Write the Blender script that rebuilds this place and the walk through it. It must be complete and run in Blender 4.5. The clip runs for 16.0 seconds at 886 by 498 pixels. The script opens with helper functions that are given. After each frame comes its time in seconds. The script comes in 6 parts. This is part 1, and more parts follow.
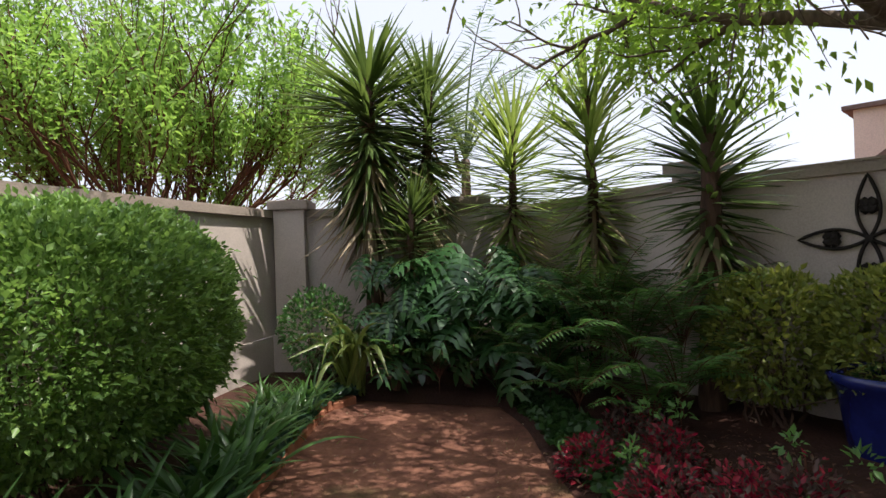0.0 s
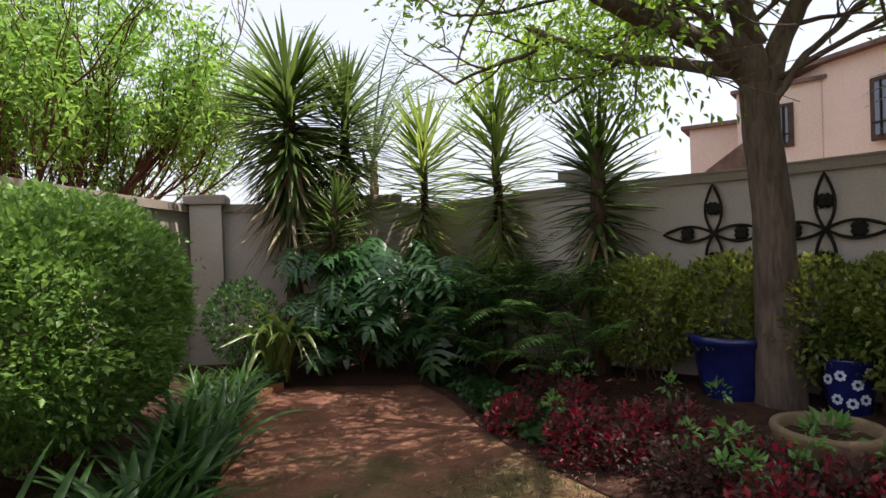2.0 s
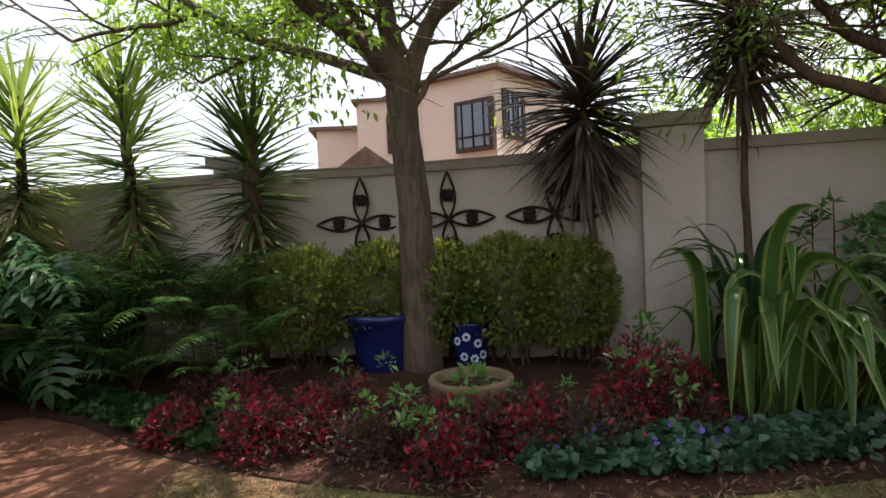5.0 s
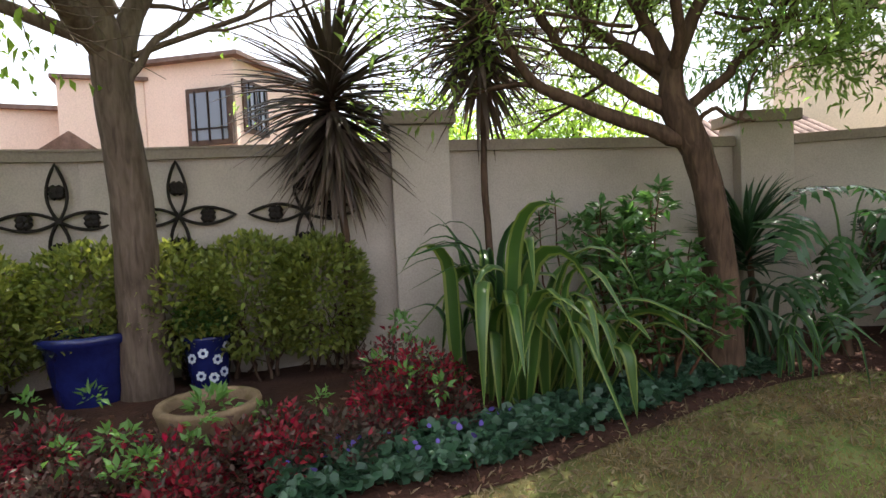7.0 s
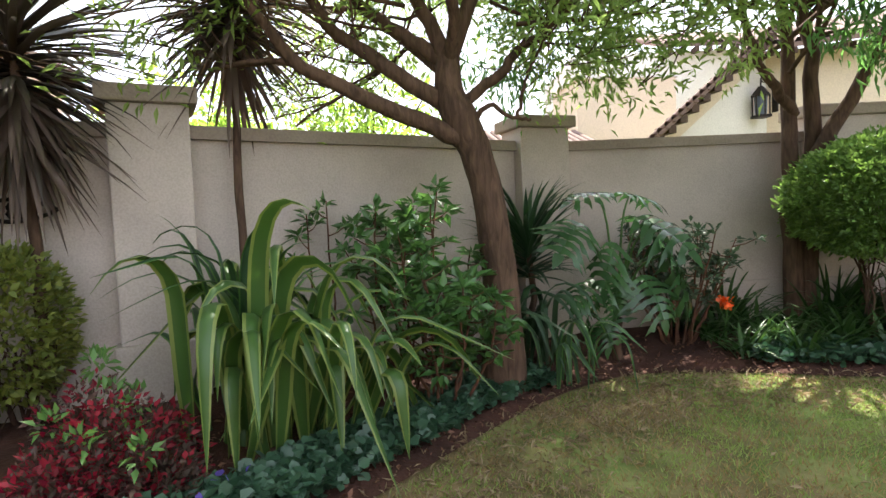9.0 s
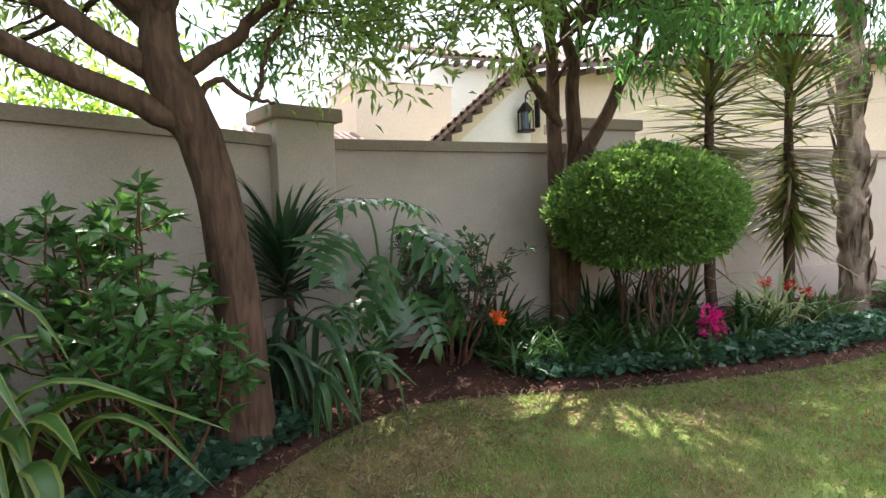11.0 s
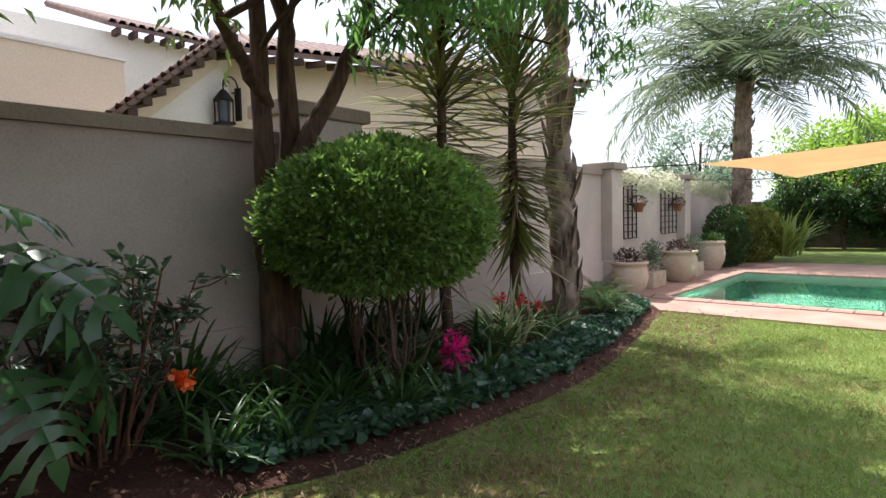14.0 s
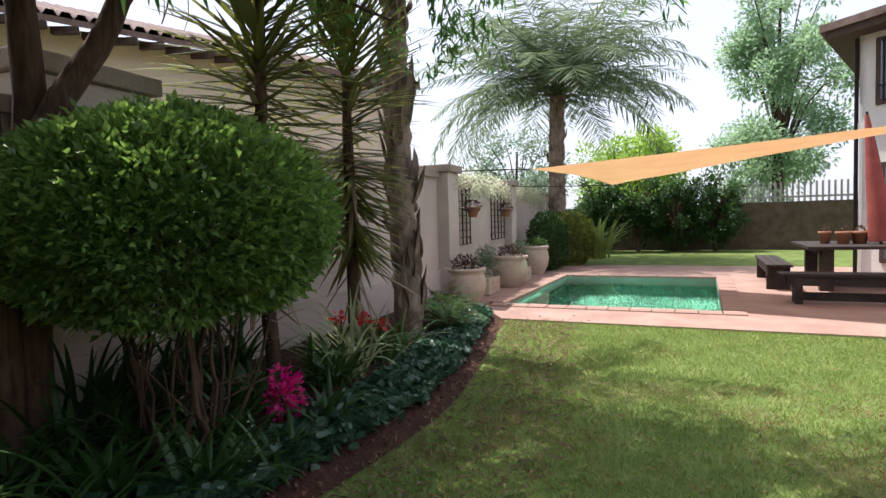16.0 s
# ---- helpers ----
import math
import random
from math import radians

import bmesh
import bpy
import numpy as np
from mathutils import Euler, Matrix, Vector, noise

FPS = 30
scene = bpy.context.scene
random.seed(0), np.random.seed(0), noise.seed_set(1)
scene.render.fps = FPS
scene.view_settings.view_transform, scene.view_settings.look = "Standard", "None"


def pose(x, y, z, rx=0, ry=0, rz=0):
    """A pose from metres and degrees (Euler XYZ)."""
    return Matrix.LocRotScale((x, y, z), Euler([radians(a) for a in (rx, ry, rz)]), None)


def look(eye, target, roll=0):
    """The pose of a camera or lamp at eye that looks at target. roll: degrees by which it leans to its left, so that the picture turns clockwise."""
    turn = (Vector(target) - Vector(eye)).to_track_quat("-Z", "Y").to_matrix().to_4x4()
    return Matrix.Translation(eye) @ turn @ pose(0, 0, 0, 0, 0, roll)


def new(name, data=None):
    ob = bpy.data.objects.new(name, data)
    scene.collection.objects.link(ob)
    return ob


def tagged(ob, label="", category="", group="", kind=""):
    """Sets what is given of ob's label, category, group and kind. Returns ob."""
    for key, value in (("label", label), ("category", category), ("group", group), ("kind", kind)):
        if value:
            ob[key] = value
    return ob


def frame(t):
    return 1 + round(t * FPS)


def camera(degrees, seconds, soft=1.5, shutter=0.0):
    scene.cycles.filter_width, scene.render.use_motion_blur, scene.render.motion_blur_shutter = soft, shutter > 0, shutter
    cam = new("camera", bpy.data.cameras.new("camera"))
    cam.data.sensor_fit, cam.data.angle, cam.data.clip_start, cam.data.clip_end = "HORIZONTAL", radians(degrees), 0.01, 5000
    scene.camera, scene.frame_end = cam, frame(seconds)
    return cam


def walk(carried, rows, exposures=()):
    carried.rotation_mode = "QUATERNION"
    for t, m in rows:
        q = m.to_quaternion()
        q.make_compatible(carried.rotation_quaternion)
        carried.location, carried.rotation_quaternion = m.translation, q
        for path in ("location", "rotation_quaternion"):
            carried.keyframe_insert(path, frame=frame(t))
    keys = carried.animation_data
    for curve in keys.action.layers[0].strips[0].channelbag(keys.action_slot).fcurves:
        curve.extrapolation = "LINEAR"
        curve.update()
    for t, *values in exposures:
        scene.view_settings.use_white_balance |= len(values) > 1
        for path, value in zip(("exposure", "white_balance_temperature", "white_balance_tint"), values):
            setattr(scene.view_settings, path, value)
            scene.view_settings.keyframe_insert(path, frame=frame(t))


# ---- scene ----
cam = camera(74.9, 16.0, soft=1.5)
PATH = [
    (0, (0.254, -0.26, 1.598), (0.118, 1.736, 1.599), -2.0),
    (0.5, (0.12, -0.471, 1.587), (0.032, 1.527, 1.591), -1.9),
    (1, (-0.033, -0.642, 1.574), (-0.024, 1.358, 1.577), -1.8),
    (1.5, (-0.208, -0.774, 1.566), (-0.041, 1.219, 1.56), -1.8),
    (2, (-0.344, -0.869, 1.545), (-0.029, 1.106, 1.532), -1.9),
    (2.5, (-0.469, -0.93, 1.515), (0.029, 1.007, 1.5), -2.0),
    (3, (-0.562, -0.925, 1.507), (0.111, 0.958, 1.488), -2.1),
    (3.5, (-0.65, -0.887, 1.511), (0.238, 0.905, 1.477), -2.3),
    (6, (-0.613, -0.49, 1.442), (1.095, 0.546, 1.354), -2.7),
    (6.5, (-0.486, -0.451, 1.44), (1.332, 0.378, 1.341), -2.7),
    (7, (-0.366, -0.419, 1.43), (1.514, 0.254, 1.332), -2.7),
    (7.5, (-0.195, -0.419, 1.414), (1.735, 0.096, 1.318), -2.6),
    (8, (0.008, -0.468, 1.393), (1.972, -0.101, 1.299), -2.6),
    (8.5, (0.203, -0.543, 1.391), (2.191, -0.341, 1.294), -2.5),
    (9, (0.415, -0.613, 1.386), (2.412, -0.573, 1.287), -2.5),
    (11.5, (1.391, -1.039, 1.418), (3.203, -1.879, 1.307), -1.8),
    (12, (1.59, -1.122, 1.426), (3.321, -2.118, 1.313), -1.9),
    (12.5, (1.808, -1.23, 1.426), (3.444, -2.375, 1.313), -1.8),
    (13, (2.017, -1.337, 1.432), (3.566, -2.596, 1.319), -1.7),
    (13.5, (2.267, -1.5, 1.434), (3.701, -2.889, 1.319), -1.4),
    (14, (2.451, -1.649, 1.429), (3.781, -3.139, 1.317), -1.4),
    (14.5, (2.636, -1.807, 1.426), (3.854, -3.39, 1.319), -1.4),
    (15, (2.789, -1.973, 1.422), (3.897, -3.635, 1.314), -1.3),
    (15.5, (2.942, -2.155, 1.402), (3.91, -3.902, 1.3), -1.5),
    (16, (3.09, -2.321, 1.391), (3.911, -4.142, 1.29), -1.5),
]
EXPOSURES = [(0.0, 0.58, 6400, 15), (3.5, 0.6, 6600, 12), (7.0, 1.5, 6550, 11), (9.0, 1.92, 6500, 11), (11.5, 1.75, 6250, 11), (12.5, 1.32, 6200, 11), (14.5, 0.84, 6200, 16), (16.0, 0.63, 6150, 16)]
walk(cam, [(t, look(eye, target, roll)) for t, eye, target, roll in PATH], EXPOSURES)


# ---------- light ----------
SUN_TO = Vector((0.39, -0.12, 0.91)).normalized()
world = bpy.data.worlds.new("sky")
scene.world = world
world.use_nodes = True
_n = world.node_tree.nodes
_sky = _n.new("ShaderNodeTexSky")
_sky.sky_type, _sky.sun_disc = "NISHITA", False
_sky.sun_elevation = math.asin(SUN_TO.z)
_sky.sun_rotation = math.atan2(SUN_TO.x, SUN_TO.y)
_sky.air_density, _sky.dust_density, _sky.ozone_density = 1.0, 3.0, 0.8
_haze = _n.new("ShaderNodeMix")
_haze.data_type = "RGBA"
_haze.inputs[0].default_value = 0.6
_haze.inputs[7].default_value = (7.4, 7.6, 8.2, 1.0)
world.node_tree.links.new(_sky.outputs[0], _haze.inputs[6])
world.node_tree.links.new(_haze.outputs[2], _n["Background"].inputs[0])
_n["Background"].inputs[1].default_value = 0.118
_sun = new("sun", bpy.data.lights.new("sun", "SUN"))
_sun.data.energy, _sun.data.angle, _sun.data.color = 5.0, radians(0.53), (1.0, 0.95, 0.86)
_sun.matrix_world = look(SUN_TO * 50, (0, 0, 0))

# ---------- materials ----------
def nodes_of(name):
    m = bpy.data.materials.new(name)
    m.use_nodes = True
    t = m.node_tree
    return m, t, t.nodes["Principled BSDF"]


def rgb(c):
    return (c[0], c[1], c[2], 1.0)


def surface(name, a, b, rough=0.8, scale=3.0, fine=60.0, bump=0.15, metal=0.0, mix3=None, spec=0.3):
    """Two-scale mottled surface: colour a to b by a broad noise, fine grain in colour and relief."""
    m, t, p = nodes_of(name)
    tc = t.nodes.new("ShaderNodeTexCoord")
    n1 = t.nodes.new("ShaderNodeTexNoise")
    n1.inputs["Scale"].default_value, n1.inputs["Detail"].default_value, n1.inputs["Roughness"].default_value = scale, 6, 0.6
    n2 = t.nodes.new("ShaderNodeTexNoise")
    n2.inputs["Scale"].default_value, n2.inputs["Detail"].default_value = fine, 4
    ramp = t.nodes.new("ShaderNodeValToRGB")
    e = ramp.color_ramp.elements
    e[0].position, e[1].position = 0.3, 0.7
    e[0].color, e[1].color = rgb(a), rgb(b)
    mix = t.nodes.new("ShaderNodeMix")
    mix.data_type, mix.blend_type = "RGBA", "MULTIPLY"
    mix.inputs[0].default_value = 0.3
    r2 = t.nodes.new("ShaderNodeValToRGB")
    r2.color_ramp.elements[0].position, r2.color_ramp.elements[1].position = 0.3, 0.62
    r2.color_ramp.elements[0].color = (0.45, 0.45, 0.45, 1)
    L = t.links.new
    for n in (n1, n2):
        L(tc.outputs["Object"], n.inputs["Vector"])
    L(n1.outputs["Fac"], ramp.inputs[0])
    L(n2.outputs["Fac"], r2.inputs[0])
    L(ramp.outputs[0], mix.inputs[6])
    L(r2.outputs[0], mix.inputs[7])
    L(mix.outputs[2], p.inputs["Base Color"])
    b_ = t.nodes.new("ShaderNodeBump")
    b_.inputs["Strength"].default_value, b_.inputs["Distance"].default_value = bump, 0.02
    L(n2.outputs["Fac"], b_.inputs["Height"])
    L(b_.outputs[0], p.inputs["Normal"])
    p.inputs["Roughness"].default_value, p.inputs["Metallic"].default_value = rough, metal
    p.inputs["Specular IOR Level"].default_value = spec
    return m


def leafy(name, a, b, through_=0.35, rough=0.45, spec=0.4, vary=0.5):
    """Leaf: colour a to b at random by island, light passes through."""
    m, t, p = nodes_of(name)
    g = t.nodes.new("ShaderNodeNewGeometry")
    ramp = t.nodes.new("ShaderNodeValToRGB")
    e = ramp.color_ramp.elements
    e[0].color, e[1].color = rgb(a), rgb(b)
    tc = t.nodes.new("ShaderNodeTexCoord")
    n1 = t.nodes.new("ShaderNodeTexNoise")
    n1.inputs["Scale"].default_value = 2.2
    add = t.nodes.new("ShaderNodeMix")
    add.inputs[0].default_value = 0.45
    L = t.links.new
    L(tc.outputs["Object"], n1.inputs["Vector"])
    L(g.outputs["Random Per Island"], add.inputs[2])
    L(n1.outputs["Fac"], add.inputs[3])
    L(add.outputs[0], ramp.inputs[0])
    L(ramp.outputs[0], p.inputs["Base Color"])
    p.inputs["Roughness"].default_value = rough
    p.inputs["Specular IOR Level"].default_value = spec
    tr = t.nodes.new("ShaderNodeBsdfTranslucent")
    hs = t.nodes.new("ShaderNodeHueSaturation")
    hs.inputs["Hue"].default_value, hs.inputs["Saturation"].default_value, hs.inputs["Value"].default_value = 0.485, 1.1, 1.9
    L(ramp.outputs[0], hs.inputs["Color"])
    L(hs.outputs[0], tr.inputs["Color"])
    ms = t.nodes.new("ShaderNodeMixShader")
    ms.inputs[0].default_value = through_
    L(p.outputs[0], ms.inputs[1])
    L(tr.outputs[0], ms.inputs[2])
    L(ms.outputs[0], t.nodes["Material Output"].inputs["Surface"])
    return m


PLASTER = surface("wall_plaster", (0.43, 0.37, 0.325), (0.56, 0.485, 0.43), 0.9, 1.1, 70, 0.1)
COPING = surface("coping_plaster", (0.27, 0.22, 0.18), (0.36, 0.30, 0.25), 0.9, 1.6, 50, 0.3)
SOIL = surface("soil", (0.03, 0.0125, 0.0085), (0.075, 0.03, 0.019), 0.95, 2.5, 35, 0.9)


def lawn_ground(name):
    """Lawn soil: green far down the garden, straw-brown near the bed, giving out into bare red earth in the corner."""
    m, t, p = nodes_of(name)
    L = t.links.new
    tc, sep = t.nodes.new("ShaderNodeTexCoord"), t.nodes.new("ShaderNodeSeparateXYZ")
    L(tc.outputs["Object"], sep.inputs[0])

    def noisy(scale, detail=6):
        n = t.nodes.new("ShaderNodeTexNoise")
        n.inputs["Scale"].default_value, n.inputs["Detail"].default_value, n.inputs["Roughness"].default_value = scale, detail, 0.62
        L(tc.outputs["Object"], n.inputs["Vector"])
        return n.outputs["Fac"]

    def ramp(fac, a, b, lo=0.34, hi=0.66):
        r = t.nodes.new("ShaderNodeValToRGB")
        r.color_ramp.elements[0].position, r.color_ramp.elements[1].position = lo, hi
        r.color_ramp.elements[0].color, r.color_ramp.elements[1].color = rgb(a), rgb(b)
        L(fac, r.inputs[0])
        return r.outputs[0]

    def calc(op, a, b, clamp=False):
        q = t.nodes.new("ShaderNodeMath")
        q.operation, q.use_clamp = op, clamp
        for i, v in enumerate((a, b)):
            if isinstance(v, float):
                q.inputs[i].default_value = v
            else:
                L(v, q.inputs[i])
        return q.outputs[0]

    def blend(f, a, b, kind="MIX"):
        x = t.nodes.new("ShaderNodeMix")
        x.data_type, x.blend_type = "RGBA", kind
        if isinstance(f, float):
            x.inputs[0].default_value = f
        else:
            L(f, x.inputs[0])
        L(a, x.inputs[6])
        L(b, x.inputs[7])
        return x.outputs[2]

    broad, mid, fine = noisy(0.9), noisy(2.6), noisy(26, 4)
    green = ramp(mid, (0.08, 0.13, 0.026), (0.19, 0.235, 0.07))
    straw = ramp(mid, (0.085, 0.075, 0.028), (0.21, 0.15, 0.075))
    earth = ramp(mid, (0.10, 0.042, 0.028), (0.25, 0.115, 0.072))
    y = sep.outputs["Y"]
    wob = calc("MULTIPLY", calc("SUBTRACT", broad, 0.5), 4.5)
    wob2 = calc("MULTIPLY", calc("SUBTRACT", mid, 0.5), 2.2)
    f1 = calc("ADD", calc("MULTIPLY", calc("ADD", y, 6.0), 0.16), wob, True)
    f2 = calc("ADD", calc("MULTIPLY", calc("SUBTRACT", y, 2.1), 0.75), calc("ADD", wob, wob2), True)
    c = blend(f2, blend(f1, green, straw), earth)
    c = blend(0.35, c, ramp(fine, (0.4, 0.4, 0.4), (1, 1, 1), 0.3, 0.62), "MULTIPLY")
    L(c, p.inputs["Base Color"])
    b = t.nodes.new("ShaderNodeBump")
    b.inputs["Strength"].default_value, b.inputs["Distance"].default_value = 0.8, 0.02
    L(fine, b.inputs["Height"])
    L(b.outputs[0], p.inputs["Normal"])
    p.inputs["Roughness"].default_value = 0.95
    p.inputs["Specular IOR Level"].default_value = 0.2
    return m


LAWN = lawn_ground("lawn")


# ---------- mesh helpers ----------
def obj(name, verts, faces, mat, parent=None, label="", smooth=False):
    me = bpy.data.meshes.new(name)
    me.from_pydata([tuple(v) for v in verts], [], [tuple(f) for f in faces])
    me.validate()
    me.materials.append(mat)
    if smooth:
        me.polygons.foreach_set("use_smooth", [True] * len(me.polygons))
    o = new(name, me)
    if parent:
        o.parent = parent
    if label:
        o["label"] = label
    return o


def part(name, bm, mat, parent, label="", smooth=False):
    me = bpy.data.meshes.new(name)
    bm.to_mesh(me)
    bm.free()
    me.materials.append(mat)
    if smooth:
        me.polygons.foreach_set("use_smooth", [True] * len(me.polygons))
    o = new(name, me)
    if parent:
        o.parent = parent
    if label:
        o["label"] = label
    return o


def box_bm(size, m=Matrix(), bevel=0.0, bm=None):
    bm = bm or bmesh.new()
    r = bmesh.ops.create_cube(bm, size=1.0, matrix=m @ Matrix.Diagonal((*size, 1)))
    if bevel:
        es = list({e for v in r["verts"] for e in v.link_edges})
        bmesh.ops.bevel(bm, geom=es, offset=bevel, segments=2, affect="EDGES", profile=0.6)
    return bm


def prism(poly, z0, z1, bm=None):
    """Upright prism over a plan polygon (counter-clockwise)."""
    bm = bm or bmesh.new()
    lo = [bm.verts.new((x, y, z0)) for x, y in poly]
    hi = [bm.verts.new((x, y, z1)) for x, y in poly]
    n = len(poly)
    bm.faces.new(lo[::-1])
    bm.faces.new(hi)
    for i in range(n):
        bm.faces.new((lo[i], lo[(i + 1) % n], hi[(i + 1) % n], hi[i]))
    return bm


def strip_poly(pts, left, right):
    """Plan polygon round a polyline, from left metres to its left to right metres to its right."""
    P = [Vector(p) for p in pts]
    out_l, out_r = [], []
    for i, p in enumerate(P):
        d = Vector((0, 0))
        if i:
            d += (p - P[i - 1]).normalized()
        if i < len(P) - 1:
            d += (P[i + 1] - p).normalized()
        d.normalize()
        nrm = Vector((-d.y, d.x))
        out_l.append(tuple(p + nrm * left))
        out_r.append(tuple(p - nrm * right))
    return out_r + out_l[::-1]


# ---------- ground ----------
EDGE = [(0.37, 5.5), (0.58, 4.8), (0.69, 3.9), (0.88, 3.1), (1.25, 2.15), (1.8, 1.2), (2.45, 0.47), (2.95, 0.06), (3.72, -0.5), (4.38, -1.0),
        (4.92, -1.5), (5.25, -2.0), (5.3, -2.5), (5.2, -3.1), (4.98, -3.8), (4.83, -5.0), (4.8, -6.1), (4.98, -7.2), (5.2, -8.2), (5.42, -9.1), (5.56, -9.75)]
WALL_1 = [(-4.2, -12.0), (-3.4, 0.0), (-2.98, 3.4), (-2.31, 7.15)]
WALL_2 = [(-2.0, 6.9), (0.1, 7.2), (0.95, 7.45)]
WALL_3 = [(0.95, 7.45), (2.05, 5.4), (3.22, 4.08), (4.5, 1.6)]
WALL_4 = [(4.62, 1.4), (5.6, -0.1), (6.5, -1.4)]
WALL_5 = [(6.6, -1.55), (6.8, -6.5), (6.97, -10.75)]
WALL_6 = [(7.0, -11.3), (7.45, -16.2), (8.0, -23.0)]

def wall(name, pts, base=-0.3, height=2.06, plinth=0.6, coping=True):
    """Garden wall whose garden face is the polyline; the garden lies to the right of its run."""
    w = part(name, prism(strip_poly(pts, 0.23, 0.0), base, height), PLASTER, None)
    tagged(w, "beige plastered garden boundary wall", "wall", kind="structure")
    if plinth:
        part("plinth", prism(strip_poly(pts, 0.0, 0.045), base, plinth), PLASTER, w)
    if coping:
        bm = prism(strip_poly(pts, 0.29, 0.06), height, height + 0.1)
        bmesh.ops.bevel(bm, geom=[e for e in bm.edges if e.verts[0].co.z > height + 0.05 and e.verts[1].co.z > height + 0.05], offset=0.02, segments=2, affect="EDGES")
        part("coping", bm, COPING, w, "brown-painted coping")
    return w


for _i, _w in enumerate((WALL_1, WALL_2, WALL_3, WALL_4, WALL_5, WALL_6)):
    wall("wall_%d" % (_i + 1), _w)


def pillar(name, x, y, turn, width=0.5, top=2.4, depth=0.45):
    """Square pillar with a plinth and a stepped cap."""
    m = pose(x, y, 0, 0, 0, turn)
    w = part(name, box_bm((width, depth, top - 0.12 + 0.3), m @ pose(0, 0, (top - 0.12 - 0.3) / 2), 0.012), PLASTER, None)
    tagged(w, "beige plastered pillar of the garden wall", "pillar", kind="structure")
    part("cap", box_bm((width + 0.12, depth + 0.12, 0.12), m @ pose(0, 0, top - 0.06), 0.018), COPING, w, "brown-painted cap")
    part("plinth", box_bm((width + 0.08, depth + 0.08, 0.95), m @ pose(0, 0, 0.145), 0.015), PLASTER, w)
    return w


pillar("wall_pillar_1", -2.14, 6.95, 5, 0.38, 2.27, 0.42)
pillar("wall_pillar_2", 0.1, 7.4, 5, 0.4, 2.27)
pillar("wall_pillar_3", 2.3, 5.33, -50, 0.3, 2.33, 0.4)
pillar("wall_pillar_8", 6.78, -4.78, -87, 0.85, 2.42, 0.4)
pillar("wall_pillar_4", 4.6, 1.56, -62, 0.52, 2.4)
pillar("wall_pillar_5", 6.56, -1.5, -70, 0.55, 2.4)
pillar("wall_pillar_6", 7.02, -11.0, -86, 0.5, 2.27)
pillar("wall_pillar_7", 7.42, -15.6, -86, 0.45, 2.27)



# ---------- numeric mesh helpers ----------
RNG = np.random.default_rng(7)


def unit(a):
    return a / np.maximum(np.linalg.norm(a, axis=-1, keepdims=True), 1e-9)


def np_mesh(name, verts, faces, mat, parent=None, label="", smooth=False):
    """Mesh from arrays; all faces have the same number of corners."""
    verts, faces = np.asarray(verts, np.float32), np.asarray(faces, np.int32)
    k = faces.shape[1]
    me = bpy.data.meshes.new(name)
    me.vertices.add(len(verts))
    me.vertices.foreach_set("co", verts.ravel())
    me.loops.add(faces.size)
    me.loops.foreach_set("vertex_index", faces.ravel())
    me.polygons.add(len(faces))
    me.polygons.foreach_set("loop_start", np.arange(len(faces), dtype=np.int32) * k)
    me.update(calc_edges=True)
    me.materials.append(mat)
    if smooth:
        me.polygons.foreach_set("use_smooth", [True] * len(faces))
    o = new(name, me)
    if parent:
        o.parent = parent
    if label:
        o["label"] = label
    return o


def stamp(tv, tf, origin, ax, ay, az):
    """Copies of a small template (verts tv, faces tf) at origins with axes."""
    tv, tf = np.asarray(tv, float), np.asarray(tf)
    n = len(origin)
    v = origin[:, None] + tv[None, :, :1] * ax[:, None] + tv[None, :, 1:2] * ay[:, None] + tv[None, :, 2:] * az[:, None]
    f = tf[None] + (np.arange(n) * len(tv))[:, None, None]
    return v.reshape(-1, 3), f.reshape(-1, tf.shape[1])


# leaf templates lie along y from 0 to 1, width in x, up z
LEAF = ([(0, 0, 0), (0.5, 0.42, 0.14), (0, 1, -0.06), (-0.5, 0.42, 0.14)], [(0, 1, 2), (0, 2, 3)])
ROUND = ([(0, 0, 0), (0.48, 0.2, 0.1), (0.5, 0.62, 0.12), (0, 1, 0.0), (-0.5, 0.62, 0.12), (-0.48, 0.2, 0.1)], [(0, 1, 2), (0, 2, 3), (0, 3, 4), (0, 4, 5)])


def scatter(pos, out, size, width=0.5, vary=0.35, spread=0.9, template=LEAF, droop=0.0):
    """Leaves at pos that point roughly along out."""
    n = len(pos)
    d = unit(unit(out) + RNG.normal(0, spread, (n, 3)) * 0.6 + np.array([0, 0, -droop]))
    side = unit(np.cross(d, RNG.normal(0, 1, (n, 3)) * 0.5 + np.array([0, 0, 1.0])))
    up = np.cross(side, d)
    s = size * (1 + vary * RNG.uniform(-1, 1, (n, 1)))
    return stamp(*template, pos, side * s * width, d * s, up * s)


def merge(parts):
    vs, fs, k = [], [], 0
    for v, f in parts:
        vs.append(v)
        fs.append(np.asarray(f) + k)
        k += len(v)
    return np.concatenate(vs), np.concatenate(fs)


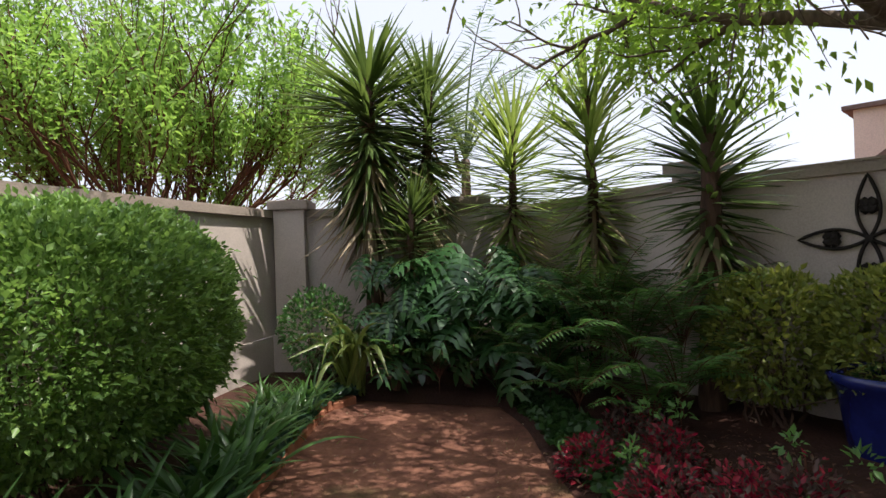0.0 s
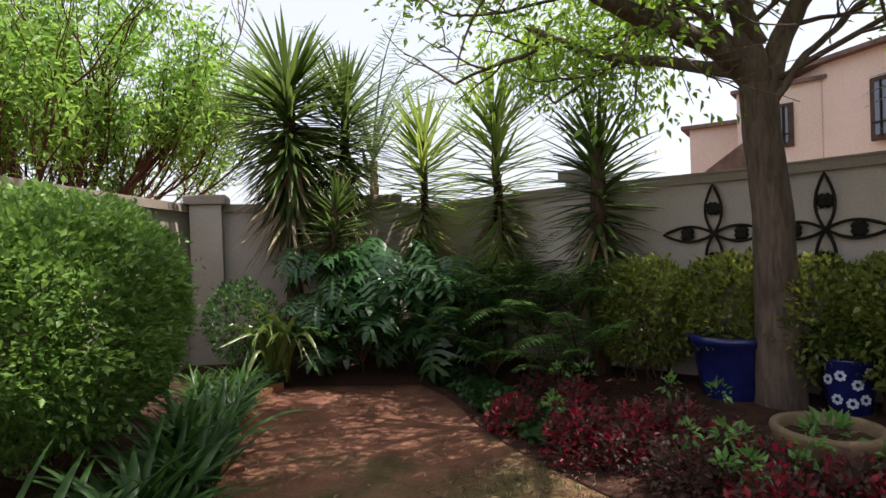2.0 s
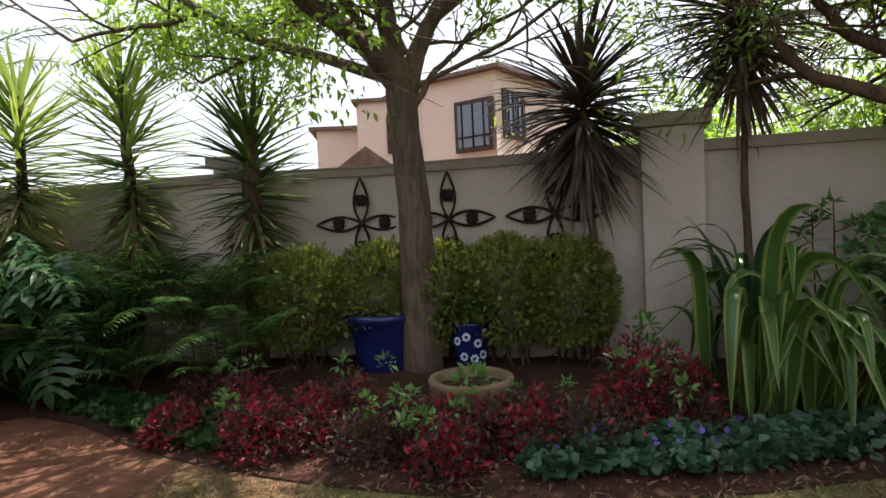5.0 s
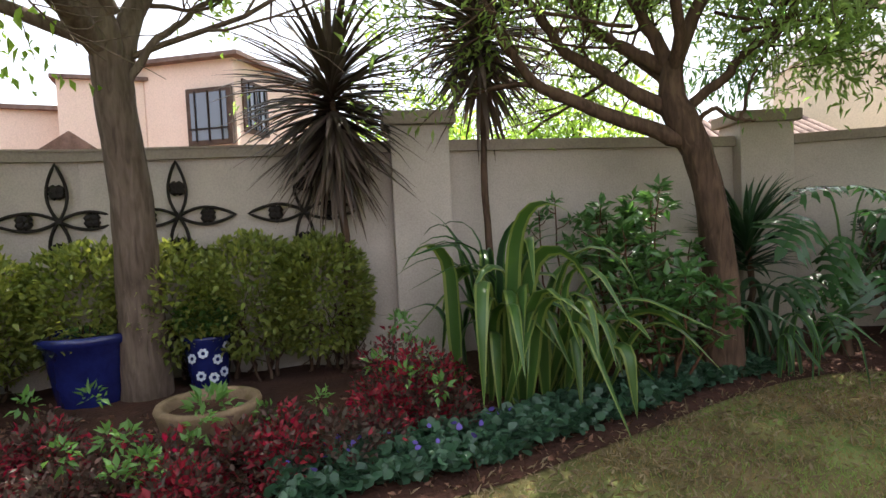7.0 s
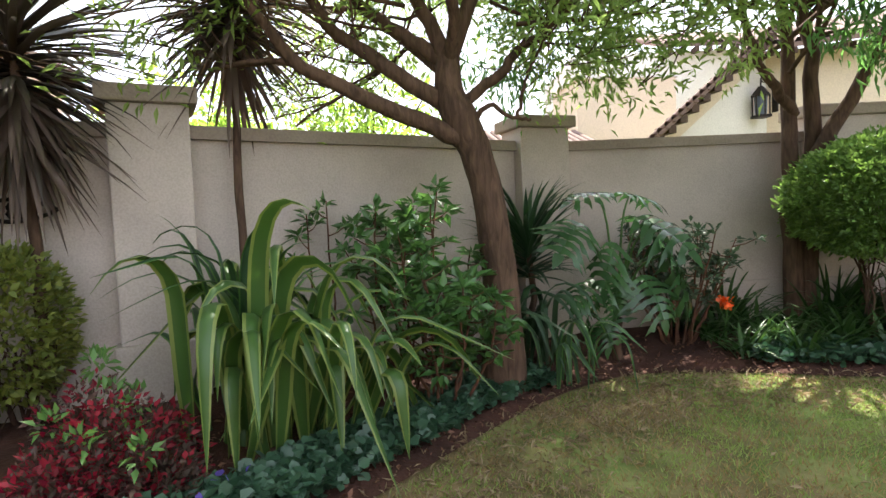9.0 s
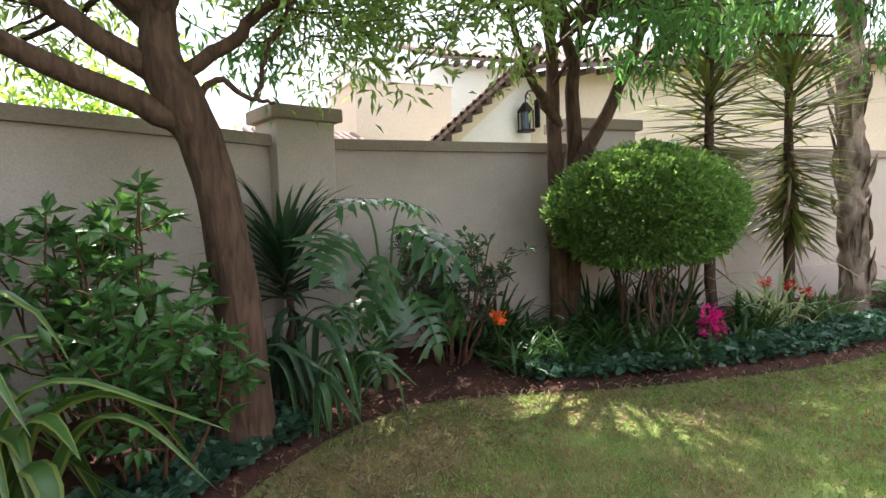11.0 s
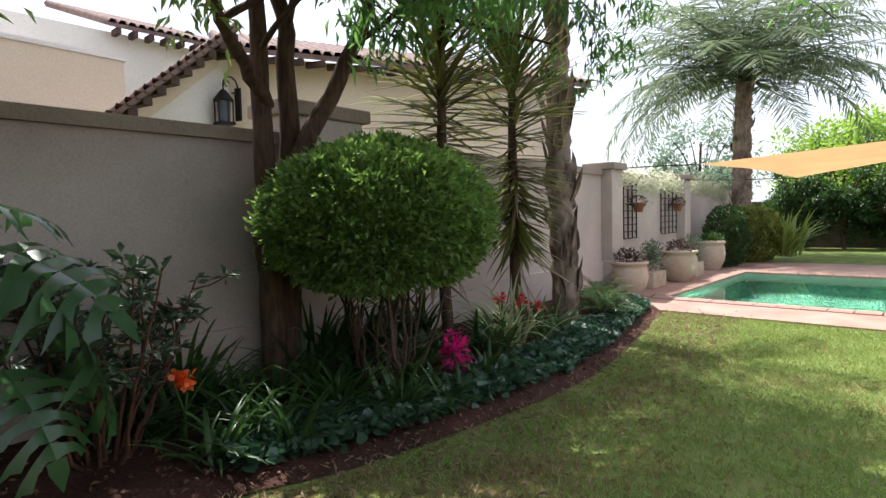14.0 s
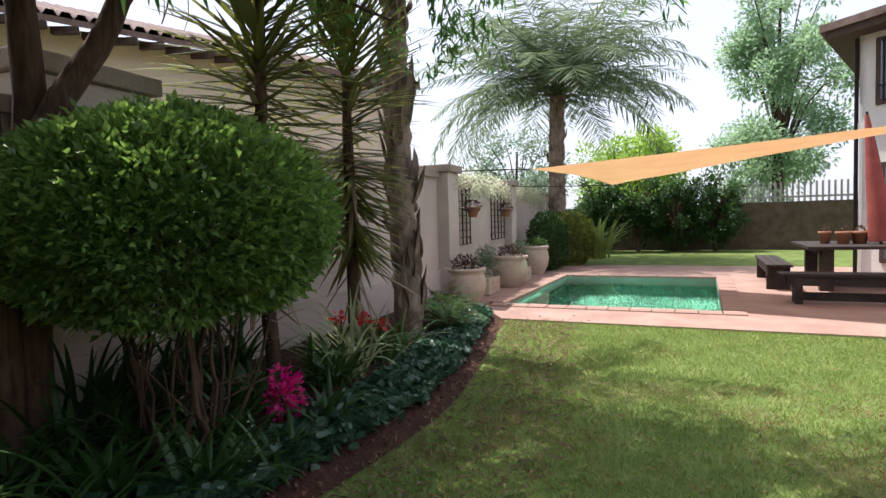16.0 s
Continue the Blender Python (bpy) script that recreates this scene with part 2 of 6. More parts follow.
def tube(points, radii, sides=7):
    """Quads round a polyline, with a noisy radius."""
    P = np.asarray(points, float)
    R = np.broadcast_to(np.asarray(radii, float), (len(P),))
    T = unit(np.gradient(P, axis=0))
    ref = np.array([0.3, 1.0, 0.2]) if abs(T[0][2]) > 0.8 else np.array([0, 0, 1.0])
    U = unit(np.cross(T, ref))
    W = np.cross(T, U)
    a = np.linspace(0, 2 * np.pi, sides, endpoint=False)
    ring = U[:, None] * np.cos(a)[None, :, None] + W[:, None] * np.sin(a)[None, :, None]
    v = P[:, None] + ring * R[:, None, None]
    n = len(P)
    f = []
    for i in range(n - 1):
        for j in range(sides):
            f.append((i * sides + j, i * sides + (j + 1) % sides, (i + 1) * sides + (j + 1) % sides, (i + 1) * sides + j))
    v = np.concatenate([v.reshape(-1, 3), P[:1], P[-1:]])
    for j in range(sides):
        f.append((n * sides, (j + 1) % sides, j, n * sides))
    f = [q if q[0] != q[3] else (q[0], q[1], q[2], q[2]) for q in f]
    return v, np.array([q for q in f if len(set(q)) == 4])


def curve_pts(pts, n=12, wob=0.0):
    """Smooth polyline through a few points."""
    P = np.asarray(pts, float)
    t = np.linspace(0, len(P) - 1, n)
    i = np.clip(t.astype(int), 0, len(P) - 2)
    u = (t - i)[:, None]
    Q = np.concatenate([[2 * P[0] - P[1]], P, [2 * P[-1] - P[-2]]])
    a, b, c, d = Q[i], Q[i + 1], Q[i + 2], Q[i + 3]
    out = 0.5 * (2 * b + (c - a) * u + (2 * a - 5 * b + 4 * c - d) * u ** 2 + (3 * b - a - 3 * c + d) * u ** 3)
    if wob:
        out[1:-1] += RNG.normal(0, wob, (n - 2, 3))
    return out


def blades(base, heading, lean, length, width, droop, seg=6, fold=0.25, late=1.3):
    """Strap leaves: each starts at base, along heading (plan angle) with lean from upright (rad), and bends over by droop (rad)."""
    n = len(base)
    heading, lean, length, width, droop = (np.broadcast_to(np.asarray(q, float), (n,)) for q in (heading, lean, length, width, droop))
    out = np.stack([np.cos(heading), np.sin(heading), np.zeros(n)], -1)
    side = np.stack([-np.sin(heading), np.cos(heading), np.zeros(n)], -1)
    p = np.array(base, float)
    rows = []
    for k in range(seg + 1):
        u = k / seg
        ang = lean + droop * u ** late
        d = out * np.sin(ang)[:, None] + np.array([0, 0, 1.0]) * np.cos(ang)[:, None]
        nr = np.cross(side, d)
        w = width * (0.55 + 0.45 * min(1, u * 4)) * (1 - max(0, (u - 0.45) / 0.55) ** 1.6) + 0.0008
        rows += [p - side * w[:, None] / 2 + nr * (w * fold)[:, None], p.copy(), p + side * w[:, None] / 2 + nr * (w * fold)[:, None]]
        p = p + d * (length / seg)[:, None]
    v = np.stack(rows, 1)
    m = 3 * (seg + 1)
    tf = []
    for k in range(seg):
        a = 3 * k
        tf += [(a, a + 1, a + 4, a + 3), (a + 1, a + 2, a + 5, a + 4)]
    f = np.array(tf)[None] + (np.arange(n) * m)[:, None, None]
    return v.reshape(-1, 3), f.reshape(-1, 4)


def thing(name, at, label, category, group="", kind=""):
    e = new(name)
    e.location = at
    e.empty_display_size = 0.1
    return tagged(e, label, category, group, kind)


def stuff(ob):
    ob["kind"] = "stuff"
    return ob


def pieces(name, v, f, n, mat, parent, base, label=""):
    """n alike pieces of one array pair as n meshes under a thing."""
    kv, kf = len(v) // n, len(f) // n
    for i in range(n):
        fix(np_mesh(name, v[i * kv:(i + 1) * kv], f[i * kf:(i + 1) * kf] - i * kv, mat, parent, label), base)


def fix(ob, at):
    """Meshes are written in world metres; this sets them back to their thing's base."""
    ob.matrix_parent_inverse = Matrix.Translation(-Vector(at))
    return ob


# ---------- more materials ----------
def bark(name, a, b, stretch=0.2, scale=26, bump=0.8):
    m, t, p = nodes_of(name)
    tc, mp = t.nodes.new("ShaderNodeTexCoord"), t.nodes.new("ShaderNodeMapping")
    mp.inputs["Scale"].default_value = (1, 1, stretch)
    n1, n2 = t.nodes.new("ShaderNodeTexNoise"), t.nodes.new("ShaderNodeTexNoise")
    n1.inputs["Scale"].default_value, n1.inputs["Detail"].default_value, n1.inputs["Distortion"].default_value = scale, 8, 0.6
    n2.inputs["Scale"].default_value = 3.0
    ramp = t.nodes.new("ShaderNodeValToRGB")
    ramp.color_ramp.elements[0].position, ramp.color_ramp.elements[1].position = 0.35, 0.68
    ramp.color_ramp.elements[0].color, ramp.color_ramp.elements[1].color = rgb(a), rgb(b)
    mix = t.nodes.new("ShaderNodeMix")
    mix.inputs[0].default_value = 0.35
    bp = t.nodes.new("ShaderNodeBump")
    bp.inputs["Strength"].default_value, bp.inputs["Distance"].default_value = bump, 0.02
    L = t.links.new
    L(tc.outputs["Object"], mp.inputs["Vector"])
    L(mp.outputs[0], n1.inputs["Vector"])
    L(tc.outputs["Object"], n2.inputs["Vector"])
    L(n1.outputs["Fac"], mix.inputs[2])
    L(n2.outputs["Fac"], mix.inputs[3])
    L(mix.outputs[0], ramp.inputs[0])
    L(ramp.outputs[0], p.inputs["Base Color"])
    L(n1.outputs["Fac"], bp.inputs["Height"])
    L(bp.outputs[0], p.inputs["Normal"])
    p.inputs["Roughness"].default_value = 0.9
    p.inputs["Specular IOR Level"].default_value = 0.2
    return m


BARK_A = bark("grey_brown_bark", (0.075, 0.052, 0.04), (0.19, 0.14, 0.11))
BARK_B = bark("dark_bark", (0.045, 0.027, 0.019), (0.135, 0.083, 0.057))
BARK_RED = bark("red_brown_stem", (0.06, 0.028, 0.018), (0.16, 0.075, 0.045), 0.4)
PALM_BARK = bark("palm_boots", (0.10, 0.07, 0.05), (0.34, 0.26, 0.21), 0.5, 14, 1.0)
DRY_LEAF = leafy("dry_leaf", (0.14, 0.10, 0.06), (0.34, 0.27, 0.17), 0.25, 0.7)
DEAD_DARK = leafy("dead_dark_leaf", (0.05, 0.036, 0.028), (0.17, 0.12, 0.095), 0.1, 0.6)
YUCCA = leafy("yucca_leaf", (0.035, 0.065, 0.02), (0.13, 0.19, 0.05), 0.3, 0.4)
# paler copy of the yucca green, with sunlit brightness put into the colour
YUCCA_LIT = leafy("pale_lit_yucca_leaf", (0.11, 0.17, 0.04), (0.24, 0.31, 0.09), 0.4, 0.4)
YUCCA_OLIVE = leafy("olive_yucca_leaf", (0.045, 0.06, 0.018), (0.20, 0.21, 0.06), 0.35, 0.35)
CORDY = leafy("cordyline_leaf", (0.028, 0.022, 0.016), (0.09, 0.068, 0.048), 0.2, 0.45, 0.35)
BOX_LEAF = leafy("clipped_shrub_leaf", (0.036, 0.09, 0.022), (0.23, 0.37, 0.10), 0.35, 0.38)
GOLD_LEAF = leafy("golden_hedge_leaf", (0.055, 0.095, 0.02), (0.29, 0.32, 0.08), 0.35, 0.45)
ASH_LEAF = leafy("bright_tree_leaf", (0.10, 0.20, 0.035), (0.24, 0.36, 0.08), 0.55, 0.45)
FINE_LEAF = leafy("fine_tree_leaf", (0.10, 0.18, 0.05), (0.25, 0.34, 0.11), 0.6, 0.5)
WILLOW_LEAF = leafy("drooping_tree_leaf", (0.05, 0.14, 0.045), (0.14, 0.27, 0.08), 0.55, 0.5)
# own green of dark shrubs, also a shade-darkened green for tufts and ground cover
DARK_OR_SHADED_LEAF = leafy("dark_or_shaded_leaf", (0.015, 0.045, 0.014), (0.055, 0.12, 0.03), 0.25, 0.4, 0.35)
DUSK_LEAF = leafy("dusky_shrub_leaf", (0.02, 0.05, 0.025), (0.07, 0.11, 0.06), 0.2, 0.4, 0.35)
FERN_LEAF = leafy("fern_leaf", (0.03, 0.085, 0.02), (0.08, 0.17, 0.04), 0.35, 0.5)
PHILO_LEAF = leafy("philodendron_leaf", (0.018, 0.055, 0.018), (0.055, 0.13, 0.045), 0.22, 0.27, 0.5)
GROUND_LEAF = leafy("ground_cover_leaf", (0.022, 0.062, 0.035), (0.06, 0.13, 0.075), 0.2, 0.4, 0.5)
RED_LEAF = leafy("red_nandina_leaf", (0.09, 0.012, 0.018), (0.46, 0.035, 0.055), 0.3, 0.5)
DUSKY_LEAF = leafy("dusky_nandina_leaf", (0.035, 0.042, 0.028), (0.13, 0.06, 0.052), 0.25, 0.5)
LIME_LEAF = leafy("fresh_green_leaf", (0.07, 0.17, 0.045), (0.16, 0.30, 0.09), 0.35, 0.45)
FLAX_MID = leafy("flax_leaf_middle", (0.03, 0.075, 0.018), (0.07, 0.15, 0.035), 0.25, 0.35, 0.5)
FLAX_EDGE = leafy("flax_leaf_margin", (0.09, 0.15, 0.035), (0.26, 0.31, 0.09), 0.3, 0.35, 0.5)
FLAX_DARK = leafy("dusky_flax_leaf", (0.014, 0.04, 0.018), (0.045, 0.095, 0.042), 0.2, 0.42, 0.35)
PALM_LEAF = leafy("olive_palm_leaf", (0.05, 0.085, 0.05), (0.19, 0.235, 0.14), 0.4, 0.5)
FLAX = leafy("variegated_flax_leaf", (0.03, 0.075, 0.015), (0.24, 0.29, 0.08), 0.25, 0.3, 0.6)
AGAP = leafy("agapanthus_leaf", (0.03, 0.085, 0.02), (0.09, 0.19, 0.05), 0.3, 0.33, 0.5)
AIRY_LEAF = leafy("airy_tree_leaf", (0.13, 0.22, 0.13), (0.32, 0.44, 0.27), 0.45, 0.5)
PALE_STRAP = leafy("pale_strap_leaf", (0.10, 0.17, 0.06), (0.42, 0.45, 0.27), 0.35, 0.45)
BUSH_LEAF = leafy("bushy_tree_leaf", (0.08, 0.17, 0.04), (0.25, 0.40, 0.10), 0.5, 0.45)
GREY_LEAF = leafy("grey_green_leaf", (0.08, 0.13, 0.09), (0.22, 0.30, 0.20), 0.35, 0.5)
PALE_LEAF = leafy("pale_flowering_climber", (0.30, 0.34, 0.20), (0.62, 0.62, 0.48), 0.35, 0.6)
PINK = leafy("magenta_petal", (0.55, 0.02, 0.16), (0.75, 0.05, 0.30), 0.35, 0.5)
SHRUB_LEAF = leafy("mid_green_leaf", (0.028, 0.085, 0.026), (0.10, 0.215, 0.06), 0.28, 0.3, 0.5)
ORANGE = leafy("orange_petal", (0.75, 0.14, 0.04), (0.85, 0.25, 0.06), 0.35, 0.5)
REDFLOWER = leafy("red_petal", (0.35, 0.04, 0.03), (0.48, 0.08, 0.05), 0.3, 0.5)
VIOLET = leafy("violet_petal", (0.10, 0.06, 0.35), (0.2, 0.14, 0.5), 0.3, 0.5)
GRASS = leafy("grass_blade", (0.10, 0.17, 0.035), (0.27, 0.35, 0.11), 0.35, 0.6)
STRAW = leafy("dry_grass_blade", (0.15, 0.105, 0.045), (0.34, 0.25, 0.12), 0.3, 0.7)
CHIP = surface("bark_chip", (0.09, 0.04, 0.028), (0.24, 0.13, 0.085), 0.9, 9, 60, 0.3)
TERRACOTTA = surface("terracotta", (0.30, 0.13, 0.075), (0.40, 0.20, 0.12), 0.8, 6, 60, 0.2)
BOWL_CLAY = surface("brown_stoneware", (0.15, 0.10, 0.06), (0.26, 0.18, 0.115), 0.85, 5, 50, 0.3)
STONEWARE = surface("buff_stoneware", (0.46, 0.37, 0.29), (0.60, 0.50, 0.40), 0.85, 5, 50, 0.25)
BLUE_GLAZE = surface("blue_glaze", (0.008, 0.012, 0.085), (0.016, 0.024, 0.15), 0.25, 4, 30, 0.06, spec=0.6)
WHITE_GLAZE = surface("white_glaze_flower", (0.5, 0.55, 0.7), (0.65, 0.7, 0.82), 0.2, 6, 40, 0.02)
IRON = surface("black_iron", (0.012, 0.010, 0.009), (0.035, 0.028, 0.024), 0.55, 8, 60, 0.2, 0.6)
DARK_WOOD = surface("dark_stained_timber", (0.022, 0.016, 0.014), (0.06, 0.045, 0.04), 0.6, 5, 60, 0.25)
PINK_PLASTER = surface("pink_house_plaster", (0.70, 0.54, 0.46), (0.77, 0.61, 0.52), 0.9, 0.5, 40, 0.1)
CREAM = surface("cream_house_plaster", (0.60, 0.50, 0.38), (0.68, 0.57, 0.44), 0.9, 0.5, 40, 0.1)
WHITE_PLASTER = surface("white_house_plaster", (0.66, 0.63, 0.58), (0.74, 0.71, 0.66), 0.9, 0.5, 40, 0.1)
TILE = surface("clay_roof_tile", (0.105, 0.07, 0.058), (0.24, 0.165, 0.14), 0.85, 4, 40, 0.3)
DARK_TIMBER = surface("dark_rafter", (0.05, 0.03, 0.022), (0.09, 0.055, 0.04), 0.7, 6, 50, 0.3)
MARBELITE = surface("pool_plaster", (0.20, 0.33, 0.26), (0.30, 0.44, 0.35), 0.8, 1.2, 30, 0.1)
PAVE = surface("clay_paver", (0.28, 0.17, 0.135), (0.43, 0.29, 0.235), 0.85, 1.4, 45, 0.3)
FENCE_WOOD = surface("grey_brown_fence", (0.07, 0.05, 0.035), (0.15, 0.11, 0.08), 0.85, 4, 40, 0.3)
PICKET = surface("weathered_picket", (0.30, 0.28, 0.26), (0.45, 0.42, 0.40), 0.85, 4, 40, 0.3)
UMBRELLA = surface("red_umbrella_cloth", (0.26, 0.06, 0.05), (0.36, 0.10, 0.08), 0.85, 4, 60, 0.2)
SAIL = leafy("ochre_shade_cloth", (0.32, 0.20, 0.09), (0.56, 0.38, 0.20), 0.3, 0.85, 0.1)
BRICK_EDGE = surface("red_edging_brick", (0.26, 0.09, 0.05), (0.42, 0.18, 0.10), 0.9, 5, 45, 0.4)


def glass(name, tint, rough=0.05):
    m, t, p = nodes_of(name)
    p.inputs["Base Color"].default_value = rgb(tint)
    p.inputs["Roughness"].default_value = rough
    p.inputs["Specular IOR Level"].default_value = 0.8
    return m


WINDOW_GLASS = glass("window_glass", (0.10, 0.12, 0.16))
WATER, _t, _p = nodes_of("pool_water")
_p.inputs["Base Color"].default_value = (0.55, 0.92, 0.80, 1)
_p.inputs["Transmission Weight"].default_value = 1.0
_p.inputs["Roughness"].default_value = 0.02
_p.inputs["IOR"].default_value = 1.33
_nz, _bp = _t.nodes.new("ShaderNodeTexNoise"), _t.nodes.new("ShaderNodeBump")
_nz.inputs["Scale"].default_value = 3.0
_bp.inputs["Strength"].default_value, _bp.inputs["Distance"].default_value = 0.08, 0.05
_t.links.new(_nz.outputs["Fac"], _bp.inputs["Height"])
_t.links.new(_bp.outputs[0], _p.inputs["Normal"])

# ---------- ground, bed, pool ----------
POOL = (2.85, 5.98, -15.7, -11.1)
px0, px1, py0, py1 = POOL


def sheet_with_hole(outer, hole, z):
    x0, x1, y0, y1 = outer
    a, b, c, d = hole
    xs, ys = (x0, a, b, x1), (y0, c, d, y1)
    v = [(x, y, z) for y in ys for x in xs]
    f = [(j * 4 + i, j * 4 + i + 1, (j + 1) * 4 + i + 1, (j + 1) * 4 + i) for j in range(3) for i in range(3) if (i, j) != (1, 1)]
    return v, f


ground = obj("ground", *sheet_with_hole((-400, 400, -400, 400), POOL, 0.0), LAWN)
tagged(ground, "patchy green and straw-brown lawn ground", "ground", kind="structure")

def line_at(pts, n):
    P = np.asarray(pts, float)
    s = np.r_[0, np.cumsum(np.linalg.norm(np.diff(P, axis=0), axis=1))]
    q = np.linspace(0, s[-1], n)
    return np.stack([np.interp(q, s, P[:, 0]), np.interp(q, s, P[:, 1])], -1)


EDGE_S = curve_pts([(x, y, 0) for x, y in EDGE], 160)[:, :2]


def bed_z(x, y):
    """Height of the soil in the bed: it rises from the lawn's edge to the wall."""
    d = np.min(np.linalg.norm(EDGE_S - np.array([x, y]), axis=1))
    return 0.03 + 0.17 * min(1.0, d / 1.7)


# soil bed: the strip between the lawn's edge and the wall
_inner = EDGE_S
_outer = line_at([(0.95, 7.3)] + WALL_3[1:] + WALL_4 + WALL_5 + [(7.05, -11.2)], 160)
_rows = 9
_bv = []
for _k in range(_rows):
    _u = _k / (_rows - 1)
    for _p0, _p1 in zip(_inner, _outer):
        _q = _p0 * (1 - _u) + _p1 * _u
        _z = (0.012 if _k == 0 else bed_z(*_q) + 0.03 * noise.noise((_q[0] * 3, _q[1] * 3, 0)))
        _bv.append((_q[0], _q[1], _z))
_bf = [(k * 160 + i, k * 160 + i + 1, (k + 1) * 160 + i + 1, (k + 1) * 160 + i) for k in range(_rows - 1) for i in range(159)]
bed = obj("flower_bed", _bv, [f[::-1] for f in _bf], SOIL, smooth=True)
tagged(bed, "red-brown soil of the flower bed along the wall", "flower bed", kind="structure")
LEFT_EDGE = [(-1.15, -2.0), (-1.22, 1.0), (-1.3, 3.3), (-1.36, 4.8), (-1.38, 5.5), (-1.1, 5.85), (0.37, 5.5)]
_li = line_at(LEFT_EDGE, 60)
_lo = line_at([(-3.7, -2.0), (-3.4, 0.0), (-3.0, 3.4), (-2.5, 6.6), (-2.0, 6.85), (0.1, 7.15), (0.95, 7.4)], 60)
_lv = []
for _k in range(7):
    for _p0, _p1 in zip(_li, _lo):
        _q = _p0 * (1 - _k / 6) + _p1 * _k / 6
        _lv.append((_q[0], _q[1], 0.012 if _k == 0 else 0.04 + 0.02 * _k + 0.03 * noise.noise((_q[0] * 3, _q[1] * 3, 5))))
bed_l = obj("flower_bed_left", _lv, [(k * 60 + i, k * 60 + i + 1, (k + 1) * 60 + i + 1, (k + 1) * 60 + i) for k in range(6) for i in range(59)], SOIL, smooth=True)
tagged(bed_l, "red-brown soil of the bed beside the clipped hedge", "flower bed", kind="structure")
# paved terrace round the pool
bm = bmesh.new()
_v, _f = sheet_with_hole((-7.0, 6.95, -18.7, -9.8), (px0 - 0.3, px1 + 0.3, py0 - 0.3, py1 + 0.3), 0.025)
_vs = [bm.verts.new(p) for p in _v]
for _q in _f:
    bm.faces.new([_vs[i] for i in _q])
_ext = bmesh.ops.extrude_face_region(bm, geom=bm.faces[:])
for _q in _ext["geom"]:
    if isinstance(_q, bmesh.types.BMVert):
        _q.co.z -= 0.2
bmesh.ops.recalc_face_normals(bm, faces=bm.faces[:])
terrace = part("terrace", bm, PAVE, None)
tagged(terrace, "pinkish clay-paved terrace round the pool", "paving", kind="structure")
basin_v = [(px0, py0, 0), (px1, py0, 0), (px1, py1, 0), (px0, py1, 0), (px0, py0, -1.25), (px1, py0, -1.25), (px1, py1, -1.1), (px0, py1, -1.1)]
pool = obj("swimming_pool", basin_v, [(4, 5, 6, 7), (0, 1, 5, 4), (1, 2, 6, 5), (2, 3, 7, 6), (3, 0, 4, 7)], MARBELITE)
tagged(pool, "rectangular swimming pool with green-tinted water", "pool", kind="structure")
part("water", box_bm((px1 - px0 - 0.004, py1 - py0 - 0.004, 1.0), pose((px0 + px1) / 2, (py0 + py1) / 2, -0.555)), WATER, pool, "clear greenish pool water").visible_shadow = False


hose = np_mesh("pool_hose", *tube(curve_pts([(4.3, -11.55, -0.09), (4.0, -11.9, -0.085), (3.5, -12.0, -0.085), (3.2, -11.7, -0.09), (3.3, -11.4, -0.09)], 24), 0.02, 6), WHITE_PLASTER, smooth=True)
tagged(hose, "white pool cleaner hose floating in a loop", "hose")


def vessel(profile, mat, name, parent, seg=28, label=""):
    """Turned vessel from (radius, height) pairs."""
    v, f = [], []
    for r, z in profile:
        for k in range(seg):
            a = 2 * math.pi * k / seg
            v.append((r * math.cos(a), r * math.sin(a), z))
    for i in range(len(profile) - 1):
        for k in range(seg):
            f.append((i * seg + k, i * seg + (k + 1) % seg, (i + 1) * seg + (k + 1) % seg, (i + 1) * seg + k))
    f.append(tuple(range(seg))[::-1])
    return obj(name, v, f, mat, parent, label, smooth=True)


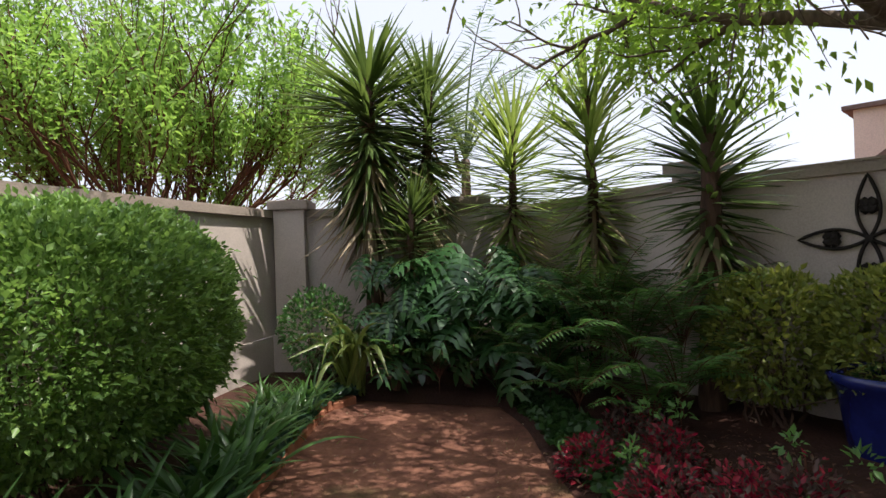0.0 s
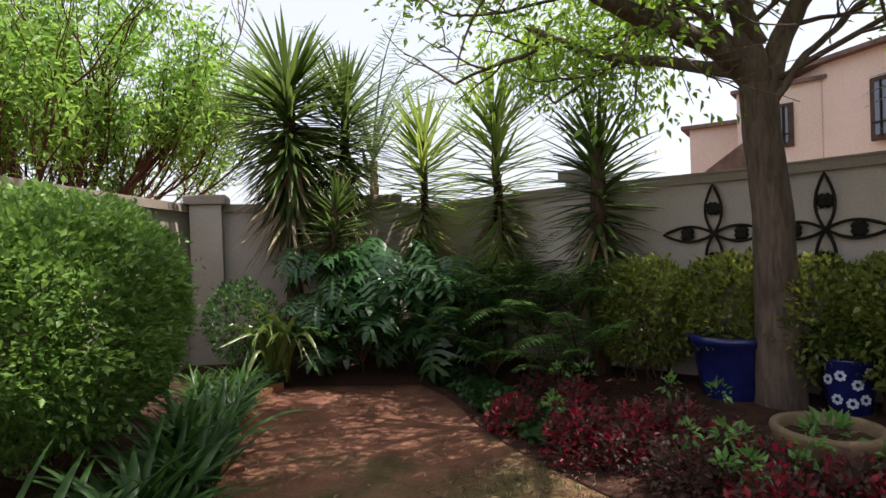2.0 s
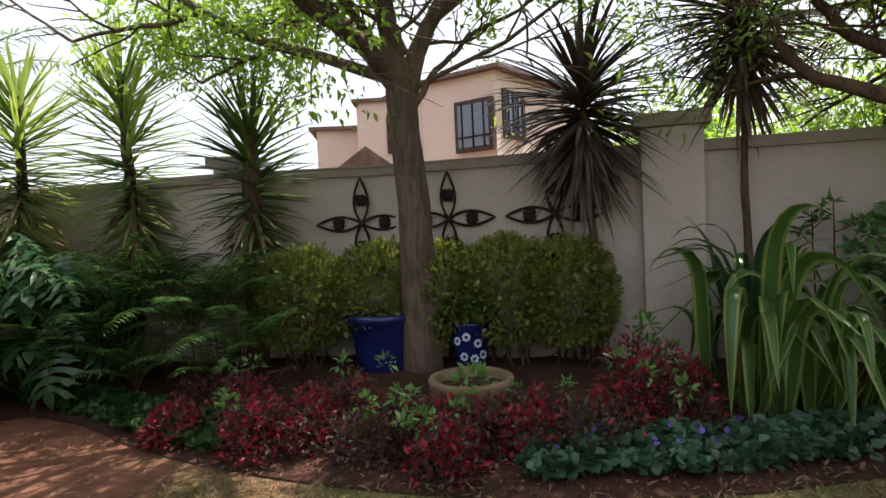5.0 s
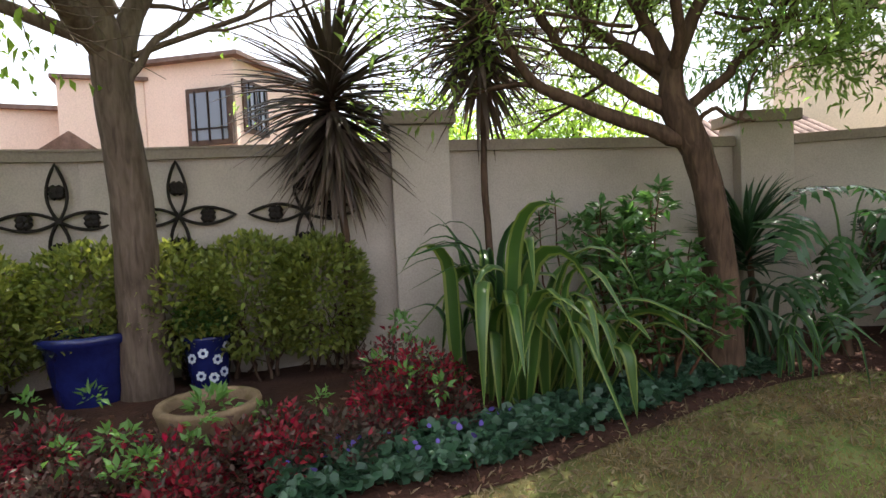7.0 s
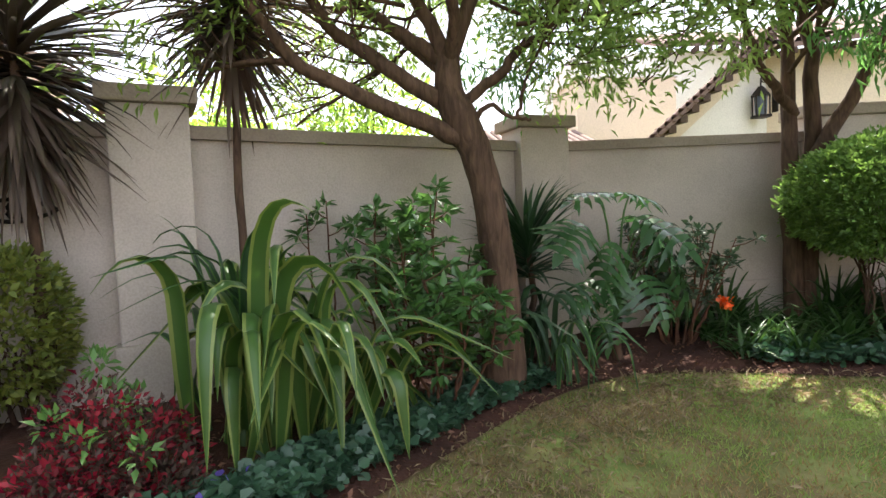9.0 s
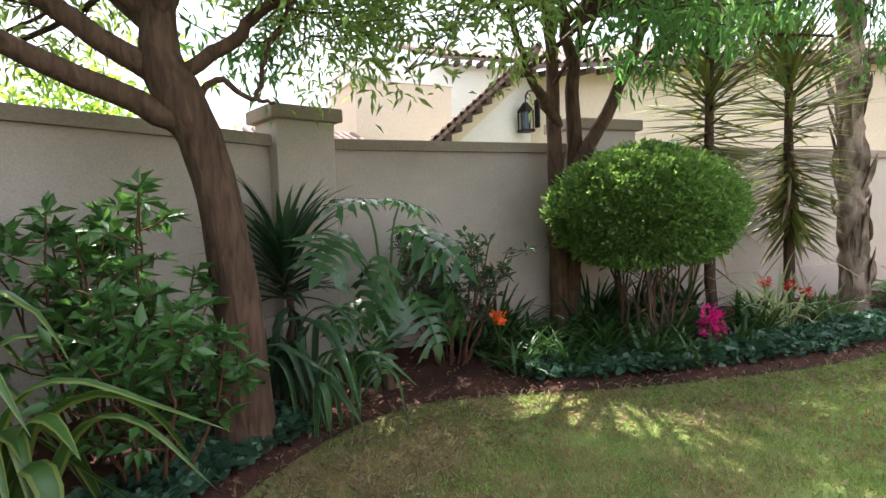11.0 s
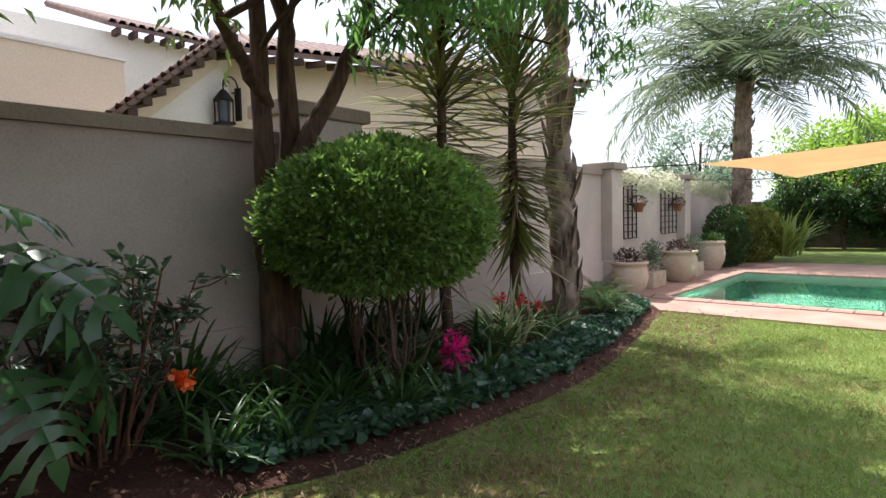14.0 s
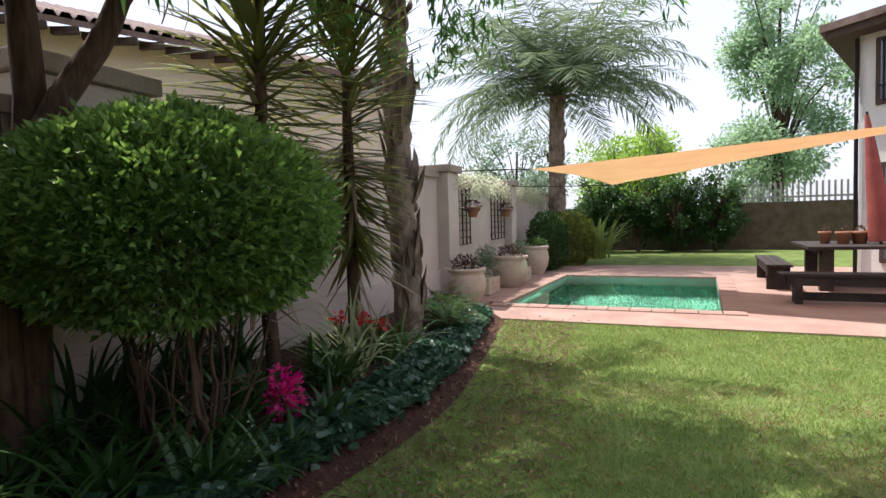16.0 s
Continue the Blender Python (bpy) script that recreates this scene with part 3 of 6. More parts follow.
# ---------- plants ----------
def clipped(name, c, r, n, size, mat, label, square=2.6, bottom=-1.0, stems=0, group=""):
    """Clipped shrub: leaves on and under the skin of a rounded block, on bare stems."""
    c, r = np.array(c, float), np.array(r, float)
    d = unit(RNG.normal(0, 1, (n * 3, 3)))
    k = (np.abs(d) ** square).sum(1) ** (-1 / square)
    area = k ** 2 * np.linalg.norm(d * np.roll(r, 1) * np.roll(r, 2), axis=1)
    keep = (RNG.uniform(0, 1, len(d)) * area.max() < area) & (d[:, 2] > bottom)
    d, k = d[keep][:n], k[keep][:n]
    bump = np.array([1 + 0.09 * noise.noise(Vector(q) * 2.7 + Vector(c)) + 0.075 * noise.noise(Vector(q) * 8 + Vector(c)) + 0.035 * noise.noise(Vector(q) * 22) for q in d])
    depth = np.where(RNG.uniform(0, 1, len(d)) < 0.35, RNG.uniform(0.55, 0.95, len(d)), 1 - np.abs(RNG.normal(0, 0.06, len(d))) + 0.09 * RNG.uniform(0.2, 1, len(d)) * (RNG.uniform(0, 1, len(d)) < 0.07))
    pos = c + d * (k * bump * depth)[:, None] * r
    z0 = bed_z(c[0], c[1]) if c[0] > 0 else 0.1
    base = (c[0], c[1], z0)
    t = thing(name, base, label, "shrub", group)
    stuff(fix(np_mesh("foliage", *scatter(pos, d + np.array([0, 0, 0.35]), size, 0.55), mat, t), base))
    for _ in range(stems):
        a = RNG.uniform(0, 2 * np.pi)
        foot = np.array([c[0] + 0.16 * math.cos(a), c[1] + 0.16 * math.sin(a), z0 - 0.04])
        b = a + RNG.uniform(-0.6, 0.6)
        top = c + r * np.array([math.cos(b), math.sin(b), 0]) * RNG.uniform(0.2, 0.75) + np.array([0, 0, -0.1])
        line = curve_pts([foot, foot * 0.6 + top * 0.4 + RNG.normal(0, 0.07, 3), top], 9, 0.014)
        fix(np_mesh("stem", *tube(line, np.linspace(0.015, 0.006, 9) * RNG.uniform(0.7, 1.4), 5), BARK_B, t), base)
        for _k in (3, 5, 6):
            tip = line[_k] + RNG.normal(0, 0.16, 3) + np.array([0, 0, 0.12])
            fix(np_mesh("twig", *tube(np.array([line[_k], (line[_k] + tip) / 2, tip]), 0.005, 4), BARK_B, t), base)
    return t


def rosette_plant(name, foot, top, spine, n, length, width, mat, label, trunk_r=0.07, skirt=0, bark_m=BARK_B, category="yucca", lean0=0.15, lean1=2.0, curl=0.35, skirt_mat=None, group=""):
    """Stem with a long head of stiff sword leaves; spine: metres of stem under the tip that bear leaves; old leaves hang as a skirt."""
    foot, top = np.array(foot, float), np.array(top, float)
    mid = foot * 0.5 + top * 0.5 + np.array([RNG.uniform(-0.05, 0.05), RNG.uniform(-0.05, 0.05), 0])
    stem = curve_pts([foot, mid, top], 14, 0.006)
    base = tuple(foot)
    t = thing(name, base, label, category, group)
    fix(np_mesh("trunk", *tube(stem, np.linspace(trunk_r * 1.25, trunk_r * 0.8, 14) * RNG.uniform(0.93, 1.07, 14), 10), bark_m, t, smooth=True), base)
    u = RNG.uniform(0, 1, n) ** 0.9
    down = unit((stem[-2] - stem[-1])[None])[0]
    at = top + down * (u * spine)[:, None]
    lean = lean0 + (lean1 - lean0) * u ** 0.55 + RNG.normal(0, 0.14, n)
    ln = length * (0.75 + 0.3 * np.sin(np.pi * np.clip(u + 0.2, 0, 1))) * RNG.uniform(0.85, 1.1, n)
    stuff(fix(np_mesh("crown", *blades(at, RNG.uniform(0, 2 * np.pi, n), lean, ln, width * RNG.uniform(0.8, 1.1, n), curl * RNG.uniform(0.4, 1.3, n), 5), mat, t), base))
    if skirt:
        u = RNG.uniform(0.55, 1.25, skirt)
        at = top + down * (u * spine)[:, None]
        stuff(fix(np_mesh("dry_skirt", *blades(at, RNG.uniform(0, 2 * np.pi, skirt), RNG.uniform(1.9, 2.9, skirt), length * RNG.uniform(0.7, 1.05, skirt), width * 0.9, 0.4 * RNG.uniform(0.3, 1, skirt), 5), skirt_mat or DRY_LEAF, t, "dry hanging old leaves"), base))
    return t


def clump(name, at, n, length, width, mat, label, category="plant", lean=(0.1, 0.7), droop=(0.6, 1.8), spread=0.08, group="", seg=8, late=1.3):
    """Tuft of arching strap leaves."""
    x, y = at
    z = (bed_z(x, y) if x > 0.2 else 0.08) - 0.02
    base = (x, y, z)
    t = thing(name, base, label, category, group)
    p = np.array(base) + np.stack([RNG.normal(0, spread, n), RNG.normal(0, spread, n), np.zeros(n)], -1)
    h = RNG.uniform(0, 2 * np.pi, n)
    pieces("leaf", *blades(p, h, RNG.uniform(*lean, n), length * RNG.uniform(0.6, 1.1, n), width * RNG.uniform(0.7, 1.15, n), RNG.uniform(*droop, n), seg, 0.22, late), n, mat, t, base)
    return t


def fern(name, at, n, length, label, group="ferns under the wall", rise=0.0, mat=None):
    """Arching fronds with paired leaflets."""
    x, y = at
    base = (x, y, bed_z(x, y) - 0.02)
    t = thing(name, base, label, "fern", group)
    for i in range(n):
        P, A, S = [], [], []
        h = 2 * np.pi * (i + RNG.uniform(-0.3, 0.3)) / n
        L = length * RNG.uniform(0.75, 1.1)
        lean, droop = RNG.uniform(0.1, 0.65), RNG.uniform(1.0, 2.0)
        p = np.array(base) + np.array([0, 0, rise])
        o = np.array([math.cos(h), math.sin(h), 0])
        s = np.array([-math.sin(h), math.cos(h), 0])
        pts = [np.array(base), p.copy()] if rise else [p.copy()]
        K = 34
        for k in range(K):
            a = lean + droop * (k / K) ** 1.2
            d = o * math.sin(a) + np.array([0, 0, 1]) * math.cos(a)
            p = p + d * L / K
            if k % 4 == 3:
                pts.append(p.copy())
            u = k / K
            if u > 0.12:
                ll = 0.24 * L * min(1.0, (u - 0.08) * 3.5) * (1 - u) ** 0.6 + 0.01
                for sg in (-1, 1):
                    P.append(p.copy())
                    A.append(s * sg * 0.94 + d * 0.35 + np.array([0, 0, -0.18]) + RNG.normal(0, 0.08, 3))
                    S.append(ll * RNG.uniform(0.8, 1.1))
        P, A, S = np.array(P), unit(np.array(A)), np.array(S)[:, None]
        sd = unit(np.cross(A, np.array([0, 0, 1.0])))
        fr = fix(np_mesh("frond", *stamp(*LEAF, P, sd * np.maximum(S * 0.2, 0.012), A * S, np.cross(sd, A) * S * 0.3), mat or FERN_LEAF, t), base)
        np_mesh("midrib", *tube(pts, np.linspace(0.006, 0.002, len(pts)), 4), BARK_RED, fr)
    return t


def lobed_leaf(seed):
    """Split-leaf template: a solid middle with broad, wavy, forward-swept finger lobes on both sides."""
    g = np.random.default_rng(seed)
    v, f = [], []
    K = 6
    for sg in (-1, 1):
        for k in range(K):
            y0, y1 = k / K, (k + 1) / K
            h = 1 / K
            w = 0.62 * math.sin(math.pi * (0.2 + 0.66 * (k + 0.5) / K)) ** 0.8 * g.uniform(0.75, 1.2)
            core = 0.25 * w
            sw = g.uniform(0.2, 1.2) * h
            dz = g.normal(0, 0.035)
            b = len(v)
            v += [(0, y0, 0), (0, y1, 0), (sg * core, y1 - 0.05 * h, 0.035), (sg * core, y0 + 0.3 * h, 0.035),
                  (sg * w * 0.5, y1 - 0.12 * h + 0.4 * sw, 0.03), (sg * w * 0.55, y0 + 0.42 * h + 0.3 * sw, 0.03),
                  (sg * w * 0.68, y1 + 0.1 * h + 0.8 * sw, dz - 0.02), (sg * w * 0.82, y0 + 0.45 * h + 0.75 * sw, dz - 0.04),
                  (sg * w * 0.84, y1 - 0.15 * h + 0.85 * sw, dz - 0.05), (sg * w * 1.12, y0 + 0.75 * h + 1.25 * sw, 2 * dz - 0.12)]
            q = [(b, b + 1, b + 2), (b, b + 2, b + 3), (b + 3, b + 2, b + 4), (b + 3, b + 4, b + 5), (b + 5, b + 4, b + 6), (b + 5, b + 6, b + 8), (b + 5, b + 8, b + 7), (b + 7, b + 8, b + 9)]
            f += q if sg < 0 else [c[::-1] for c in q]
    b = len(v)
    v += [(-0.1, 1, 0), (0.1, 1, 0), (0.1, 1.1, -0.01), (-0.1, 1.12, -0.01), (0.0, 1.28, -0.05)]
    f += [(b, b + 1, b + 2), (b, b + 2, b + 3), (b + 3, b + 2, b + 4)]
    v = [(x, y - 0.3, z - 0.3 * (y - 0.3) ** 2 - 0.25 * x * x) for x, y, z in v]
    return v, f


LOBED = [lobed_leaf(k) for k in range(4)]


def philodendron(name, at, leaves, label, stem_z=0.3, mat=None):
    """Split-leaf plant; leaves: (heading degrees, reach, height, size, pitch)."""
    x, y = at
    base = (x, y, (bed_z(x, y) if x > 0.2 else 0.1) - 0.02)
    t = thing(name, base, label, "philodendron")
    c = np.array(base)
    fix(np_mesh("stem", *tube(curve_pts([c, c + np.array([0.03, 0.02, stem_z / 2]), c + np.array([0, 0, stem_z])], 6), 0.05, 8), BARK_B, t), base)
    for i, (h, reach, z, s, pitch) in enumerate(leaves):
        h = radians(h)
        o = np.array([math.cos(h), math.sin(h), 0])
        e = c + o * reach + np.array([0, 0, z])
        fix(np_mesh("leaf_stalk", *tube(curve_pts([c + np.array([0, 0, stem_z]), c + o * reach * 0.45 + np.array([0, 0, stem_z + (z - stem_z) * 0.75]), e], 7), np.linspace(0.014, 0.007, 7), 5), AGAP, t), base)
        h2_ = h + RNG.normal(0, 0.35)
        d = np.array([math.cos(h2_), math.sin(h2_), 0]) * math.cos(pitch) + np.array([0, 0, 1]) * math.sin(pitch)
        sd = unit(np.cross(d, np.array([0, 0, 1.0])) + RNG.normal(0, 0.15, 3))
        fix(np_mesh("leaf", *stamp(*LOBED[i % 4], e[None], (sd * s)[None], (d * s)[None], (np.cross(sd, d) * s)[None]), mat or PHILO_LEAF, t, "large split glossy leaf", smooth=True), base)
    return t


def flax(name, at, n, length, width, label, toward, mid=FLAX_MID, edge=FLAX_EDGE, spread=0.12, group="flax clumps", rise=(0.08, 0.4), lean=(0.02, 0.36), bend=(2.2, 3.0), aim=0.55):
    """Sword leaves that stand up, then fold over and hang; each leaf has paler margins."""
    x, y = at
    z = (bed_z(x, y) if x > 0.2 else 0.08) - 0.02
    base = (x, y, z)
    t = thing(name, base, label, "flax", group)
    S = 14
    for _ in range(n):
        h = RNG.uniform(0, 2 * np.pi) if RNG.uniform() > aim else radians(toward) + RNG.normal(0, 0.7)
        out, side = np.array([math.cos(h), math.sin(h), 0]), np.array([-math.sin(h), math.cos(h), 0])
        p = np.array(base) + np.array([RNG.normal(0, spread), RNG.normal(0, spread), 0])
        L, W = length * RNG.uniform(0.65, 1.1), width * RNG.uniform(0.75, 1.15)
        u0, wd, ln, bd = RNG.uniform(*rise), RNG.uniform(0.3, 0.55), RNG.uniform(*lean), RNG.uniform(*bend)
        if RNG.uniform() < 0.07:
            bd *= 0.8
        twist = RNG.normal(0, 0.5)
        rows = []
        for k in range(S + 1):
            u = k / S
            q = min(1.0, max(0.0, (u - u0) / wd))
            a = min(ln + bd * q * q * (3 - 2 * q), 3.05)
            d = out * math.sin(a) + np.array([0, 0, 1.0]) * math.cos(a)
            nr = np.cross(side, d)
            s2 = side * math.cos(twist * u) + nr * math.sin(twist * u)
            n2 = np.cross(s2, d)
            w = W * (0.5 + 0.5 * min(1, u * 3.5)) * (1 - max(0, (u - 0.5) / 0.5) ** 1.7) + 0.001
            rows += [p - s2 * w * 0.5 + n2 * w * 0.2, p - s2 * w * 0.33 + n2 * w * 0.12, p, p + s2 * w * 0.33 + n2 * w * 0.12, p + s2 * w * 0.5 + n2 * w * 0.2]
            p = p + d * L / S
        f = [(k * 5 + i, k * 5 + i + 1, k * 5 + i + 6, k * 5 + i + 5) for k in range(S) for i in range(4)]
        o = fix(np_mesh("leaf", rows, f, mid, t, smooth=True), base)
        o.data.materials.append(edge)
        o.data.polygons.foreach_set("material_index", [1 if i in (0, 3) else 0 for k in range(S) for i in range(4)])
    return t


def grow(start, d, length, radius, level, tubes, tips, spread=0.6, kids=4, droop=0.0, up=0.15, shrink=0.62, bare=0.3):
    """Recursive limb: collects tubes and the points that bear leaves."""
    n = 6
    pts, p, d = [np.array(start, float)], np.array(start, float), unit(np.array(d, float)[None])[0]
    for k in range(n):
        d = unit((d + RNG.normal(0, 0.13, 3) + np.array([0, 0, up - droop * (k / n)]))[None])[0]
        p = p + d * length / n
        pts.append(p.copy())
    tubes.append(tube(pts, np.linspace(radius, radius * 0.5, n + 1), 7 if radius > 0.03 else 4))
    if level == 0:
        for k in range(1, n + 1):
            tips.append((pts[k], d))
        return
    for i in range(kids):
        u = bare + (1 - bare) * (i + RNG.uniform(0.2, 0.9)) / kids
        q = pts[min(n, max(1, int(u * n + 0.5)))]
        side = unit(np.cross(d, RNG.normal(0, 1, 3))[None])[0]
        grow(q, d * (1 - spread * 0.5) + side * spread, length * shrink * RNG.uniform(0.7, 1.15), max(radius * 0.5, 0.004), level - 1, tubes, tips, spread, kids, droop, up, shrink, 0.1)
    tips.append((pts[-1], d))


def tree(name, trunk, radii, limbs, leaf, label, category="tree", size=0.05, per=9, width=0.4, spread_l=0.12, hang=0.3, bark_m=BARK_A, sides=16, west=None, low=0.0, lines=(), north=None, **kw):
    """Tree from a trunk line, first limbs (start, direction, length, radius, level) and bent limbs (points, radii, level, side shoots)."""
    base = tuple(trunk[0])
    t = thing(name, base, label, category)
    fix(np_mesh("trunk", *tube(curve_pts(trunk, 20, 0.004), np.interp(np.linspace(0, 1, 20), np.linspace(0, 1, len(radii)), radii), sides), bark_m, t, smooth=True), base)
    tips = []
    floor_z = (low if west is None else 2.3) - 0.05

    def pruned(tubes):
        """Without the twigs that would hang bare below the crown."""
        return tubes[:1] + [q for q in tubes[1:] if np.asarray(q[0])[:, 2].min() > floor_z]

    def limb_of(tubes):
        lm = fix(np_mesh("limb", *tubes[0], bark_m, t, smooth=True), base)
        if len(tubes) > 1:
            stuff(np_mesh("branchwork", *merge(tubes[1:]), bark_m, lm, smooth=True))

    for s, d, L, r, lv in limbs:
        tubes = []
        grow(s, d, L, r, lv, tubes, tips, **kw)
        limb_of(pruned(tubes))
    for pts, r0, r1, lv, shoots in lines:
        ln = curve_pts(pts, 18, 0.006)
        tubes = [tube(ln, np.linspace(r0, r1, 18), 10)]
        ahead = unit((ln[-1] - ln[-2])[None])[0]
        grow(ln[-1], ahead, 1.5, r1, lv, tubes, tips, **kw)
        for k in np.linspace(6, 17, shoots).astype(int):
            along_ = unit((ln[k] - ln[k - 1])[None])[0]
            side = unit(np.cross(along_, RNG.normal(0, 1, 3))[None])[0]
            grow(ln[k], along_ * 0.6 + side * 0.8, RNG.uniform(0.7, 1.3), r1 * 0.4, max(1, lv - 1), tubes, tips, **kw)
        limb_of(pruned(tubes))
    if west is not None:
        # crown cut back in the west so that sun reaches wall 1
        tips = [q for q in tips if q[0][2] > 4.7 or (q[0][0] > (west if q[0][1] > 4.0 else west - 1.3) and (q[0][1] > 2.2 or q[0][2] > 3.4) and not (1.9 < q[0][0] < 3.5 and q[0][1] < 3.15 and q[0][2] < 3.9))]
    tips = [q for q in tips if q[0][2] > (low if west is None or q[0][0] > 2.3 else 2.3)]
    if north is not None:
        tips = [q for q in tips if q[0][1] < north or q[0][2] > 3.9 or RNG.uniform() < 0.22]
    P = np.repeat(np.array([a for a, _ in tips]), per, 0)
    Dv = np.repeat(np.array([b for _, b in tips]), per, 0)
    P = P + RNG.normal(0, spread_l, P.shape)
    stuff(fix(np_mesh("foliage", *scatter(P, Dv, size, width, spread=1.1, droop=hang), leaf, t), base))
    return t


def pinnate(top, fronds, length, leaflet, mat, parent, base, droop=(0.9, 1.7), lean=(0.2, 1.2), K=46, stalk=None, wide=0.024):
    """Palm fronds: rachis with two rows of narrow leaflets."""
    for i in range(fronds):
        P, A, S = [], [], []
        h = 2 * np.pi * (i * 0.381966 + RNG.uniform(-0.03, 0.03))
        u0 = (i + 0.5) / fronds
        ln, dr = lean[0] + (lean[1] - lean[0]) * u0, RNG.uniform(*droop)
        L = length * RNG.uniform(0.85, 1.08)
        o, s = np.array([math.cos(h), math.sin(h), 0]), np.array([-math.sin(h), math.cos(h), 0])
        p, pts = np.array(top, float), [np.array(top, float)]
        for k in range(K):
            a = ln + dr * (k / K) ** 1.4
            d = o * math.sin(a) + np.array([0, 0, 1]) * math.cos(a)
            p = p + d * L / K
            if k % 4 == 3:
                pts.append(p.copy())
            u = k / K
            if u > 0.1:
                nr = np.cross(s, d)
                for sg in (-1, 1):
                    P.append(p + RNG.normal(0, 0.01, 3))
                    A.append(s * sg * 0.8 + d * 0.55 + nr * 0.3 * RNG.uniform(-1, 1) + np.array([0, 0, -0.3]) + RNG.normal(0, 0.08, 3))
                    S.append(leaflet * (0.45 + 0.75 * math.sin(math.pi * min(1, u + 0.08))))
        P, A, S = np.array(P), unit(np.array(A)), np.array(S)[:, None]
        sd = unit(np.cross(A, np.array([0, 0, 1.0])))
        fr = fix(np_mesh("frond", *stamp(*LEAF, P, sd * wide, A * S, np.cross(sd, A) * S * 0.15), mat, parent), base)
        np_mesh("midrib", *tube(pts, np.linspace(0.022, 0.004, len(pts)), 4), stalk or mat, fr)


# --- big clipped hedge and the bed before wall 1
clipped("clipped_hedge", (-2.4, 3.3, 1.16), (0.86, 1.36, 0.8), 52000, 0.05, BOX_LEAF, "large rounded clipped hedge with small bright green leaves", 2.4, -0.95, 14)
for _x, _y, _n in ((-1.5, 2.3, 70), (-1.75, 1.7, 60), (-1.4, 2.9, 56), (-1.5, 1.2, 50), (-1.5, 3.5, 46)):
    # fuller tufts take the darker green: shade before the hedge put into colour
    clump("agapanthus", (_x, _y), _n, 0.75, 0.06, DARK_OR_SHADED_LEAF if _n > 55 else AGAP, "agapanthus tuft with arching glossy green strap leaves", "agapanthus", (0.3, 1.0), (0.5, 1.4), 0.09, "agapanthus before the hedge")
for _x, _y in ((-1.72, 4.55), (-1.5, 4.95), (-1.9, 5.2), (-1.55, 5.45), (-1.45, 4.35), (-1.65, 4.0)):
    clump("agapanthus", (_x, _y), 45, 0.5, 0.035, AGAP, "agapanthus tuft with narrow arching green leaves", "agapanthus", (0.2, 0.9), (0.6, 1.5), 0.07, "agapanthus before the pillar")
flax("variegated_flax", (-1.22, 6.0), 44, 1.3, 0.06, "variegated strap-leaved plant with yellow-green leaves", 250, FLAX, FLAX_EDGE, 0.08, "", (0.25, 0.5), (0.1, 0.55), (1.3, 2.3), 0.3)
clipped("small_leaved_shrub", (-1.6, 6.05, 0.75), (0.42, 0.36, 0.46), 1500, 0.06, SHRUB_LEAF, "loose small-leaved dark green shrub against the grey wall", 1.9, -1.0, 8)

# --- yuccas in the corner
rosette_plant("yucca", (-1.03, 6.6, 0.08), (-1.05, 6.58, 3.68), 1.4, 470, 1.02, 0.058, YUCCA, "tall yucca with a dense dark head and hanging dry leaves", 0.09, 170, group="yuccas along the wall", lean1=2.6)
rosette_plant("yucca", (-0.62, 6.8, 0.08), (-0.34, 6.82, 3.55), 1.35, 380, 0.86, 0.045, YUCCA, "tall yucca with light green tips and dry lower leaves", 0.07, 120, group="yuccas along the wall", lean1=2.2)
rosette_plant("yucca", (-0.75, 6.0, 0.08), (-0.5, 6.1, 2.1), 0.9, 190, 0.5, 0.04, YUCCA, "low yucca offset with a dark green head", 0.05, 40, group="yuccas along the wall", lean1=2.1)
rosette_plant("yucca", (0.62, 6.7, 0.1), (0.66, 6.7, 3.05), 1.55, 270, 0.82, 0.046, YUCCA_LIT, "slender yucca with stiff pale green sword leaves", 0.055, 60, group="yuccas along the wall", lean1=2.1, curl=0.15)
rosette_plant("yucca", (1.4, 5.95, 0.1), (1.4, 5.9, 3.15), 1.75, 330, 0.82, 0.044, YUCCA_LIT, "slender yucca with a long head of pale green leaves", 0.055, 70, group="yuccas along the wall", lean1=2.1, curl=0.15)
rosette_plant("yucca", (2.15, 4.75, 0.1), (2.18, 4.72, 2.55), 1.2, 250, 0.74, 0.05, YUCCA, "yucca with a wide dusky green head before the pillar", 0.09, 90, group="yuccas along the wall", lean1=2.2)

# --- split-leaf philodendron, ferns
philodendron("philodendron", (-0.5, 6.3), [(RNG.uniform(190, 350), RNG.uniform(0.15, 0.6), RNG.uniform(0.35, 1.5), RNG.uniform(0.3, 0.42), RNG.uniform(-1.0, 0.0)) for _ in range(34)], "split-leaf philodendron crowded round the yucca stems", 0.35)
fern("fern", (-0.75, 5.95), 14, 0.8, "low dark fern at the foot of the yuccas", rise=0.2)
fern("fern", (-0.25, 5.85), 14, 0.85, "low dark fern at the foot of the yuccas", rise=0.15)
philodendron("philodendron", (0.05, 6.1), [(RNG.uniform(170, 380), RNG.uniform(0.25, 0.75), RNG.uniform(0.5, 1.55), RNG.uniform(0.34, 0.5), RNG.uniform(-1.0, 0.0)) for _ in range(46)], "large split-leaf philodendron with glossy deep-cut leaves", 0.4)
philodendron("philodendron", (0.6, 5.95), [(RNG.uniform(180, 360), RNG.uniform(0.2, 0.7), RNG.uniform(0.4, 1.3), RNG.uniform(0.3, 0.45), RNG.uniform(-1.0, 0.0)) for _ in range(36)], "dark split-leaf philodendron in the corner shade", 0.35)
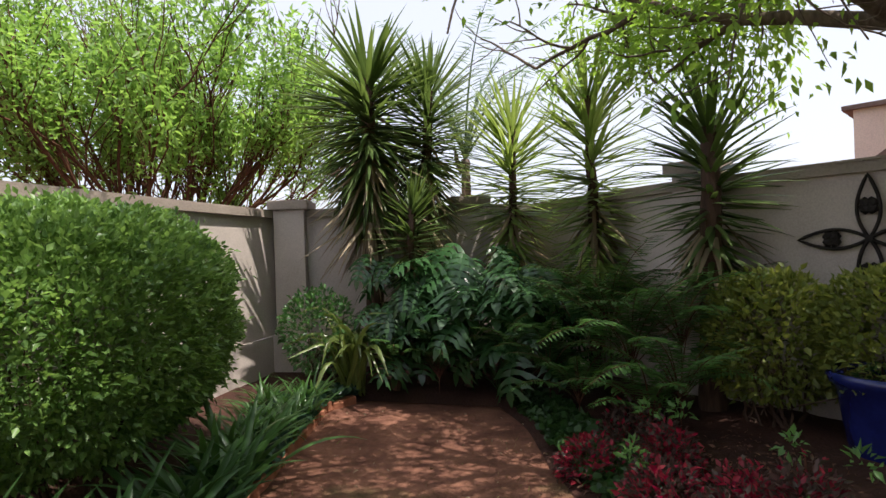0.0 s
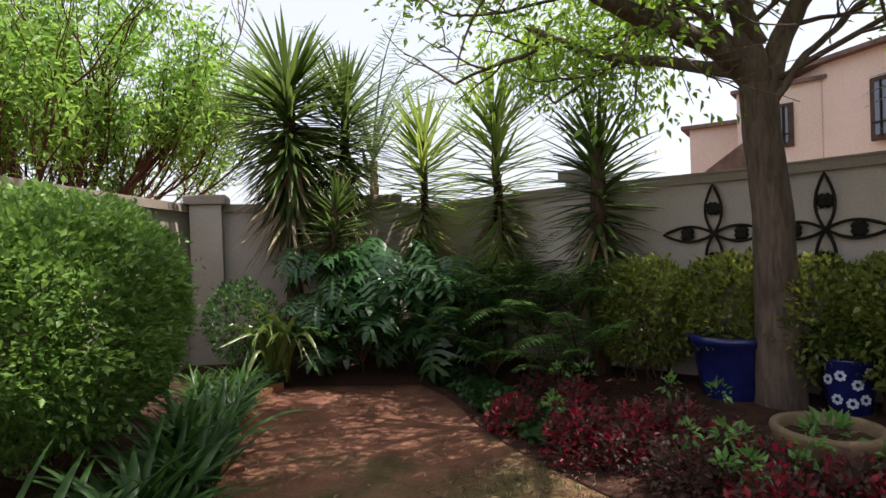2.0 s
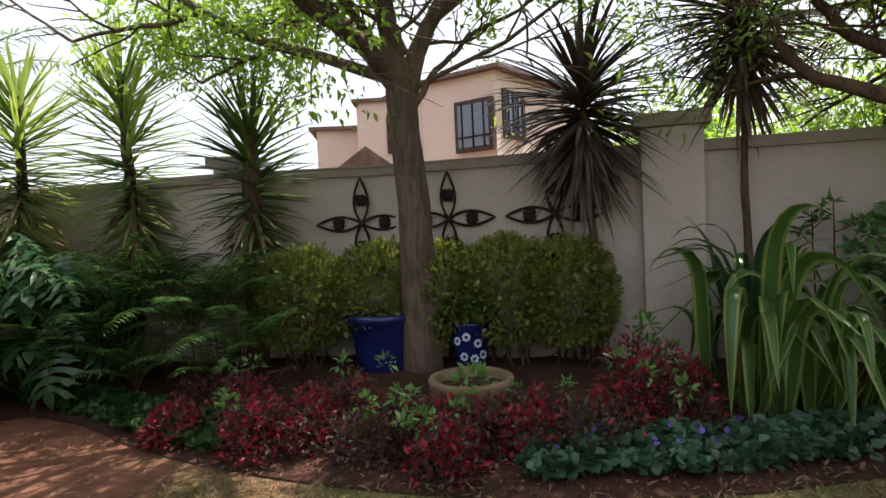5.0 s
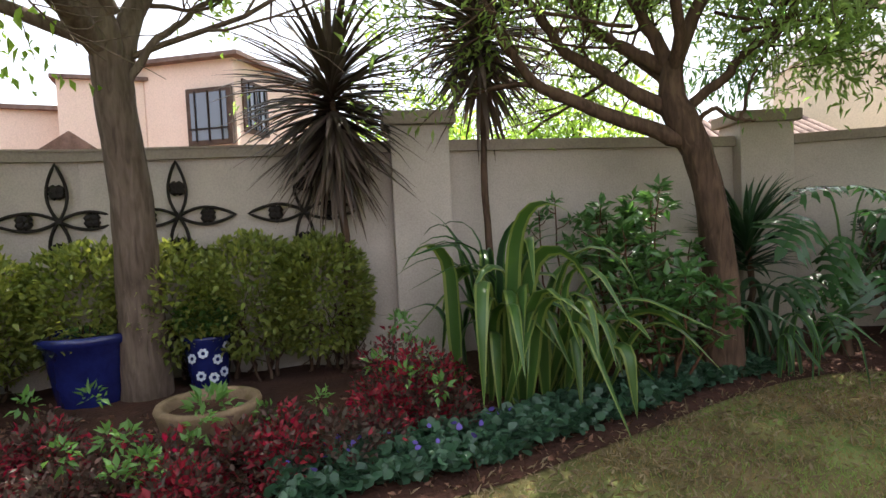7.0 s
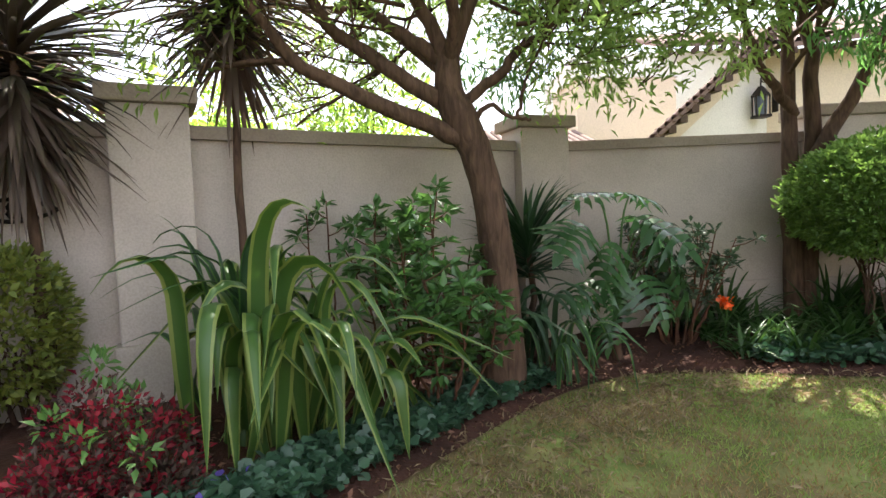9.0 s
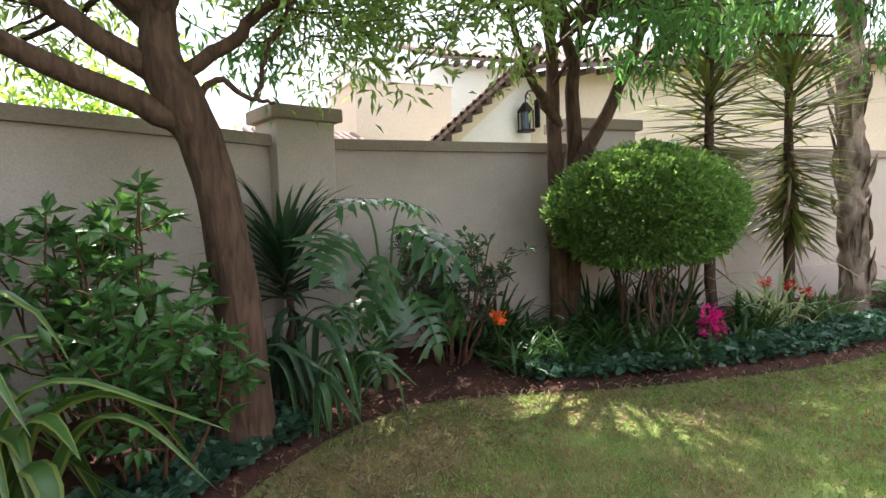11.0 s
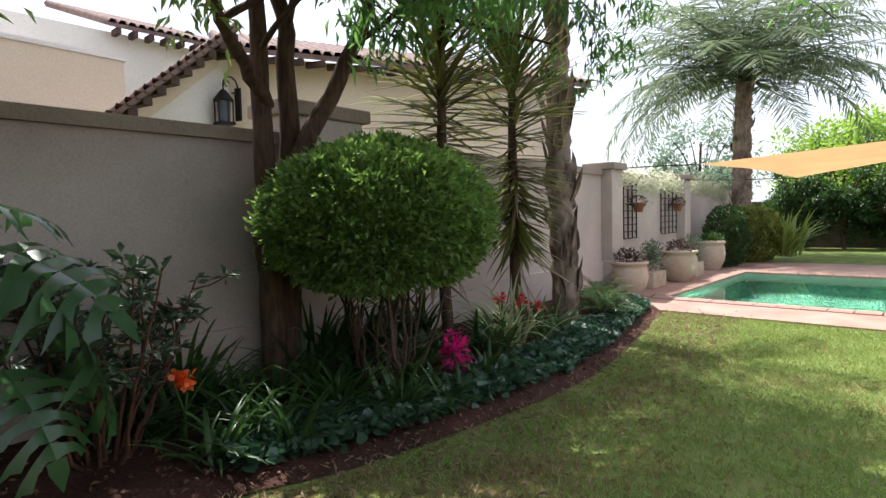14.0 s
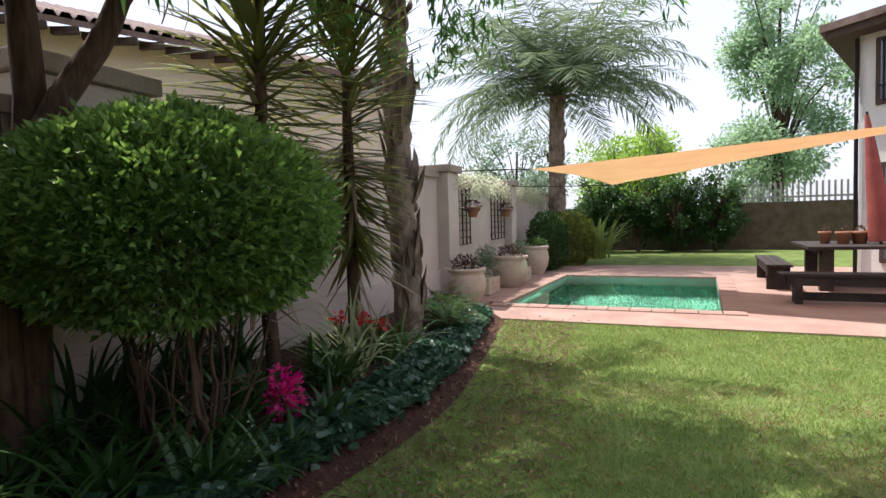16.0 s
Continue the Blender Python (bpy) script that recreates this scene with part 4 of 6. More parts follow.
for _x, _y, _n, _l, _r in ((0.85, 5.3, 18, 1.1, 0.3), (1.45, 4.6, 20, 1.2, 0.45), (1.15, 5.45, 18, 1.2, 0.6), (1.7, 4.2, 18, 1.05, 0.25), (0.6, 5.6, 16, 0.95, 0.25), (1.05, 4.85, 16, 0.85, 0.15), (1.85, 4.6, 16, 1.1, 0.6), (1.4, 5.15, 18, 1.2, 0.7), (1.45, 4.1, 14, 0.8, 0.15), (0.35, 5.85, 14, 0.8, 0.1)):
    fern("fern", (_x, _y), int(_n * 0.7), _l, "arching green fern with fine feathery fronds", rise=_r)
# shade of the corner is put into this tuft's leaf colour
clump("agapanthus", (0.55, 5.9), 50, 0.6, 0.04, DARK_OR_SHADED_LEAF, "green strap-leaved tuft with corner shade put into its leaf colour", "agapanthus", (0.2, 0.9), (0.5, 1.4), 0.1)

# --- golden hedge before the ornaments
for _i, (_x, _y, _r) in enumerate(((2.42, 4.3, 0.42), (2.95, 3.75, 0.42), (3.3, 3.25, 0.4), (3.6, 2.7, 0.4), (3.85, 2.2, 0.36))):
    clipped("golden_hedge_shrub", (_x, _y, 0.84 + 0.03 * (_i % 2)), (_r * 1.12, _r * 1.12, 0.5), 3700, 0.062, GOLD_LEAF, "yellow-green clipped hedge shrub with small leaves", 2.2, -0.9, 9, "hedge under the wall ornaments")

# --- dark cordylines
rosette_plant("cordyline", (4.05, 2.02, 0.15), (4.07, 2.12, 2.72), 0.5, 300, 0.95, 0.05, CORDY, "dark bronze cordyline with a mop head and dead skirt", 0.035, 130, BARK_B, "cordyline", 0.05, 2.35, 0.75, DEAD_DARK, "cordylines")
rosette_plant("cordyline", (4.5, 0.85, 0.15), (4.85, 0.99, 3.4), 0.55, 210, 0.95, 0.05, CORDY, "tall thin dark cordyline with a drooping head", 0.03, 50, BARK_B, "cordyline", 0.3, 2.0, 0.8, DEAD_DARK, "cordylines")

# --- flax clumps
flax("variegated_flax", (3.8, 0.6), 36, 1.95, 0.115, "big variegated flax with broad arching yellow-striped leaves", 235, rise=(0.26, 0.46), lean=(0.03, 0.4), bend=(2.2, 2.9), aim=0.4)
flax("variegated_flax", (3.98, 0.22), 22, 1.6, 0.095, "variegated flax with long leaves bending to the soil", 240, rise=(0.25, 0.45), lean=(0.1, 0.6), bend=(1.7, 2.5), aim=0.6)
flax("green_flax", (3.95, 0.75), 34, 1.6, 0.065, "green flax leaves among the variegated clump", 180, FLAX_DARK, AGAP, 0.16, rise=(0.3, 0.6), lean=(0.03, 0.45), bend=(1.0, 2.4), aim=0.2)
flax("green_flax", (5.5, -1.15), 20, 1.5, 0.06, "dusky green flax with long drooping strap leaves", 200, FLAX_DARK, FLAX_DARK)
flax("green_flax", (5.05, -1.4), 11, 1.15, 0.055, "green flax with pale drooping leaves over the soil", 230, FLAX_DARK, AGAP)




def leafy_shrub(name, at, stems, height, label, mat=SHRUB_LEAF, size=0.1, spread=0.5, per=16, width=0.42, low=0.45):
    """Open shrub: bare upright stems that fork into shoots, each ending in a whorl of broad leaves."""
    x, y = at
    base = (x, y, bed_z(x, y) - 0.02)
    t = thing(name, base, label, "shrub")
    pos, out = [], []
    for i in range(stems):
        a, r = i * 2.4 + RNG.uniform(-0.4, 0.4), spread * math.sqrt((i + 0.5) / stems)
        h = height * RNG.uniform(0.6, 1.0)
        top = np.array(base) + np.array([r * math.cos(a), r * math.sin(a), h])
        foot = np.array(base) + np.array([0.25 * r * math.cos(a), 0.25 * r * math.sin(a), 0])
        line = curve_pts([foot, foot * 0.5 + top * 0.5 + RNG.normal(0, 0.05, 3), top], 12, 0.008)
        st = fix(np_mesh("stem", *tube(line, np.linspace(0.013, 0.005, 12), 5), BARK_RED, t), base)
        ends = [(line[-1], unit((line[-1] - line[-2])[None])[0])]
        for k in range(int(12 * low), 11):
            q = unit((RNG.normal(0, 1, 3) * np.array([1, 1, 0.3]) + np.array([0, 0, 0.5]))[None])[0]
            e = line[k] + q * RNG.uniform(0.08, 0.24)
            np_mesh("shoot", *tube(np.array([line[k], line[k] * 0.5 + e * 0.5 + np.array([0, 0, -0.015]), e]), np.array([0.006, 0.005, 0.004]), 4), BARK_RED, st)
            ends.append((e, q))
        for e, q in ends:
            m = int(per * RNG.uniform(0.6, 1.2))
            w = unit(RNG.normal(0, 1, (m, 3)) * np.array([1, 1, 0.45]) + q * 0.45)
            pos.append(e + w * RNG.uniform(0.0, 0.03, (m, 1)) - q * RNG.uniform(0, 0.05, (m, 1)))
            out.append(w)
    stuff(fix(np_mesh("foliage", *scatter(np.concatenate(pos), np.concatenate(out), size, width, spread=0.25), mat, t), base))
    return t


leafy_shrub("broad_leaved_shrub", (4.85, -0.2), 9, 1.8, "tall shrub with whorls of glossy dark green leaves", size=0.12, spread=0.5)
leafy_shrub("broad_leaved_shrub", (4.42, -0.5), 10, 1.15, "bushy dark green shrub at the foot of the tree", size=0.11, spread=0.5, low=0.35)
leafy_shrub("broad_leaved_shrub", (4.95, 0.42), 2, 1.6, "thin upright shrub with tufts of green leaves", size=0.09, spread=0.15, low=0.7)
leafy_shrub("dusky_shrub", (6.05, -2.75), 18, 1.15, "low dusky dark green shrub by the pale wall", DUSK_LEAF, 0.075, 0.6, 14)
philodendron("philodendron", (5.6, -2.05), [(RNG.uniform(60, 200), RNG.uniform(0.15, 0.4), RNG.uniform(0.35, 0.8), RNG.uniform(0.26, 0.36), RNG.uniform(-1.1, -0.3)) for _ in range(6)] + [(110, 0.18, 1.52, 0.42, 0.0), (290, 0.16, 1.5, 0.4, -0.15), (252, 0.32, 1.24, 0.56, -0.45), (285, 0.3, 1.26, 0.46, -0.25), (236, 0.42, 0.98, 0.62, -1.0), (118, 0.46, 1.22, 0.46, -0.45), (160, 0.42, 1.0, 0.44, -0.85), (205, 0.4, 0.72, 0.42, -0.9)], "split-leaf philodendron with long glossy leaves over the soil", 0.4)
rosette_plant("small_cordyline", (5.95, -1.3, 0.2), (5.95, -1.3, 1.2), 0.4, 110, 0.75, 0.045, FLAX_DARK, "green cordyline head in front of the pillar", 0.03, 0, BARK_B, "cordyline", 0.1, 1.25, 0.9)

# --- ball shrub and the bed towards the pool
clipped("ball_shrub", (5.72, -4.6, 1.42), (0.83, 0.87, 0.57), 46000, 0.047, BOX_LEAF, "clipped dome-shaped shrub with dense bright green leaves on bare stems", 2.1, -0.85, 18)
for _x, _y, _n, _l in ((5.85, -3.55, 40, 0.5), (5.6, -4.05, 50, 0.55), (5.35, -4.35, 46, 0.5), (6.05, -3.9, 40, 0.5), (5.75, -6.0, 50, 0.6), (6.0, -5.4, 40, 0.55), (6.1, -3.1, 40, 0.5), (6.3, -4.6, 46, 0.6), (6.2, -5.0, 46, 0.6), (5.95, -4.45, 50, 0.55), (5.6, -4.75, 50, 0.5), (5.9, -5.0, 46, 0.55), (5.45, -3.6, 46, 0.5), (5.6, -3.2, 40, 0.45), (5.2, -4.7, 40, 0.42), (6.25, -3.5, 46, 0.55), (6.45, -2.9, 40, 0.5), (5.3, -5.3, 40, 0.45), (6.4, -4.5, 50, 0.85), (6.45, -5.2, 50, 0.85), (6.4, -5.7, 46, 0.8), (6.45, -3.4, 46, 0.8), (6.1, -4.3, 46, 0.75)):
    # shade under the ball shrub is coloured in; tall rear tufts added to deepen it
    clump("agapanthus", (_x, _y), _n, _l, 0.04, DARK_OR_SHADED_LEAF, "agapanthus tuft with arching green leaves, coloured dark for the shade", "agapanthus", (0.2, 1.0), (0.5, 1.5), 0.07, "agapanthus under the ball shrub")
clump("spider_plant", (5.75, -6.35), 50, 0.95, 0.032, PALE_STRAP, "tuft of pale variegated arching leaves", "plant", (0.1, 0.8), (0.8, 1.9), 0.09)
clump("spider_plant", (5.75, -6.95), 50, 0.6, 0.03, AGAP, "tuft of narrow bright green arching leaves", "plant", (0.1, 0.8), (0.7, 1.8), 0.09)
rosette_plant("slender_yucca", (6.15, -5.85, 0.15), (6.15, -5.85, 3.35), 2.0, 360, 0.82, 0.046, YUCCA_OLIVE, "slender yucca with long thin drooping leaves", 0.05, 24, group="yuccas by the palm", lean1=2.15, curl=0.25)
rosette_plant("slender_yucca", (6.12, -6.95, 0.15), (6.12, -6.95, 3.35), 2.2, 380, 0.82, 0.046, YUCCA_OLIVE, "slender yucca with a long head of thin leaves", 0.05, 24, group="yuccas by the palm", lean1=2.15, curl=0.25)
for _x, _y in ((5.95, -8.75), (5.75, -8.3), (6.3, -9.3)):
    fern("cycad_fern", (_x, _y), 18, 0.62, "dark green arching sword fern by the palm", "ferns by the palm", 0.05, DARK_OR_SHADED_LEAF)


def flowers(name, at, z, n, r, size, mat, label, category="flowers"):
    x, y = at
    b = (x, y, bed_z(x, y) - 0.02)
    t = thing(name, b, label, category)
    d = unit(RNG.normal(0, 1, (n, 3)))
    stuff(fix(np_mesh("bloom", *scatter(np.array([x, y, b[2] + z]) + d * RNG.uniform(0.2, 1, (n, 1)) * r, d, size, 0.7, template=ROUND), mat, t), b))
    for _ in range(6):
        fix(np_mesh("stalk", *tube(curve_pts([np.array(b), np.array(b) + np.array([0, 0, z / 2]), np.array([x, y, b[2] + z]) + RNG.normal(0, r * 0.5, 3)], 5), 0.006, 4), AGAP, t), b)
    return t


flowers("magenta_flowers", (5.55, -5.25), 0.2, 260, np.array([0.14, 0.14, 0.2]), 0.045, PINK, "cluster of bright magenta flowers in the bed")
flowers("orange_flower", (5.9, -3.15), 0.42, 60, np.array([0.07, 0.07, 0.06]), 0.04, ORANGE, "small orange flower head among the leaves")
for _x, _y, _z in ((5.8, -6.25, 0.5), (5.7, -6.45, 0.48), (5.62, -6.6, 0.42)):
    flowers("red_flower", (_x, _y), _z, 28, np.array([0.07, 0.07, 0.06]), 0.04, REDFLOWER, "red flower head over strap leaves")


# --- low planting along the lawn
def along(pts, n, wide, seed_off=0):
    """Random plan points within a band to the wall's side of a line."""
    L = line_at(pts, 400)
    i = RNG.integers(0, 399, n)
    d = unit(L[i + 1] - L[i])
    nrm = np.stack([-d[:, 1], d[:, 0]], -1)
    w = RNG.uniform(wide[0], wide[1], (n, 1))
    return L[i] + nrm * w


def ground_cover(name, pts, n, wide, label, mat=GROUND_LEAF, height=0.14, size=0.06, flowers_n=0):
    q = along(pts, n, wide)
    z = np.array([bed_z(*p) if p[0] > 0.3 else 0.06 for p in q])
    k = RNG.uniform(0.1, 1, n) ** 0.6
    hump = np.array([0.7 + 0.5 * noise.noise((p[0] * 2.3, p[1] * 2.3, 3)) for p in q])
    pos = np.column_stack([q, z + height * k * hump])
    c = q.mean(0)
    t = np_mesh(name, *scatter(pos, np.column_stack([RNG.normal(0, 1, (n, 2)), np.full(n, 0.15)]), size, 0.95, template=ROUND), mat)
    tagged(t, label, "ground cover", kind="stuff")
    return t


ground_cover("ground_cover", EDGE[5:11], 6500, (0.14, 0.55), "low dark green ground cover with round leaves along the lawn")
ground_cover("ground_cover", EDGE[13:], 9500, (0.16, 0.62), "low blue-green ground cover edging the curved bed")
# darker leaf than the other ground cover, standing in for the corner's shade
ground_cover("ground_cover", EDGE[:4], 2600, (0.1, 0.5), "low ground cover in the corner, shade put into its leaf colour", DARK_OR_SHADED_LEAF, 0.1)
ground_cover("ground_cover", LEFT_EDGE[1:6], 8200, (0.0, 0.5), "low ground cover spilling towards the bare earth")
_q = along(EDGE[5:8], 24, (0.2, 0.5))
_v = np_mesh("violet_flowers", *scatter(np.column_stack([_q, [bed_z(*p) + 0.15 for p in _q]]), RNG.normal(0, 1, (24, 3)) + np.array([0, 0, 1]), 0.035, 0.9, template=ROUND), VIOLET)
tagged(_v, "small violet flowers over the ground cover", "flowers", kind="stuff")


def nandina(at, r, h, red, label):
    x, y = at
    base = (x, y, bed_z(x, y) - 0.02)
    t = thing("nandina", base, label, "shrub", "red nandinas along the bed")
    n = 820
    d = unit(RNG.normal(0, 1, (n, 3)) * np.array([1, 1, 0.8]))
    d[:, 2] = np.abs(d[:, 2])
    pos = np.array(base) + d * (RNG.uniform(0.25, 1, (n, 1)) ** 0.5) * np.array([r, r, h])
    m = int(n * red)
    stuff(fix(np_mesh("red_leaves", *scatter(pos[:m], d[:m], 0.05, 0.55), RED_LEAF, t, "crimson young leaves"), base))
    stuff(fix(np_mesh("dusky_leaves", *scatter(pos[m:], d[m:], 0.044, 0.55), DUSKY_LEAF, t, "dusky green-bronze leaves"), base))
    if RNG.uniform() < 0.4:
        for _ in range(2):
            e = unit(RNG.normal(0, 1, (22, 3)) + np.array([0, 0, 0.5]))
            tip = np.array(base) + np.array([RNG.normal(0, r * 0.5), RNG.normal(0, r * 0.5), h * 1.06])
            stuff(fix(np_mesh("fresh_shoot", *scatter(tip + e * 0.05, e, 0.062, 0.42), LIME_LEAF, t, "fresh lime green shoot"), base))
    for i in range(8):
        fix(np_mesh("stem", *tube(curve_pts([np.array(base), pos[i] * 0.5 + np.array(base) * 0.5, pos[i]], 5), 0.005, 4), BARK_RED, t), base)
    return t


_nl = line_at([(1.0, 3.75), (1.25, 3.0), (1.6, 2.35), (2.05, 1.65), (2.55, 1.1), (3.0, 0.75)], 15)
for _i, _q in enumerate(_nl):
    for _o in ((0.0, 0.0), (0.28, 0.2)):
        if (_i * 3 + int(_o[0] * 10)) % 4 != 3:
            _x, _y = _q[0] + _o[0] + RNG.uniform(-0.08, 0.08), _q[1] + _o[1] + RNG.uniform(-0.08, 0.08)
            _d = math.hypot(_x - 2.31, _y - 2.04)
            if _d > 0.34:
                nandina((_x, _y), RNG.uniform(0.2, 0.28), RNG.uniform(0.28, 0.42) * (0.8 if _d < 0.8 else 1.0), (0.5 if (_i * 7 + int(_o[0] * 10)) % 5 < 2 else 0.12) + RNG.uniform(-0.1, 0.1), "low nandina with crimson and bronze leaves at the bed's edge")
for _x, _y in ((1.95, 2.0), (2.15, 1.72), (2.4, 1.6), (1.75, 1.75)):
    nandina((_x, _y), 0.25, 0.34, 0.3, "nandina with bronze leaves in front of the bowl")
for _x, _y in ((3.35, 1.35), (3.15, 1.05)):
    nandina((_x, _y), 0.3, 0.55, 0.4, "taller nandina with crimson leaves before the pillar")

# ---------- trees ----------
RNG = np.random.default_rng(21)
tree("garden_tree", [(2.99, 3.24, 0.02), (2.96, 3.22, 0.7), (2.93, 3.2, 1.6), (2.86, 3.2, 2.3), (2.83, 3.2, 2.72)], (0.195, 0.158, 0.138, 0.135),
     # the high west and south limbs are added out of view to shade hedge and bed
     [((2.9, 3.18, 2.7), (0.5, -0.7, 0.5), 1.9, 0.026, 3), ((1.95, 3.6, 4.1), (-0.8, 0.0, 0.75), 2.6, 0.04, 3), ((2.5, 3.3, 4.6), (-0.8, -0.3, 0.5), 2.2, 0.05, 3), ((2.66, 3.18, 3.3), (-0.6, -0.6, 0.85), 2.4, 0.07, 3), ((2.7, 3.1, 3.6), (0.1, -0.9, 0.75), 2.9, 0.06, 3), ((3.2, 3.15, 3.4), (0.7, -0.7, 0.8), 2.9, 0.06, 3), ((2.86, 3.25, 2.8), (-0.55, 0.75, 0.35), 2.2, 0.06, 3), ((2.8, 3.1, 3.0), (-0.75, -0.25, 0.5), 2.3, 0.05, 3),
      ((2.3, 3.3, 3.25), (-0.3, -0.45, -0.05), 1.3, 0.018, 2), ((1.75, 3.4, 3.6), (-0.4, 0.15, -0.2), 1.3, 0.018, 2), ((2.4, 3.55, 3.3), (-0.2, 0.7, -0.1), 1.4, 0.018, 2), ((2.0, 3.3, 3.5), (-0.5, -0.2, -0.15), 1.2, 0.016, 2), ((2.55, 3.4, 3.3), (-0.1, 0.5, 0.1), 1.2, 0.018, 2), ((1.5, 3.4, 3.8), (-0.2, -0.5, -0.2), 1.2, 0.016, 2)],
     ASH_LEAF, "grey-barked garden tree with a forked trunk and light green leaves", size=0.078, per=10, width=0.42, spread_l=0.12, hang=0.4, west=1.0, low=2.7, spread=0.68, kids=4, droop=0.16, up=0.1,
     lines=(([(2.84, 3.2, 2.5), (2.77, 3.2, 2.75), (2.34, 3.05, 2.96), (1.82, 2.8, 3.0), (1.37, 2.55, 3.01), (1.07, 2.35, 3.04), (0.74, 2.1, 3.07)], 0.1, 0.04, 2, 6),
            ([(2.76, 3.24, 2.9), (2.62, 3.3, 3.12), (2.44, 3.3, 3.29), (2.26, 3.35, 3.51), (1.95, 3.6, 4.1)], 0.05, 0.028, 2, 5),
            ([(2.83, 3.2, 2.55), (2.76, 3.2, 3.04), (2.71, 3.2, 3.3), (2.66, 3.2, 3.65), (2.52, 3.3, 4.6)], 0.115, 0.06, 2, 6),
            ([(2.86, 3.2, 2.55), (3.02, 3.2, 3.02), (3.22, 3.2, 3.36), (3.4, 3.2, 3.67), (3.72, 3.1, 4.4)], 0.1, 0.055, 2, 6),
            ([(2.86, 3.1, 2.5), (3.06, 3.0, 2.85), (3.31, 3.0, 3.06), (3.62, 3.0, 3.32), (4.1, 2.8, 3.6)], 0.032, 0.018, 2, 5)))
RNG = np.random.default_rng(5)
tree("leaning_tree", [(4.86, -0.95, 0.02), (4.79, -0.95, 0.9), (4.75, -0.89, 1.48), (4.73, -0.81, 1.85), (4.7, -0.69, 2.13), (4.7, -0.62, 2.34), (4.72, -0.63, 2.6)], (0.19, 0.135, 0.118, 0.118, 0.13, 0.108, 0.082),
     [((4.7, -0.63, 2.52), (-0.8, -0.1, 0.75), 2.0, 0.05, 3), ((4.7, -0.62, 2.43), (0.6, 0.3, 0.55), 1.8, 0.045, 3),
      # the long upper limbs are added, mostly out of view, to shade the bed
      ((4.72, -0.64, 2.56), (0.2, -0.4, 1.0), 2.6, 0.06, 3), ((4.7, -0.34, 3.46), (0.2, -0.8, 0.8), 3.0, 0.05, 3), ((4.7, -0.34, 3.55), (-0.5, -0.6, 0.8), 3.0, 0.05, 3), ((4.79, 0.09, 3.2), (0.3, 0.6, 0.9), 2.6, 0.045, 3), ((4.75, -1.46, 2.95), (0.2, -0.7, 0.9), 2.6, 0.04, 3), ((4.7, -0.34, 3.55), (0.9, -0.3, 0.8), 2.8, 0.04, 3), ((4.75, -0.6, 3.29), (0.8, -0.9, 0.9), 2.8, 0.04, 3),
      ((4.66, -1.12, 2.77), (0.3, -0.8, 0.15), 1.5, 0.018, 2), ((4.7, -0.95, 2.95), (0.6, -0.5, 0.1), 1.5, 0.018, 2), ((4.44, -0.34, 2.86), (-0.3, 0.6, 0.1), 1.4, 0.018, 2), ((4.79, -0.52, 2.95), (0.7, 0.4, 0.1), 1.4, 0.018, 2)],
     FINE_LEAF, "gnarled leaning tree with spreading bare limbs and fine leaves", size=0.092, per=12, width=0.24, low=2.25, north=0.09, spread_l=0.11, hang=0.35, bark_m=BARK_B, spread=0.66, kids=4, droop=0.09, up=0.07,
     lines=(([(4.7, -0.71, 1.96), (4.63, -0.53, 2.05), (4.53, -0.2, 2.18), (4.44, 0.14, 2.35), (4.36, 0.38, 2.47), (4.27, 0.53, 2.66), (4.17, 0.65, 2.86)], 0.073, 0.03, 2, 6),
            ([(4.38, 0.34, 2.46), (4.36, 0.57, 2.51), (4.34, 0.79, 2.5), (4.32, 0.99, 2.43)], 0.026, 0.012, 1, 4),
            ([(4.72, -0.65, 2.22), (4.67, -0.4, 2.35), (4.66, -0.08, 2.59), (4.66, 0.2, 2.79), (4.62, 0.36, 3.03), (4.53, 0.56, 3.38)], 0.071, 0.03, 2, 6),
            ([(4.72, -0.64, 2.53), (4.79, -0.4, 2.7), (4.79, -0.21, 2.83), (4.79, 0.0, 3.01), (4.79, 0.17, 3.29)], 0.065, 0.034, 2, 6),
            ([(4.72, -0.63, 2.52), (4.73, -0.52, 2.8), (4.74, -0.41, 3.03), (4.7, -0.3, 3.63)], 0.065, 0.039, 2, 6),
            ([(4.7, -0.76, 2.26), (4.7, -1.02, 2.46), (4.7, -1.15, 2.61), (4.7, -1.36, 2.75), (4.75, -1.55, 2.99)], 0.043, 0.022, 2, 6),
            ([(4.67, -0.79, 2.1), (4.62, -0.92, 2.19), (4.62, -1.06, 2.1), (4.6, -1.2, 2.08)], 0.022, 0.01, 1, 3),
            ([(4.62, -1.1, 2.09), (4.62, -1.15, 2.29), (4.62, -1.21, 2.45), (4.62, -1.33, 2.65)], 0.014, 0.009, 1, 4)))
RNG = np.random.default_rng(3)
_c = thing("many_stemmed_tree", (6.36, -4.1, 0.15), "many-stemmed dark-barked tree with drooping feathery foliage", "tree")
_tb, _tp = [], []
